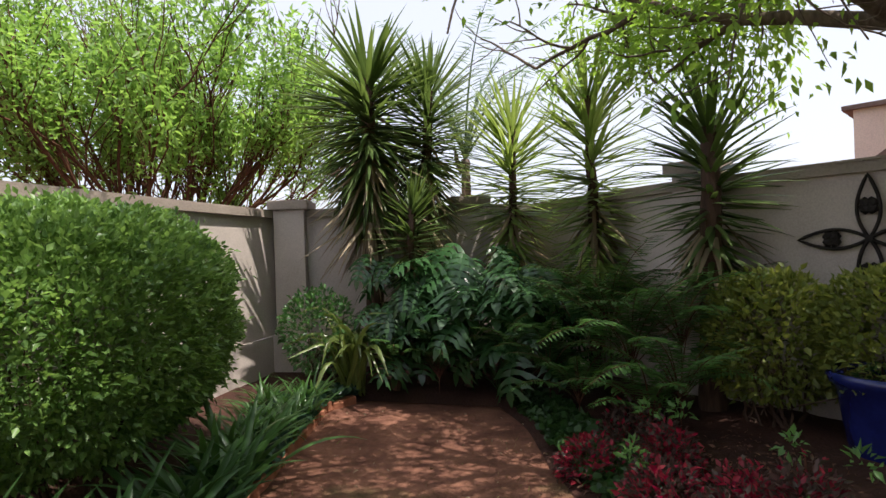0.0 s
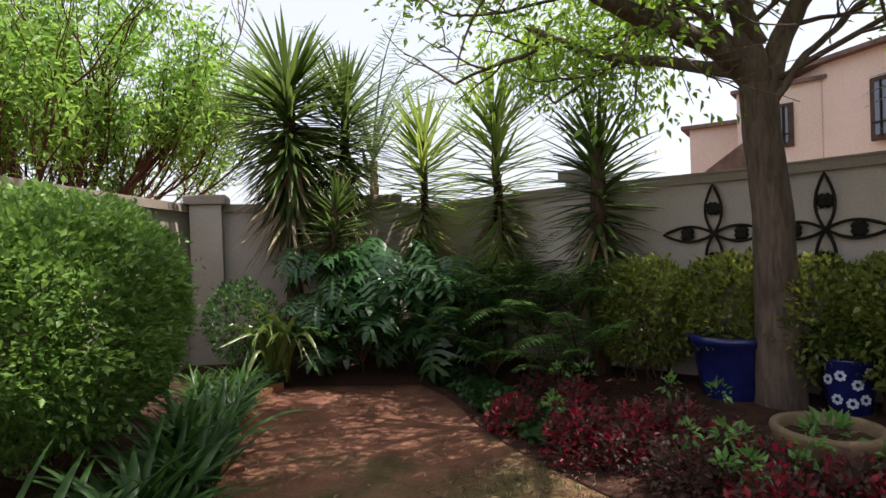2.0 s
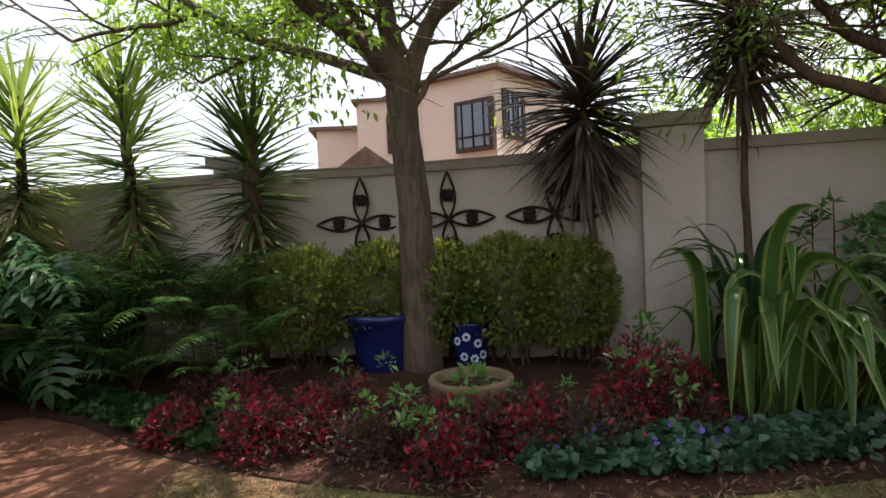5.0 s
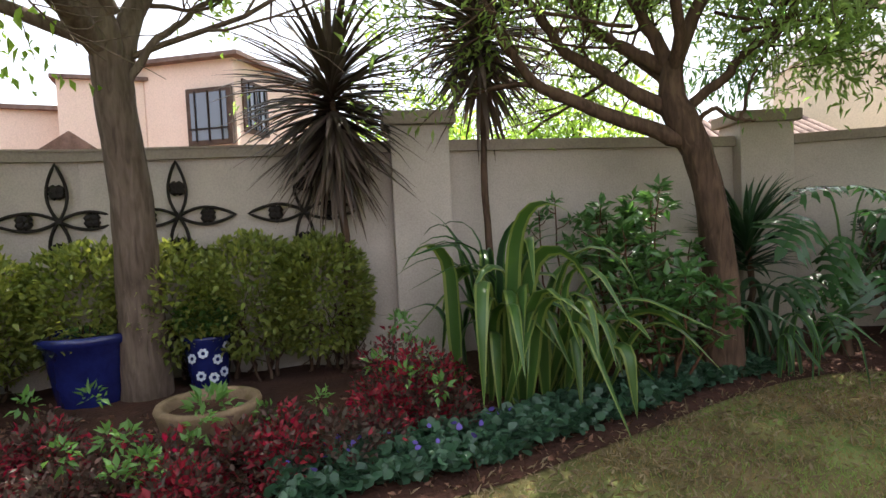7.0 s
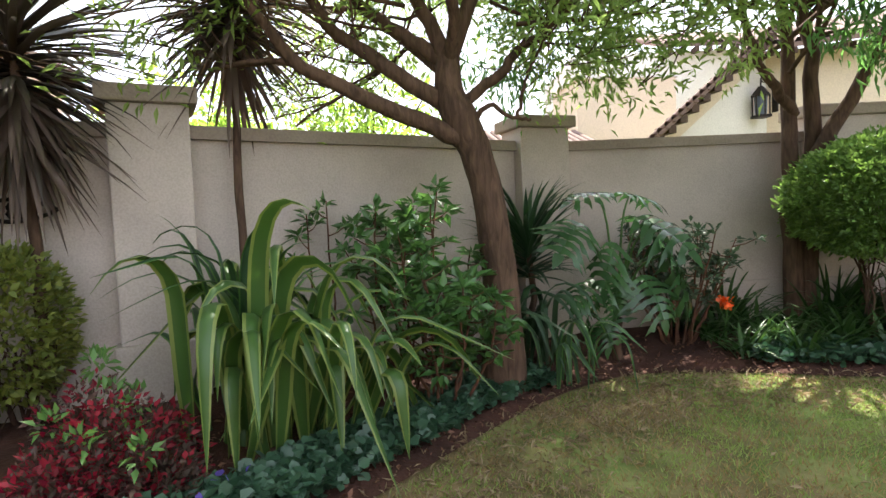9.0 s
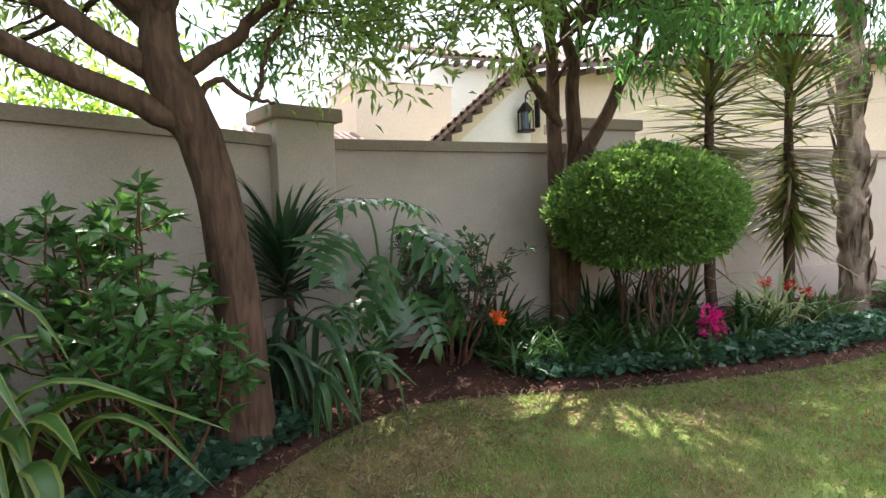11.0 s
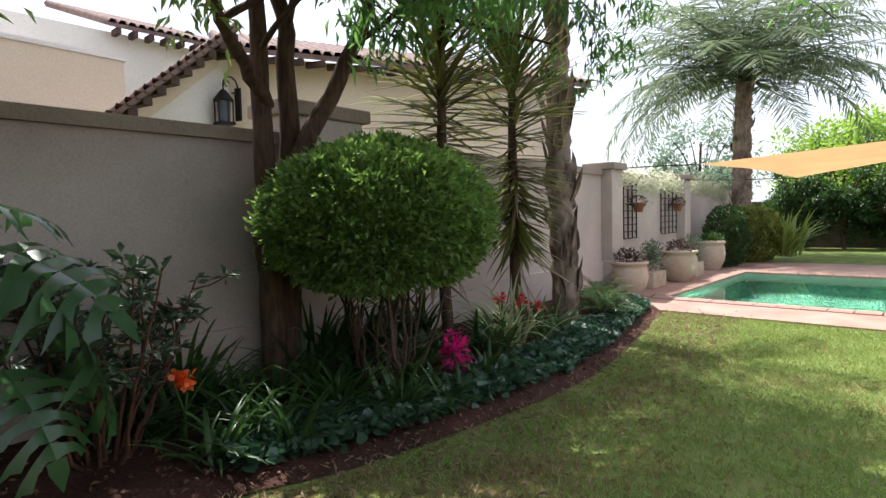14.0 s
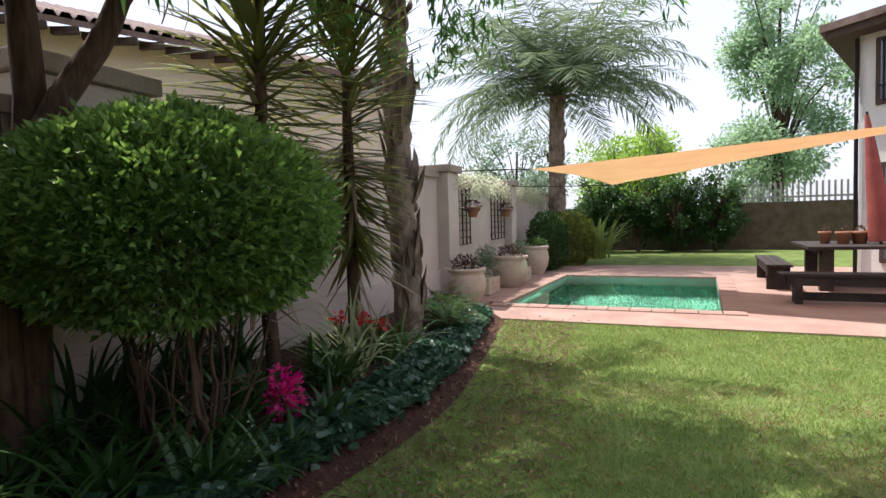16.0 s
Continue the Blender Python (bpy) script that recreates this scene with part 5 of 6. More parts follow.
for _pts, _r in (([(6.36, -4.05, 0.12), (6.4, -4.06, 1.4), (6.4, -4.06, 2.6), (6.43, -4.02, 3.5)], 0.085), ([(6.4, -4.2, 0.12), (6.38, -4.25, 1.6), (6.39, -4.28, 2.8), (6.43, -4.2, 3.5)], 0.085),
                 ([(6.36, -4.15, 1.6), (6.2, -4.38, 2.15), (6.0, -4.62, 2.75), (5.85, -4.85, 3.4)], 0.07), ([(6.4, -4.1, 2.3), (6.3, -3.85, 2.58), (6.24, -3.68, 2.8), (6.2, -3.5, 3.3)], 0.05)):
    _ln = curve_pts(_pts, 14, 0.012)
    fix(np_mesh("trunk", *tube(_ln, np.linspace(_r * 1.2, _r * 0.6, 14), 10), BARK_B, _c, smooth=True), _c.location)
    for _k in (9, 11, 12, 13, 13, 13):
        grow(_ln[_k], RNG.normal(0, 1, 3) * np.array([1, 1, 0.2]) + np.array([-0.75, -0.35, 0.8]), 2.0, 0.03, 2, _tb, _tp, spread=0.6, kids=4, droop=0.2, up=0.1)
for _d in ((-0.1, -1.0, 0.3), (-0.35, -0.9, 0.5), (0.05, -0.8, 0.45), (-0.6, -0.4, 0.1), (-0.3, 0.6, 0.1), (0.1, 0.8, 0.2), (-0.15, -1.0, 0.1), (-0.4, -1.0, 0.25), (0.1, -1.0, 0.2), (-0.25, -0.9, 0.3), (0.0, -1.0, 0.55)):
    grow((6.42, -4.22, 3.4), _d, 2.9, 0.03, 2, _tb, _tp, spread=0.5, kids=5, droop=0.07, up=0.05)
# unseen upper limbs, added to throw shade on the lawn and bed
for _d in ((0.0, 0.9, 0.8), (-0.4, 0.7, 0.9), (-0.7, 0.1, 0.9), (-0.5, 0.5, 1.0), (0.8, 0.3, 0.9), (0.7, 0.8, 1.0)):
    grow((6.43, -4.02, 3.45), _d, 2.8, 0.035, 2, _tb, _tp, spread=0.55, kids=5, droop=0.06, up=0.08)
_tb = [q for q in _tb if np.asarray(q[0])[:, 2].min() > 2.3 and np.asarray(q[0])[:, 1].min() > -7.2]
stuff(fix(np_mesh("branchwork", *merge(_tb), BARK_B, _c), _c.location))
# high foliage over the ball shrub is thinned to let sun onto it
_tp = [q for q in _tp if q[0][2] > (2.4 if q[0][0] < 6.9 else 4.3) and q[0][1] > -7.1 and (q[0][2] < 3.8 or q[0][0] < 5.6 or not -6.3 < q[0][1] < -3.9 or RNG.uniform() < 0.2)]
_P = np.repeat(np.array([a for a, _ in _tp]), 14, 0)
stuff(fix(np_mesh("foliage", *scatter(_P + RNG.normal(0, 0.075, _P.shape) + np.array([0, 0, -0.06]), RNG.normal(0, 0.5, _P.shape) + np.array([0, 0, -0.8]), 0.11, 0.17, droop=0.5), WILLOW_LEAF, _c), _c.location))


def palm(name, foot, top, r, fronds, length, leaflet, mat, label, boots=0, lean=(0.2, 1.3)):
    t = thing(name, foot, label, "palm tree")
    ln = curve_pts([foot, (np.array(foot) + np.array(top)) / 2 + np.array([0.04, 0.02, 0]), top], 44)
    rr = r * (1 + 0.14 * (np.arange(44) % 3 == 0)) * RNG.uniform(0.92, 1.08, 44) * np.linspace(1.15, 0.9, 44)
    fix(np_mesh("trunk", *tube(ln, rr, 14), PALM_BARK, t, smooth=True), foot)
    if boots:
        n = boots
        k = RNG.integers(3, 42, n)
        h = RNG.uniform(0, 2 * np.pi, n)
        p = ln[k] + np.stack([np.cos(h), np.sin(h), np.zeros(n)], -1) * r * 0.85
        stuff(fix(np_mesh("boot_fibre", *blades(p, h, RNG.uniform(0.05, 0.35, n), RNG.uniform(0.18, 0.5, n), RNG.uniform(0.06, 0.13, n), RNG.uniform(-0.2, 0.5, n), 4, 0.5), PALM_BARK, t, "dry split leaf bases"), foot))
    if fronds:
        pinnate(top, fronds, length, leaflet, mat, t, foot, lean=lean, wide=0.009 * length + 0.008)
    return t


palm("shaggy_palm", (6.05, -7.95, 0.12), (6.15, -8.0, 4.6), 0.135, 9, 2.0, 0.34, WILLOW_LEAF, "palm with a shaggy pale trunk of split leaf bases", 70)
palm("date_palm", (7.2, -20.3, 0.0), (7.2, -20.3, 5.1), 0.24, 72, 4.6, 0.85, PALM_LEAF, "feathery grey-green date palm behind the pool", 60, (0.15, 1.5))
palm("thin_palm", (-0.05, 8.2, 0.0), (0.05, 8.2, 2.9), 0.07, 9, 2.6, 0.3, GREY_LEAF, "slender feather palm behind the corner wall", 10, (0.1, 0.55))

# bushy tree behind wall 1: many upright stems
_t1 = thing("bushy_tree", (-5.3, 9.4, 0.0), "broad many-stemmed tree with fine light green foliage over the wall", "tree")
_tb, _tp = [], []
for _i in range(46):
    _a, _l = RNG.uniform(0, 2 * np.pi), RNG.uniform(0.15, 1.7)
    _tb = []
    grow((-5.3 + 0.4 * math.cos(_a), 9.4 + 0.4 * math.sin(_a), 1.3), (math.cos(_a) * _l, math.sin(_a) * _l, 1.0), RNG.uniform(2.6, 3.8), 0.035, 2, _tb, _tp, spread=0.38, kids=5, up=0.1)
    fix(np_mesh("limb", *merge(_tb), BARK_RED, _t1), _t1.location)
fix(np_mesh("trunk", *tube([(-5.3, 9.4, 0), (-5.32, 9.42, 0.8), (-5.3, 9.4, 1.6)], (0.3, 0.27, 0.3), 12), BARK_RED, _t1), _t1.location)
_tp = [q for q in _tp if noise.noise(Vector(q[0]) * 1.1) > -0.22 + 0.5 * max(0.0, 3.6 - q[0][2])]
_P = np.repeat(np.array([a for a, _ in _tp]), 8, 0)
stuff(fix(np_mesh("foliage", *scatter(_P + RNG.normal(0, 0.11, _P.shape), RNG.normal(0, 1, _P.shape) + np.array([0, 0, 0.4]), 0.135, 0.36), BUSH_LEAF, _t1), _t1.location))


def far_tree(name, foot, height, radius, n, size, mat, label, squash=1.0, low=0.25):
    """Distant tree: trunk, limbs and a crown of leafy clumps with gaps."""
    t = thing(name, foot, label, "tree")
    f = np.array(foot, float)
    fix(np_mesh("trunk", *tube(curve_pts([f, f + np.array([0.1, 0, height * 0.4]), f + np.array([0, 0.1, height * 0.85])], 8), np.linspace(0.05 * height * 0.5, 0.04, 8), 8), BARK_B, t), foot)
    cl = []
    for _ in range(46):
        d = unit(RNG.normal(0, 1, (1, 3)))[0]
        cl.append(f + np.array([0, 0, height * (low + (1 - low) * 0.5)]) + d * RNG.uniform(0.35, 1.0) * np.array([radius, radius, height * (1 - low) * 0.5 * squash]))
    for c in cl:
        fix(np_mesh("limb", *tube(curve_pts([f + np.array([0, 0, height * 0.3]), (f + np.array([0, 0, height * 0.5]) + c) / 2, c], 6), np.linspace(0.05, 0.012, 6), 4), BARK_B, t), foot)
    c = np.array(cl)[RNG.integers(0, 46, n)]
    d = unit(RNG.normal(0, 1, (n, 3)))
    stuff(fix(np_mesh("foliage", *scatter(c + d * RNG.uniform(0.2, 1, (n, 1)) * radius * 0.3, d, size, 0.45), mat, t), foot))
    return t


far_tree("tall_tree", (0.2, -30.0, 0), 11.5, 2.9, 26000, 0.19, AIRY_LEAF, "tall airy grey-green tree behind the fence", 1.05, 0.02)
far_tree("round_tree", (5.8, -30.0, 0), 5.2, 2.6, 9000, 0.2, ASH_LEAF, "round light green tree behind the garden", 1.0, 0.2)
far_tree("round_tree", (10.5, -27.0, 0), 5.0, 2.4, 6000, 0.2, GREY_LEAF, "hazy tree behind the pool wall", 1.0, 0.2)
far_tree("back_tree", (9.5, 3.5, 0), 3.6, 1.9, 6500, 0.14, ASH_LEAF, "light green tree behind the wall", 1.0, 0.3)
far_tree("back_tree", (11.0, 0.8, 0), 3.8, 2.2, 7500, 0.14, ASH_LEAF, "sunlit light green tree behind the wall", 1.0, 0.25)
for _x, _y, _r in ((2.7, -25.3, 0.9), (4.0, -25.2, 1.0), (5.3, -25.0, 1.0), (6.6, -24.6, 1.0)):
    far_tree("dark_shrub", (_x, _y, 0), 2.9, _r, 5200, 0.13, DARK_OR_SHADED_LEAF, "tall dark green shrub at the end of the lawn", 1.1, 0.02)
clipped("yellow_green_shrub", (6.55, -18.6, 0.75), (0.7, 0.6, 0.72), 6200, 0.09, GOLD_LEAF, "rounded yellow-green shrub beyond the pots", 2.3, -1.0, 6)
clump("sword_leaved_plant", (5.8, -18.9), 80, 1.5, 0.07, YUCCA_LIT, "big tuft of light green sword leaves beyond the pool", "plant", (0.1, 0.7), (0.5, 1.5), 0.12)
clipped("dark_leaved_shrub", (6.75, -17.0, 0.75), (0.5, 0.5, 0.75), 3600, 0.08, DARK_OR_SHADED_LEAF, "dark green shrub by the pool wall", 2.3, -1.0, 5)


# ---------- pots ----------
def blue_pot(x, y, z, r, h):
    t = thing("blue_pot", (x, y, z), "large cobalt blue glazed flower pot under the tree", "plant pot")
    vessel([(r * 0.62, 0), (r * 0.66, 0.02), (r * 0.8, h * 0.45), (r * 0.93, h * 0.86), (r * 1.05, h * 0.9), (r * 1.08, h * 0.95), (r * 1.05, h), (r * 0.95, h), (r * 0.9, h * 0.9), (r * 0.86, h * 0.85)], BLUE_GLAZE, "body", t)
    obj("soil", [(r * 0.88 * math.cos(a), r * 0.88 * math.sin(a), h * 0.86) for a in [k * math.pi / 10 for k in range(20)]], [tuple(range(20))], SOIL, t)
    d = unit(RNG.normal(0, 1, (240, 3)))
    stuff(np_mesh("seedling_tuft", *scatter(np.array([0.02, 0, h * 0.92]) + d * np.array([r * 0.6, r * 0.6, 0.06]), d + np.array([0, 0, 0.6]), 0.05, 0.6), FERN_LEAF, t, "small green seedlings"))
    return t


blue_pot(2.83, 3.6, 0.06, 0.34, 0.66)

small = thing("patterned_pot", (3.3, 2.92, 0.2), "small cobalt pot painted with white flowers holding a green plant", "plant pot")
vessel([(0.13, 0), (0.14, 0.01), (0.165, 0.2), (0.185, 0.38), (0.2, 0.4), (0.195, 0.42), (0.17, 0.42), (0.16, 0.36)], BLUE_GLAZE, "body", small)
for _a, _z in ((-150, 0.3), (-118, 0.24), (-128, 0.1), (-160, 0.12), (-95, 0.33), (-178, 0.26), (-100, 0.13)):
    _bm = bmesh.new()
    _m = pose(0, 0, 0, 0, 0, _a) @ pose(0.15 + 0.045 * _z / 0.38 + 0.006, 0, _z, 0, 84, 0)
    for _k in range(7):
        _q = 2 * math.pi * _k / 7
        bmesh.ops.create_circle(_bm, cap_ends=True, segments=7, radius=0.014, matrix=_m @ pose(0.027 * math.cos(_q), 0.027 * math.sin(_q), 0))
    part("painted_flower", _bm, WHITE_GLAZE, small, "white painted flower")
_d = unit(RNG.normal(0, 1, (500, 3)))
stuff(np_mesh("plant", *scatter(np.array([0, 0, 0.56]) + _d * RNG.uniform(0.4, 1, (500, 1)) * np.array([0.25, 0.25, 0.16]), _d, 0.06, 0.6), FERN_LEAF, small, "leafy green plant"))
for _ in range(8):
    np_mesh("stem", *tube(curve_pts([(0, 0, 0.34), (RNG.normal(0, 0.05), RNG.normal(0, 0.05), 0.45), (RNG.normal(0, 0.1), RNG.normal(0, 0.1), 0.56)], 5), 0.005, 4), AGAP, small)

bowl = thing("bowl_planter", (2.31, 2.04, 0.09), "wide low buff stone bowl planter in the red shrubs", "plant pot")
vessel([(0.14, 0), (0.2, 0.03), (0.26, 0.18), (0.285, 0.29), (0.3, 0.33), (0.29, 0.355), (0.25, 0.35), (0.235, 0.28)], BOWL_CLAY, "body", bowl, 32)
obj("soil", [(0.24 * math.cos(a), 0.24 * math.sin(a), 0.29) for a in [k * math.pi / 10 for k in range(20)]], [tuple(range(20))], SOIL, bowl)
_d = unit(RNG.normal(0, 1, (60, 3)) + np.array([0, 0, 0.7]))
stuff(np_mesh("young_plant", *scatter(np.array([-0.06, -0.08, 0.31]) + _d * np.array([0.11, 0.11, 0.1]), _d, 0.08, 0.42), LIME_LEAF, bowl, "fresh green young plant"))


def urn(x, y, r, h, plant, label):
    t = thing("urn", (x, y, 0.025), label, "plant pot", "urns along the pool wall")
    vessel([(r * 0.6, 0), (r * 0.64, 0.03), (r * 0.9, h * 0.3), (r * 1.0, h * 0.55), (r * 0.93, h * 0.8), (r * 0.86, h * 0.88), (r * 0.98, h * 0.92), (r * 1.02, h * 0.97), (r * 0.95, h), (r * 0.8, h), (r * 0.78, h * 0.9)], STONEWARE, "body", t, 32)
    d = unit(RNG.normal(0, 1, (420, 3)) + np.array([0, 0, 0.5]))
    stuff(np_mesh("plant", *scatter(np.array([0, 0, h * 0.98]) + d * RNG.uniform(0.3, 1, (420, 1)) * np.array([r, r, 0.22]), d, 0.06, 0.45), plant, t))
    return t


urn(6.58, -10.95, 0.32, 0.58, DUSKY_LEAF, "big buff clay urn with a bronze-leaved plant on the terrace")
urn(6.62, -13.4, 0.36, 0.62, DUSKY_LEAF, "round buff clay urn with a low bronze plant")
urn(6.8, -16.0, 0.32, 0.68, FERN_LEAF, "round buff clay urn beside the pool")
for _y, _l in ((-12.25, 0.62), (-14.45, 0.55)):
    _t = thing("trough_planter", (6.72, _y, 0.025), "rectangular textured stone trough with grey-green herbs", "planter", "troughs along the pool wall")
    _bm = box_bm((0.34, _l, 0.3), pose(0, 0, 0.15), 0.02)
    part("body", _bm, STONEWARE, _t)
    _d = unit(RNG.normal(0, 1, (900, 3)) + np.array([0, 0, 1.1]))
    stuff(np_mesh("herb_tuft", *scatter(np.array([0, 0, 0.36]) + _d * RNG.uniform(0.3, 1, (900, 1)) * np.array([0.24, _l * 0.6, 0.52]), _d, 0.07, 0.2), GREY_LEAF, _t, "feathery grey-green herbs"))


# ---------- things on the walls ----------
def wall_frame(p, q):
    """Pose at p on a wall running to q: x along the wall, y out of it into the garden."""
    a = math.degrees(math.atan2(q[1] - p[1], q[0] - p[0]))
    return pose(p[0], p[1], 0, 0, 0, a) @ pose(0, 0, 0, 0, 0, 180)


def petal(L, W):
    """Pointed loop along z from 0 to L as a flat iron bar."""
    pts = []
    for k in range(13):
        u = k / 12
        pts.append((W * math.sin(math.pi * u) ** 0.9 * (1.12 - 0.3 * u), 0, L * u))
    loop = pts + [(-x, y, z) for x, y, z in pts[-2:0:-1]] + [pts[0]]
    return tube(np.array(loop), 0.014, 6)


def ornament(m):
    t = new("wall_ornament")
    t.matrix_world = m
    tagged(t, "black wrought-iron four-petal wall ornament with rosettes", "wall ornament", "iron ornaments on the wall")
    for k in range(4):
        r = pose(0, 0.03, 0, 0, 90 * k, 0)
        p = np_mesh("petal", *petal(0.47, 0.075), IRON, t)
        p.matrix_local = r
        ro = bmesh.new()
        for j in range(4):
            q = math.pi / 2 * j + math.pi / 4
            bmesh.ops.create_icosphere(ro, subdivisions=1, radius=0.045, matrix=pose(0.03 * math.cos(q), 0.0, 0.24 + 0.03 * math.sin(q)) @ Matrix.Diagonal((1, 0.45, 1, 1)))
        rs = part("rosette", ro, IRON, t)
        rs.matrix_local = r
        hk = part("back_plate", box_bm((0.03, 0.03, 0.03), pose(0, -0.017, 0.24)), IRON, t)
        hk.matrix_local = r
    part("hub", box_bm((0.05, 0.03, 0.05), pose(0, 0.03, 0), 0.006), IRON, t)
    return t


for (_x, _y), (_x2, _y2) in (((3.11, 4.2), (3.22, 4.08)), ((3.58, 3.38), (4.42, 1.75)), ((4.06, 2.45), (4.42, 1.75))):
    _m = wall_frame((_x, _y), (_x2, _y2))
    ornament(_m @ pose(0, 0.012, 1.57))


def trellis(p, q, z0, w, h):
    m = wall_frame(p, q)
    t = new("trellis")
    t.matrix_world = m @ pose(0, 0.03, z0)
    tagged(t, "black square-lattice metal trellis fixed to the pool wall", "trellis", "trellises on the pool wall")
    for k in range(5):
        part("bar", box_bm((0.018, 0.02, h), pose(-w / 2 + w * k / 4, 0, h / 2)), IRON, t)
    for k in range(9):
        part("cross_bar", box_bm((w + 0.018, 0.016, 0.016), pose(0, 0.012, h * k / 8)), IRON, t)
    for sx in (-1, 1):
        for zz in (0.1, h - 0.1):
            part("bracket", box_bm((0.02, 0.05, 0.02), pose(sx * w / 2, -0.02, zz)), IRON, t)


trellis((7.06, -11.95), (7.45, -16.2), 0.94, 0.95, 1.02)
trellis((7.31, -14.65), (7.45, -16.2), 0.94, 1.2, 1.02)
for _x, _y in ((6.87, -12.05), (7.12, -14.75)):
    _t = thing("hanging_pot", (_x, _y, 1.42), "small terracotta wall pot with a trailing plant on the trellis", "plant pot", "wall pots")
    vessel([(0.07, 0), (0.11, 0.14), (0.125, 0.15), (0.125, 0.18), (0.1, 0.18), (0.09, 0.12)], TERRACOTTA, "body", _t, 18)
    part("hook", box_bm((0.2, 0.012, 0.02), pose(0.09, 0, 0.15)), IRON, _t)
    _d = unit(RNG.normal(0, 1, (160, 3)))
    stuff(np_mesh("plant", *scatter(np.array([0, 0, 0.2]) + _d * np.array([0.13, 0.13, 0.09]), _d, 0.05, 0.5), DUSKY_LEAF, _t))
_q = along([(6.98, -11.0), (7.45, -16.2), (7.75, -20.0)], 5200, (-0.05, 0.28))
_hump = np.array([noise.noise((0, p[1] * 0.9, 2)) for p in _q])
_cl = np_mesh("climber", *scatter(np.column_stack([_q[:, 0] - 0.18, _q[:, 1], 2.02 + RNG.normal(0, 0.12, len(_q)) + 0.12 * _hump]), RNG.normal(0, 1, (len(_q), 3)), 0.06, 0.45), PALE_LEAF)
tagged(_cl, "pale flowering climber spilling over the pool wall", "climber", kind="stuff")

# ---------- houses ----------
def slab(name, poly, z0, z1, mat, parent=None, label=""):
    return part(name, prism(poly, z0, z1), mat, parent, label)


def window(parent, m, w, h, bars=3, glass_m=None, frame_m=None):
    """Window in a wall: frame, panes and bars; m: centre, x along the wall, y outwards."""
    f = part("window", box_bm((w + 0.14, 0.1, h + 0.14), m @ pose(0, 0.0, 0)), frame_m or DARK_TIMBER, parent, "dark-framed barred window")
    for k in range(2):
        part("pane", box_bm((w / 2 - 0.06, 0.03, h - 0.06), m @ pose((k - 0.5) * w / 2, 0.05, 0)), glass_m or WINDOW_GLASS, f)
    for k in range(bars):
        part("bar", box_bm((0.025, 0.025, h), m @ pose(-w / 2 + w * (k + 0.5) / bars, 0.08, 0)), IRON, f)
    part("rail", box_bm((w, 0.025, 0.03), m @ pose(0, 0.095, -h * 0.25)), IRON, f)
    return f


# pink house behind wall 3
h1 = thing("pink_house", (9.0, 9.5, 0), "pink plastered two-storey house with dark barred windows", "house")


def hpart(name, poly, z0, z1, mat, label=""):
    o = slab(name, poly, z0, z1, mat, h1, label)
    return fix(o, h1.location)


hpart("wall", [(9.5, 9.8), (9.8, 7.7), (13.5, 8.1), (13.2, 12.0), (10.0, 12.0)], 0, 5.05, PINK_PLASTER)
hpart("wall", [(8.45, 11.1), (9.5, 9.85), (12, 12.2), (11, 13.5)], 0, 4.75, PINK_PLASTER)
hpart("wall", [(7.9, 12.1), (8.75, 11.4), (11, 13.6), (10, 14.5)], 0, 4.15, PINK_PLASTER)
_bm = prism([(9.25, 10.1), (9.62, 7.45), (13.9, 7.8), (13.5, 12.4), (9.9, 12.3)], 5.05, 5.14)
fix(part("roof", _bm, TILE, h1, "clay-tiled low roof"), h1.location)
_bm = prism([(7.7, 12.15), (8.75, 11.15), (11.2, 13.7), (10, 14.8)], 4.15, 4.24)
fix(part("roof", _bm, TILE, h1, "clay-tiled low roof"), h1.location)
_bm = prism([(8.3, 11.1), (9.5, 9.7), (12.2, 12.2), (11, 13.7)], 4.75, 4.83)
fix(part("roof", _bm, TILE, h1, "clay-tiled low roof"), h1.location)
_a = math.degrees(math.atan2(7.7 - 9.8, 9.8 - 9.5))
_w = window(h1, pose(9.63, 8.22, 3.85, 0, 0, _a) @ pose(0, 0, 0, 0, 0, 180), 0.9, 1.05)
fix(_w, h1.location)
_w = window(h1, pose(10.55, 7.78, 4.1, 0, 0, 6) @ pose(0, 0, 0, 0, 0, 180), 0.85, 1.0, 4)
fix(_w, h1.location)
_w = window(h1, pose(9.05, 10.38, 3.9, 0, 0, _a + 31) @ pose(0, 0, 0, 0, 0, 180), 0.22, 0.8, 1)
fix(_w, h1.location)
porch = [(6.55, 9.7, 2.75), (7.05, 9.05, 3.3), (7.6, 8.55, 2.75), (8.4, 10.6, 2.75), (8.0, 10.3, 3.3), (7.4, 11.0, 2.75)]
fix(obj("porch_roof", porch, [(0, 1, 4, 5), (1, 2, 3, 4), (0, 2, 1), (5, 4, 3)], TILE, h1, "small gabled tiled porch roof"), h1.location)
fix(obj("porch_wall", [(6.65, 9.66, 0), (7.55, 8.66, 0), (8.3, 10.5, 0), (7.45, 10.9, 0), (6.65, 9.66, 2.72), (7.55, 8.66, 2.72), (8.3, 10.5, 2.72), (7.45, 10.9, 2.72)], [(0, 1, 5, 4), (1, 2, 6, 5), (2, 3, 7, 6), (3, 0, 4, 7)], PINK_PLASTER, h1), h1.location)

# cream house behind wall 5: gable with a raking eave, lantern
h2 = thing("cream_house", (12.9, -7.0, 0), "cream plastered house with a raking tiled eave over the wall", "house")
def h2fix(o):
    return fix(o, h2.location)


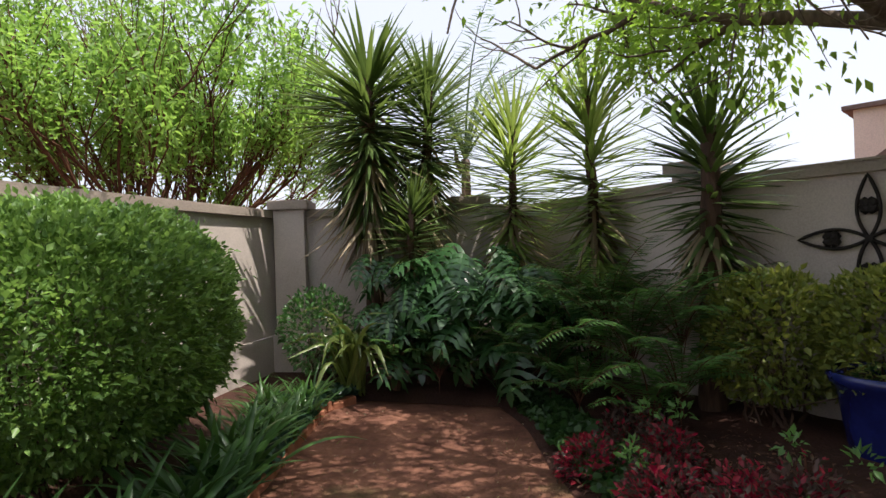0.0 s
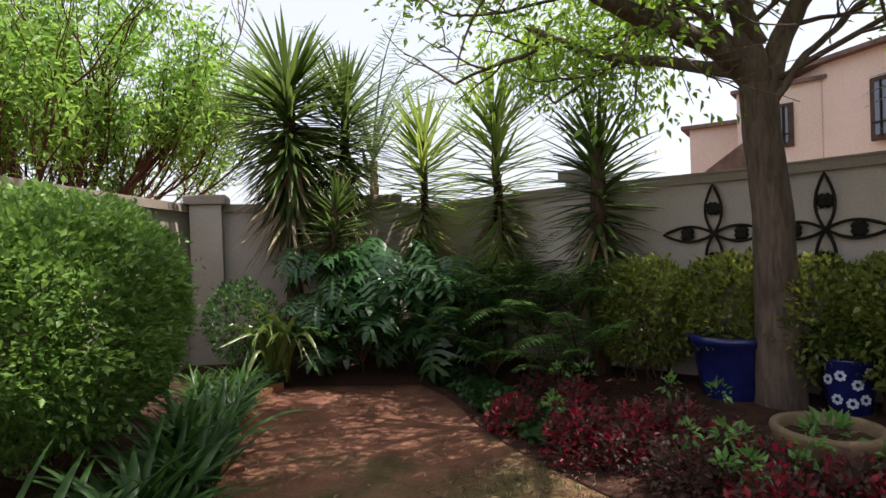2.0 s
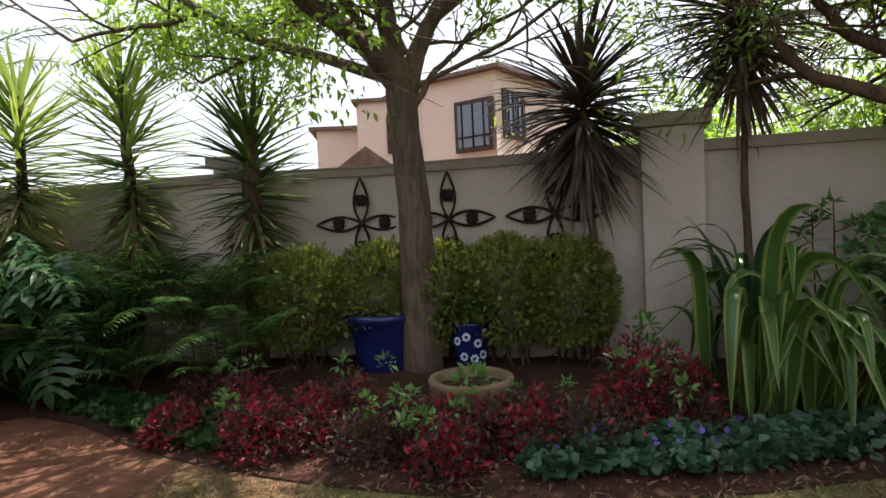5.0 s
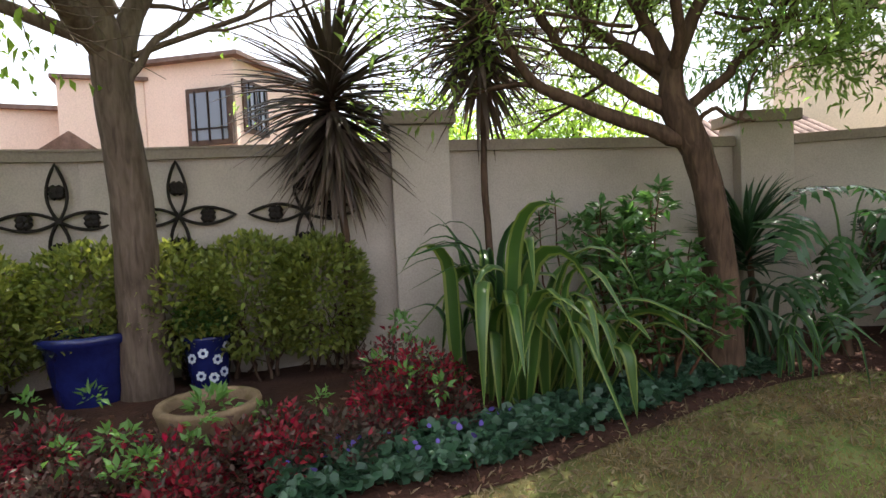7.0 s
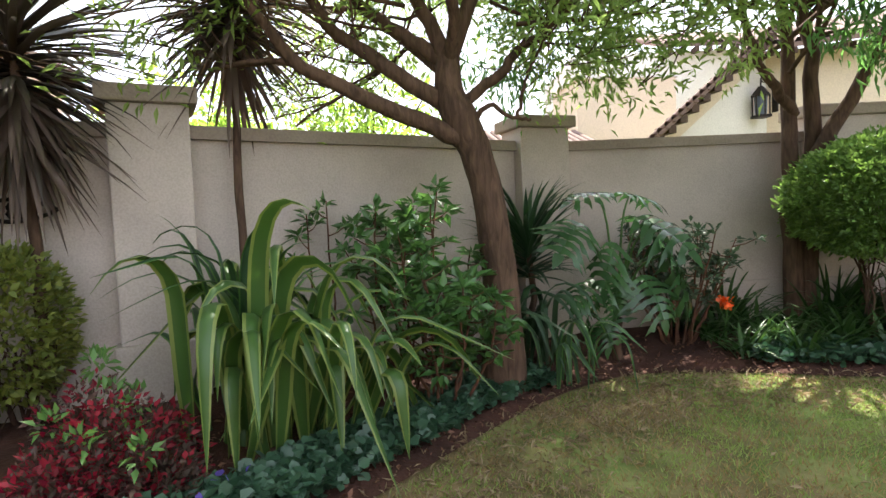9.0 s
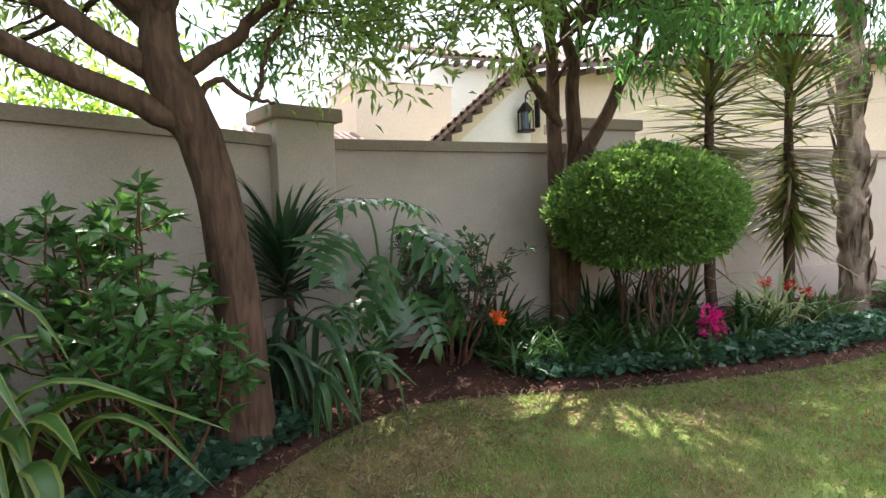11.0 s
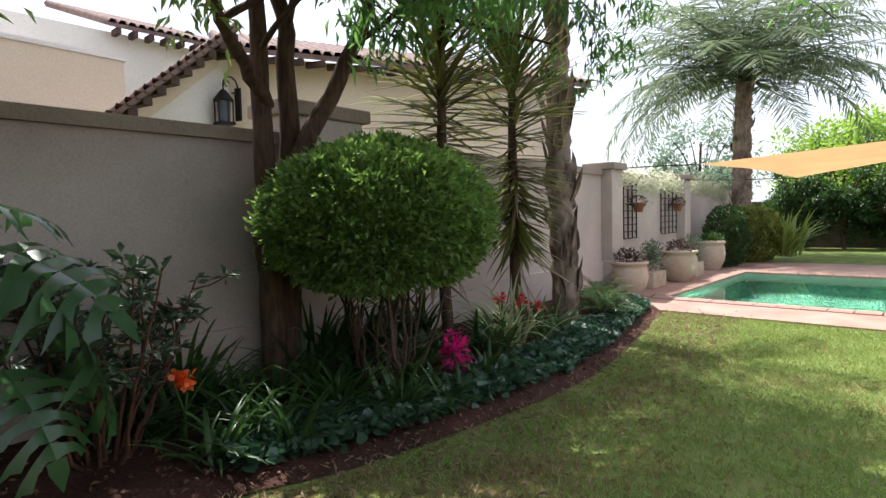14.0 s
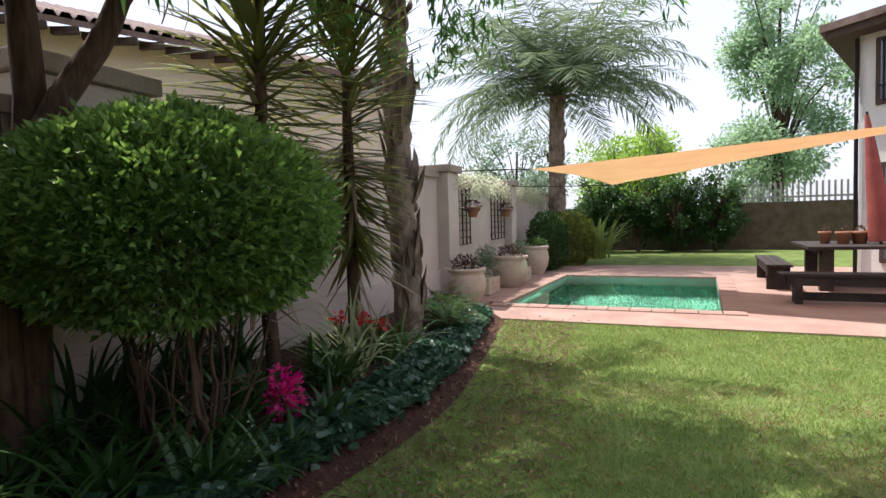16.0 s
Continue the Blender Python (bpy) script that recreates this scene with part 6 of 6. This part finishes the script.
G0, G1 = Vector((12.35, -4.5)), Vector((12.95, -7.2))
gd = (G1 - G0).normalized()
gn = Vector((-gd.y, gd.x))
if gn.x > 0:
    gn = -gn
_pts = []
for u, z in ((0, 0), (2.95, 0), (2.95, 4.89), (0, 2.55)):
    p = G0 + gd * u
    _pts.append((p.x, p.y, z))
_back = [(x + 0.9, y + 0.2, z - (0.5 if z > 1 else 0)) for x, y, z in _pts]
h2fix(obj("gable_wall", _pts + _back, [(0, 3, 2, 1), (0, 4, 7, 3), (3, 7, 6, 2), (4, 5, 6, 7)], WHITE_PLASTER, h2))
# verge band and rafters under the rake
for k in range(13):
    u = -0.35 + 3.1 * k / 12
    p = G0 + gd * u + gn * 0.2
    z = 2.55 + u * 0.793 + 0.1
    h2fix(part("rafter_end", box_bm((0.5, 0.17, 0.16), pose(p.x, p.y, z, 0, 0, math.degrees(math.atan2(gn.y, gn.x))), 0.01), DARK_TIMBER, h2))
_a = (G0 + gd * -0.5)
_b = (G0 + gd * 2.8)
_za, _zb = 2.55 - 0.5 * 0.793 + 0.2, 2.55 + 2.8 * 0.793 + 0.2
_o = gn * 0.5
_rv = [(_a.x + _o.x, _a.y + _o.y, _za), (_b.x + _o.x, _b.y + _o.y, _zb), (_b.x - _o.x * 1.3, _b.y - _o.y * 1.3, _zb - 0.42), (_a.x - _o.x * 1.3, _a.y - _o.y * 1.3, _za - 0.42)]
_rv += [(x, y, z + 0.09) for x, y, z in _rv]
h2fix(obj("roof", _rv, [(0, 1, 2, 3), (4, 7, 6, 5), (0, 4, 5, 1), (1, 5, 6, 2), (2, 6, 7, 3), (3, 7, 4, 0)], TILE, h2, "raking clay-tiled roof"))
_rows = []
for k in range(22):
    u = k / 21
    p = np.array(_rv[4]) * (1 - u) + np.array(_rv[5]) * u
    q = np.array(_rv[7]) * (1 - u) + np.array(_rv[6]) * u
    _rows.append(tube([p, (p + q) / 2, q], 0.085, 6))
h2fix(np_mesh("tile_cover", *merge(_rows), TILE, h2, "rounded clay tiles", smooth=True))
# lower wing to the right with a level eave
h2fix(slab("wing_wall", [(12.99, -7.37), (9.6, -14.2), (11.5, -15.2), (15.0, -8.0)], 0, 4.62, CREAM, h2))
_e = [(12.55, -7.0, 4.55), (9.05, -14.5, 4.4), (11.9, -15.8, 5.5), (15.5, -8.3, 5.7)]
_e += [(x, y, z + 0.1) for x, y, z in _e]
h2fix(obj("wing_roof", _e, [(0, 1, 2, 3), (4, 7, 6, 5), (0, 4, 5, 1), (1, 5, 6, 2), (2, 6, 7, 3), (3, 7, 4, 0)], TILE, h2, "clay-tiled roof of the wing"))
_rows = []
for k in range(40):
    u = (k + 0.5) / 40
    p = np.array(_e[4]) * (1 - u) + np.array(_e[5]) * u
    q = np.array(_e[7]) * (1 - u) + np.array(_e[6]) * u
    _rows.append(tube([p, (p + q) / 2, q], 0.1, 6))
h2fix(np_mesh("tile_cover", *merge(_rows), TILE, h2, "rounded clay tiles", smooth=True))
for k in range(20):
    u = (k + 0.5) / 20
    p = np.array(_e[0]) * (1 - u) + np.array(_e[1]) * u
    h2fix(part("rafter_end", box_bm((0.4, 0.09, 0.12), pose(p[0] + 0.15, p[1] + 0.05, p[2] - 0.06, 0, 0, 25), 0.008), DARK_TIMBER, h2))
h2fix(slab("back_block", [(17.0, -4.2), (17.2, -9.6), (21, -9.2), (21, -4.0)], 0, 5.85, WHITE_PLASTER, h2, "taller pale block with a tiled roof"))
h2fix(slab("parapet_block", [(14.5, -3.7), (14.75, -6.15), (16.8, -5.9), (16.6, -3.5)], 0, 4.62, CREAM, h2, "flat-topped sunlit block behind the gable"))
h2fix(slab("parapet_cap", [(14.46, -3.66), (14.72, -6.2), (16.84, -5.94), (16.64, -3.46)], 4.62, 4.7, WHITE_PLASTER, h2))
_br = [(16.65, -6.6, 5.85), (16.8, -9.9, 5.88), (20.5, -9.7, 7.2), (20.5, -6.4, 7.2)]
_br += [(x, y, z + 0.09) for x, y, z in _br]
h2fix(obj("back_roof", _br, [(3, 2, 1, 0), (4, 5, 6, 7), (0, 1, 5, 4), (1, 2, 6, 5), (2, 3, 7, 6), (3, 0, 4, 7)], TILE, h2, "clay-tiled roof of the taller block"))
h2fix(np_mesh("tile_cover", *merge([tube([np.array(_br[4]) * (1 - u) + np.array(_br[5]) * u, np.array(_br[7]) * (1 - u) + np.array(_br[6]) * u], 0.1, 6) for u in np.linspace(0.02, 0.98, 16)]), TILE, h2, "rounded clay tiles", smooth=True))
for k in range(9):
    h2fix(part("rafter_end", box_bm((0.35, 0.1, 0.14), pose(16.85, -6.8 - 0.36 * k, 5.8, 0, 0, 0), 0.008), DARK_TIMBER, h2))
_lr = [(11.6, -1.6, 2.55), (12.2, -4.0, 2.55), (14.4, -3.6, 3.35), (13.8, -1.2, 3.35)]
_lr += [(x, y, z - 0.1) for x, y, z in _lr]
h2fix(obj("low_roof", _lr, [(0, 1, 2, 3), (7, 6, 5, 4), (0, 4, 5, 1), (1, 5, 6, 2), (2, 6, 7, 3), (3, 7, 4, 0)], TILE, h2, "low tiled roof"))
h2fix(np_mesh("tile_cover", *merge([tube([np.array(_lr[0]) * (1 - u) + np.array(_lr[1]) * u, np.array(_lr[3]) * (1 - u) + np.array(_lr[2]) * u], 0.07, 6) for u in np.linspace(0.02, 0.98, 14)]), TILE, h2, "rounded clay tiles", smooth=True))

_vb = [(G0 + gd * u + gn * 0.03, 2.55 + u * 0.793 + w) for u, w in ((-0.1, 0.0), (2.7, 0.0), (2.7, -0.34), (-0.1, -0.34))]
_vb = [(p.x, p.y, z) for p, z in _vb] + [((p - gn * 0.06).x, (p - gn * 0.06).y, z) for p, z in _vb]
h2fix(obj("verge_band", _vb, [(0, 1, 2, 3), (7, 6, 5, 4), (0, 4, 5, 1), (1, 5, 6, 2), (2, 6, 7, 3), (3, 7, 4, 0)], CREAM, h2, "cream plaster band under the rake"))
lm = G0 + gd * 2.6 + gn * 0.25
lantern = thing("wall_lantern", (lm.x, lm.y, 3.25), "black iron carriage lantern on a scrolled bracket", "lantern")
part("cage", box_bm((0.3, 0.3, 0.06), pose(0, 0, 0.0), 0.01), IRON, lantern)
_bm = bmesh.new()
bmesh.ops.create_cone(_bm, cap_ends=True, segments=6, radius1=0.21, radius2=0.05, depth=0.2, matrix=pose(0, 0, 0.52))
part("roof", _bm, IRON, lantern)
for k in range(6):
    _q = math.pi / 3 * k
    part("post", box_bm((0.022, 0.022, 0.4), pose(0.16 * math.cos(_q), 0.16 * math.sin(_q), 0.22)), IRON, lantern)
_bm = bmesh.new()
bmesh.ops.create_cone(_bm, cap_ends=True, segments=6, radius1=0.12, radius2=0.145, depth=0.38, matrix=pose(0, 0, 0.22))
part("glass", _bm, WINDOW_GLASS, lantern)
_la = math.degrees(math.atan2(gd.y, gd.x))
_sp = [(0.17 - 0.17 * math.cos(a), 0, 0.72 + 0.17 * math.sin(a)) for a in np.linspace(0, 3.9, 16)] + [(0.08 + 0.06 * math.cos(a), 0, 0.76 + 0.06 * math.sin(a)) for a in np.linspace(0, 5.0, 12)]
_rm = pose(0, 0, 0, 0, 0, _la)
np_mesh("scroll", *tube(np.array([tuple(_rm @ Vector(p)) for p in [(0, 0, 0.58), (0, 0, 0.66)] + _sp[:16]]), 0.017, 5), IRON, lantern, "scrolled bracket")
np_mesh("scroll_curl", *tube(np.array([tuple(_rm @ Vector(p)) for p in _sp[16:]]), 0.012, 5), IRON, lantern)
part("back_plate", box_bm((0.05, 0.14, 0.62), _rm @ pose(0.34, 0, 0.4), 0.01), IRON, lantern)
part("arm", box_bm((0.14, 0.025, 0.025), _rm @ pose(0.27, 0, 0.6)), IRON, lantern)

# white house at the terrace
h3 = thing("white_house", (-2.0, -19.0, 0), "white plastered house with dark eaves by the terrace", "house")
fix(slab("wall", [(-7.0, -22.0), (-1.6, -22.0), (0.12, -17.0), (-2.4, -14.8), (-7.0, -14.8)], 0, 4.95, WHITE_PLASTER, h3), h3.location)
fix(slab("roof", [(-7.5, -22.8), (-1.2, -22.8), (0.75, -16.9), (-2.2, -14.1), (-7.5, -14.1)], 4.95, 5.1, DARK_TIMBER, h3, "dark overhanging eave"), h3.location)
fix(slab("roof_cover", [(-7.6, -22.9), (-1.1, -22.9), (0.85, -16.9), (-2.15, -14.0), (-7.6, -14.0)], 5.1, 5.25, TILE, h3), h3.location)
_ha = math.degrees(math.atan2(2.2, -2.52)) + 180
_hm = pose(0.12, -17.0, 0, 0, 0, _ha)
fix(part("string_course", box_bm((3.3, 0.1, 0.15), _hm @ pose(-1.66, 0.04, 3.1)), WHITE_PLASTER, h3), h3.location)
fix(window(h3, _hm @ pose(-0.95, 0.0, 4.15), 1.1, 1.2, 6), h3.location)
fix(window(h3, _hm @ pose(-1.1, 0.0, 1.3), 1.2, 1.9, 2), h3.location)
fix(np_mesh("drainpipe", *tube([(0.18, -16.95, 0.0), (0.18, -16.95, 2.4), (0.18, -16.95, 4.9)], 0.04, 8), IRON, h3), h3.location)

# ---------- terrace furniture, sail ----------
table = thing("terrace_table", (0.4, -14.6, 0.025), "heavy dark-stained square timber table on the terrace", "table")
for k in range(9):
    part("board", box_bm((2.2, 0.22, 0.05), pose(0, -0.92 + 0.23 * k, 0.735), 0.006), DARK_WOOD, table)
for sx in (-1, 1):
    part("rail", box_bm((0.06, 1.9, 0.1), pose(sx * 0.85, 0, 0.655)), DARK_WOOD, table)
    for sy in (-1, 1):
        part("leg", box_bm((0.2, 0.2, 0.69), pose(sx * 0.8, sy * 0.75, 0.345), 0.012), DARK_WOOD, table)


def bench(m):
    t = new("terrace_bench")
    t.matrix_world = m
    tagged(t, "long dark-stained timber bench beside the table", "bench", "benches round the table")
    for k in range(3):
        part("board", box_bm((2.5, 0.125, 0.045), pose(0, -0.135 + 0.135 * k, 0.425), 0.005), DARK_WOOD, t)
    for sx in (-1, 1):
        part("leg_frame", box_bm((0.1, 0.36, 0.4), pose(sx * 1.0, 0, 0.2), 0.008), DARK_WOOD, t)
    for sy in (-1, 1):
        part("apron", box_bm((2.3, 0.035, 0.13), pose(0, sy * 0.15, 0.335), 0.004), DARK_WOOD, t)
    part("stretcher", box_bm((2.0, 0.06, 0.12), pose(0, 0, 0.1)), DARK_WOOD, t)
    return t


bench(pose(0.82, -12.25, 0.025))
bench(pose(1.9, -14.9, 0.025, 0, 0, 90))
for _x, _y, _s in ((1.1, -14.6, 0.1), (0.86, -14.4, 0.12), (0.6, -14.5, 0.14)):
    _t = thing("table_pot", (_x, _y, 0.785), "small terracotta pot standing on the table", "plant pot", "pots on the table")
    vessel([(_s * 0.7, 0), (_s * 0.95, 0.17), (_s * 1.05, 0.18), (_s * 1.05, 0.22), (_s * 0.9, 0.22), (_s * 0.85, 0.15)], TERRACOTTA, "body", _t, 18)
    _d = unit(RNG.normal(0, 1, (50, 3)) + np.array([0, 0, 0.6]))
    stuff(np_mesh("plant", *scatter(np.array([0, 0, 0.22]) + _d * 0.06, _d, 0.05, 0.5), DUSKY_LEAF, _t))
umb = thing("closed_umbrella", (0.33, -14.35, 0.785), "closed dark red sunshade leaning at the table", "umbrella")
_pl = np.array([(0, 0, 0.0), (0.08, 0, 0.9), (0.22, 0, 2.25)])
np_mesh("pole", *tube(_pl, 0.022, 8), DARK_WOOD, umb)
_cv, _cf = tube(curve_pts([(0.005, 0, 0.05), (0.05, 0, 0.6), (0.13, 0, 1.4), (0.22, 0, 2.2)], 14), np.array([0.17, 0.18, 0.17, 0.17, 0.16, 0.15, 0.14, 0.13, 0.115, 0.1, 0.085, 0.07, 0.05, 0.03]), 14)
np_mesh("folded_canopy", _cv, _cf, UMBRELLA, umb, "folded dark red cloth")

sail_c = [np.array(p, float) for p in ((5.77, -11.95, 2.21), (0.25, -10.3, 2.36), (-0.4, -12.3, 2.6), (4.74, -14.2, 1.99))]
_N = 16
_sv = []
for _j in range(_N + 1):
    for _i in range(_N + 1):
        u, v = _i / _N, _j / _N
        p = sail_c[0] * (1 - u) * (1 - v) + sail_c[1] * u * (1 - v) + sail_c[2] * u * v + sail_c[3] * (1 - u) * v
        c = (sail_c[0] + sail_c[1] + sail_c[2] + sail_c[3]) / 4
        pull = 0.06 * (math.sin(math.pi * u) * (abs(v - 0.5) * 2) ** 2 + math.sin(math.pi * v) * (abs(u - 0.5) * 2) ** 2)
        p = p + (c - p) * pull + np.array([0, 0, -0.06 * math.sin(math.pi * u) * math.sin(math.pi * v)]) + np.array([0, 0, 0.012 * noise.noise((u * 7, v * 7, 1))])
        _sv.append(p)
_sf = [(j * (_N + 1) + i, j * (_N + 1) + i + 1, (j + 1) * (_N + 1) + i + 1, (j + 1) * (_N + 1) + i) for j in range(_N) for i in range(_N)]
sail = thing("shade_sail", (2.6, -12.2, 2.2), "ochre cloth shade sail stretched over the terrace", "shade sail")
_so = fix(np_mesh("cloth", _sv, _sf, SAIL, sail, smooth=True), sail.location)
fix(np_mesh("rope", *tube([(5.77, -11.95, 2.21), (6.4, -11.5, 2.2), (7.0, -11.15, 2.18)], 0.01, 5), IRON, sail), sail.location)
fix(np_mesh("rope", *tube([(4.74, -14.2, 1.99), (6.0, -14.9, 2.05), (7.35, -15.5, 2.15)], 0.01, 5), IRON, sail), sail.location)
fix(np_mesh("rope", *tube([(0.25, -10.3, 2.36), (-0.5, -10.0, 2.6), (-1.5, -9.6, 2.7)], 0.01, 5), IRON, sail), sail.location)
fix(np_mesh("post", *tube([(-1.5, -9.6, 0.0), (-1.5, -9.6, 1.4), (-1.5, -9.6, 2.8)], 0.05, 10), DARK_WOOD, sail), sail.location)
fix(np_mesh("rope", *tube([(-0.4, -12.3, 2.6), (-0.9, -14.4, 2.8), (-1.4, -15.75, 2.95)], 0.01, 5), IRON, sail), sail.location)

# ---------- end of the garden ----------
fence = part("back_fence", prism(strip_poly([(2.4, -26.3), (-9.0, -25.5)], 0.12, 0.0), -0.2, 1.72), FENCE_WOOD, None)
tagged(fence, "brown boundary wall topped with pale pickets", "fence", kind="structure")
for k in range(40):
    u = k / 39
    part("picket", box_bm((0.07, 0.025, 0.72), pose(2.35 - 7.0 * u, -26.33 + 0.49 * u, 2.06), 0.006), PICKET, fence)
part("picket_rail", prism(strip_poly([(2.4, -26.37), (-4.7, -25.87)], 0.03, 0.0), 1.85, 1.92), PICKET, fence)
end_wall = part("wall_end", prism(strip_poly([(8.4, -25.9), (2.4, -26.3)], 0.2, 0.0), -0.2, 1.7), FENCE_WOOD, None)
tagged(end_wall, "plain brown wall behind the dark shrubs", "wall", kind="structure")

# ---------- small pieces last: edging bricks, pool coping, chips, grass ----------
_bm = box_bm((0.2, 0.095, 0.1), Matrix(), 0.012)
_me = bpy.data.meshes.new("brick")
_bm.to_mesh(_me)
_bm.free()
_me.materials.append(BRICK_EDGE)
_L = line_at(LEFT_EDGE[1:6], 30)
for i in range(29):
    p, q = _L[i], _L[i + 1]
    o = new("brick", _me)
    o.parent = bed_l
    o.matrix_local = pose(p[0] - 0.02, p[1], 0.03 + 0.015 * math.sin(i * 2.7), 4 * math.sin(i * 1.9), 5 * math.sin(i * 3.1), math.degrees(math.atan2(q[1] - p[1], q[0] - p[0])) + 6 * math.sin(i * 5.3))

_bm = box_bm((0.29, 0.29, 0.06), Matrix(), 0.012)
_mc = bpy.data.meshes.new("coping_tile")
_bm.to_mesh(_mc)
_bm.free()
_mc.materials.append(PAVE)


def tile_at(x, y, i):
    o = new("coping_tile", _mc)
    o.parent = terrace
    o.matrix_local = pose(x, y, 0.012 + 0.002 * math.sin(i * 1.7), 0, 0, 0.5 * math.sin(i * 2.3))


_i = 0
for x in np.arange(px0 - 0.15, px1 + 0.3, 0.302):
    for y in (py0 - 0.15, py1 + 0.15):
        tile_at(x, y, _i)
        _i += 1
for y in np.arange(py0 + 0.15, py1, 0.302):
    for x in (px0 - 0.15, px1 + 0.15):
        tile_at(x, y, _i)
        _i += 1

# bark chips and dry leaves on the soil
_n = 5200
_q = along(EDGE[2:], _n, (0.02, 1.5))
_z = np.array([bed_z(*p) + 0.012 for p in _q])
_ch = np_mesh("bark_chips", *scatter(np.column_stack([_q, _z]), np.column_stack([RNG.normal(0, 1, (_n, 2)), RNG.normal(0.0, 0.12, _n)]), 0.038, 0.45, 0.6), CHIP)
tagged(_ch, "scattered bark chips and dry leaves on the soil", "mulch", kind="stuff")
_n = 900
_q = np.column_stack([RNG.uniform(-1.3, 4.8, _n), RNG.uniform(-6.5, 5.5, _n)])
_fl = np_mesh("fallen_leaves", *scatter(np.column_stack([_q, np.full(_n, 0.022)]), np.column_stack([RNG.normal(0, 1, (_n, 2)), RNG.normal(0, 0.1, _n)]), 0.04, 0.4, 0.5), DRY_LEAF)
tagged(_fl, "dry fallen leaves strewn on the lawn", "leaves", kind="stuff")

# dry thatch and crumbs along the edge of the bed
_n = 9500
_q = along(EDGE[3:], _n, (-0.9, 0.06))
_q += RNG.normal(0, 0.12, _q.shape)
_th = np_mesh("thatch", *scatter(np.column_stack([_q, RNG.uniform(0.008, 0.03, _n)]), np.column_stack([RNG.normal(0, 1, (_n, 2)), RNG.normal(0.05, 0.2, _n)]), 0.05, 0.16, 0.6), DRY_LEAF)
tagged(_th, "dry straw and twigs littered along the bed's edge", "thatch", kind="stuff")

# grass blades
_n = 300000
_q = np.column_stack([RNG.uniform(-1.4, 5.6, _n), RNG.uniform(-9.8, 4.6, _n)])
_e = np.asarray(EDGE)[::-1]
_lim = np.interp(_q[:, 1], np.maximum.accumulate(_e[:, 1]), _e[:, 0])
_den = np.array([noise.noise((p[0] * 0.9, p[1] * 0.9, 9)) + 0.5 * noise.noise((p[0] * 3.1, p[1] * 3.1, 4)) for p in _q])
_far = np.clip(0.75 - 0.12 * (_q[:, 1] + 3.0), 0.04, 1.0)
_keep = (_q[:, 0] < _lim - 0.03 - 0.12 * np.abs(_den)) & (RNG.uniform(0, 1, _n) < _far + 0.5 * _den * (_q[:, 1] > -3) + 0.1) & (RNG.uniform(0, 1, _n) < np.clip(1.0 - 0.5 * (_q[:, 1] - 1.2), 0.03, 1))
_q, _den = _q[_keep], _den[_keep]
_n = len(_q)
_d = unit(np.column_stack([RNG.normal(0, 0.7, (_n, 2)), np.full(_n, 1.0)]))
_sd = unit(np.cross(_d, RNG.normal(0, 1, (_n, 3))))
_ln = RNG.uniform(0.02, 0.055, (_n, 1))
_b0 = np.column_stack([_q, np.zeros(_n)])
_gv = np.stack([_b0 - _sd * 0.0036, _b0 + _sd * 0.0036, _b0 + _d * _ln], 1)
_dry = RNG.uniform(0, 1, _n) < np.clip(0.28 + 0.11 * (_q[:, 1] + 4.0) - 1.1 * _den, 0.06, 0.85)
for _m, _mat, _lb in ((~_dry, GRASS, "short green lawn grass"), (_dry, STRAW, "dry straw-coloured lawn grass in patches")):
    _g = _gv[_m].reshape(-1, 3)
    tagged(np_mesh("grass", _g, np.arange(len(_g)).reshape(-1, 3), _mat), _lb, "grass", kind="stuff")
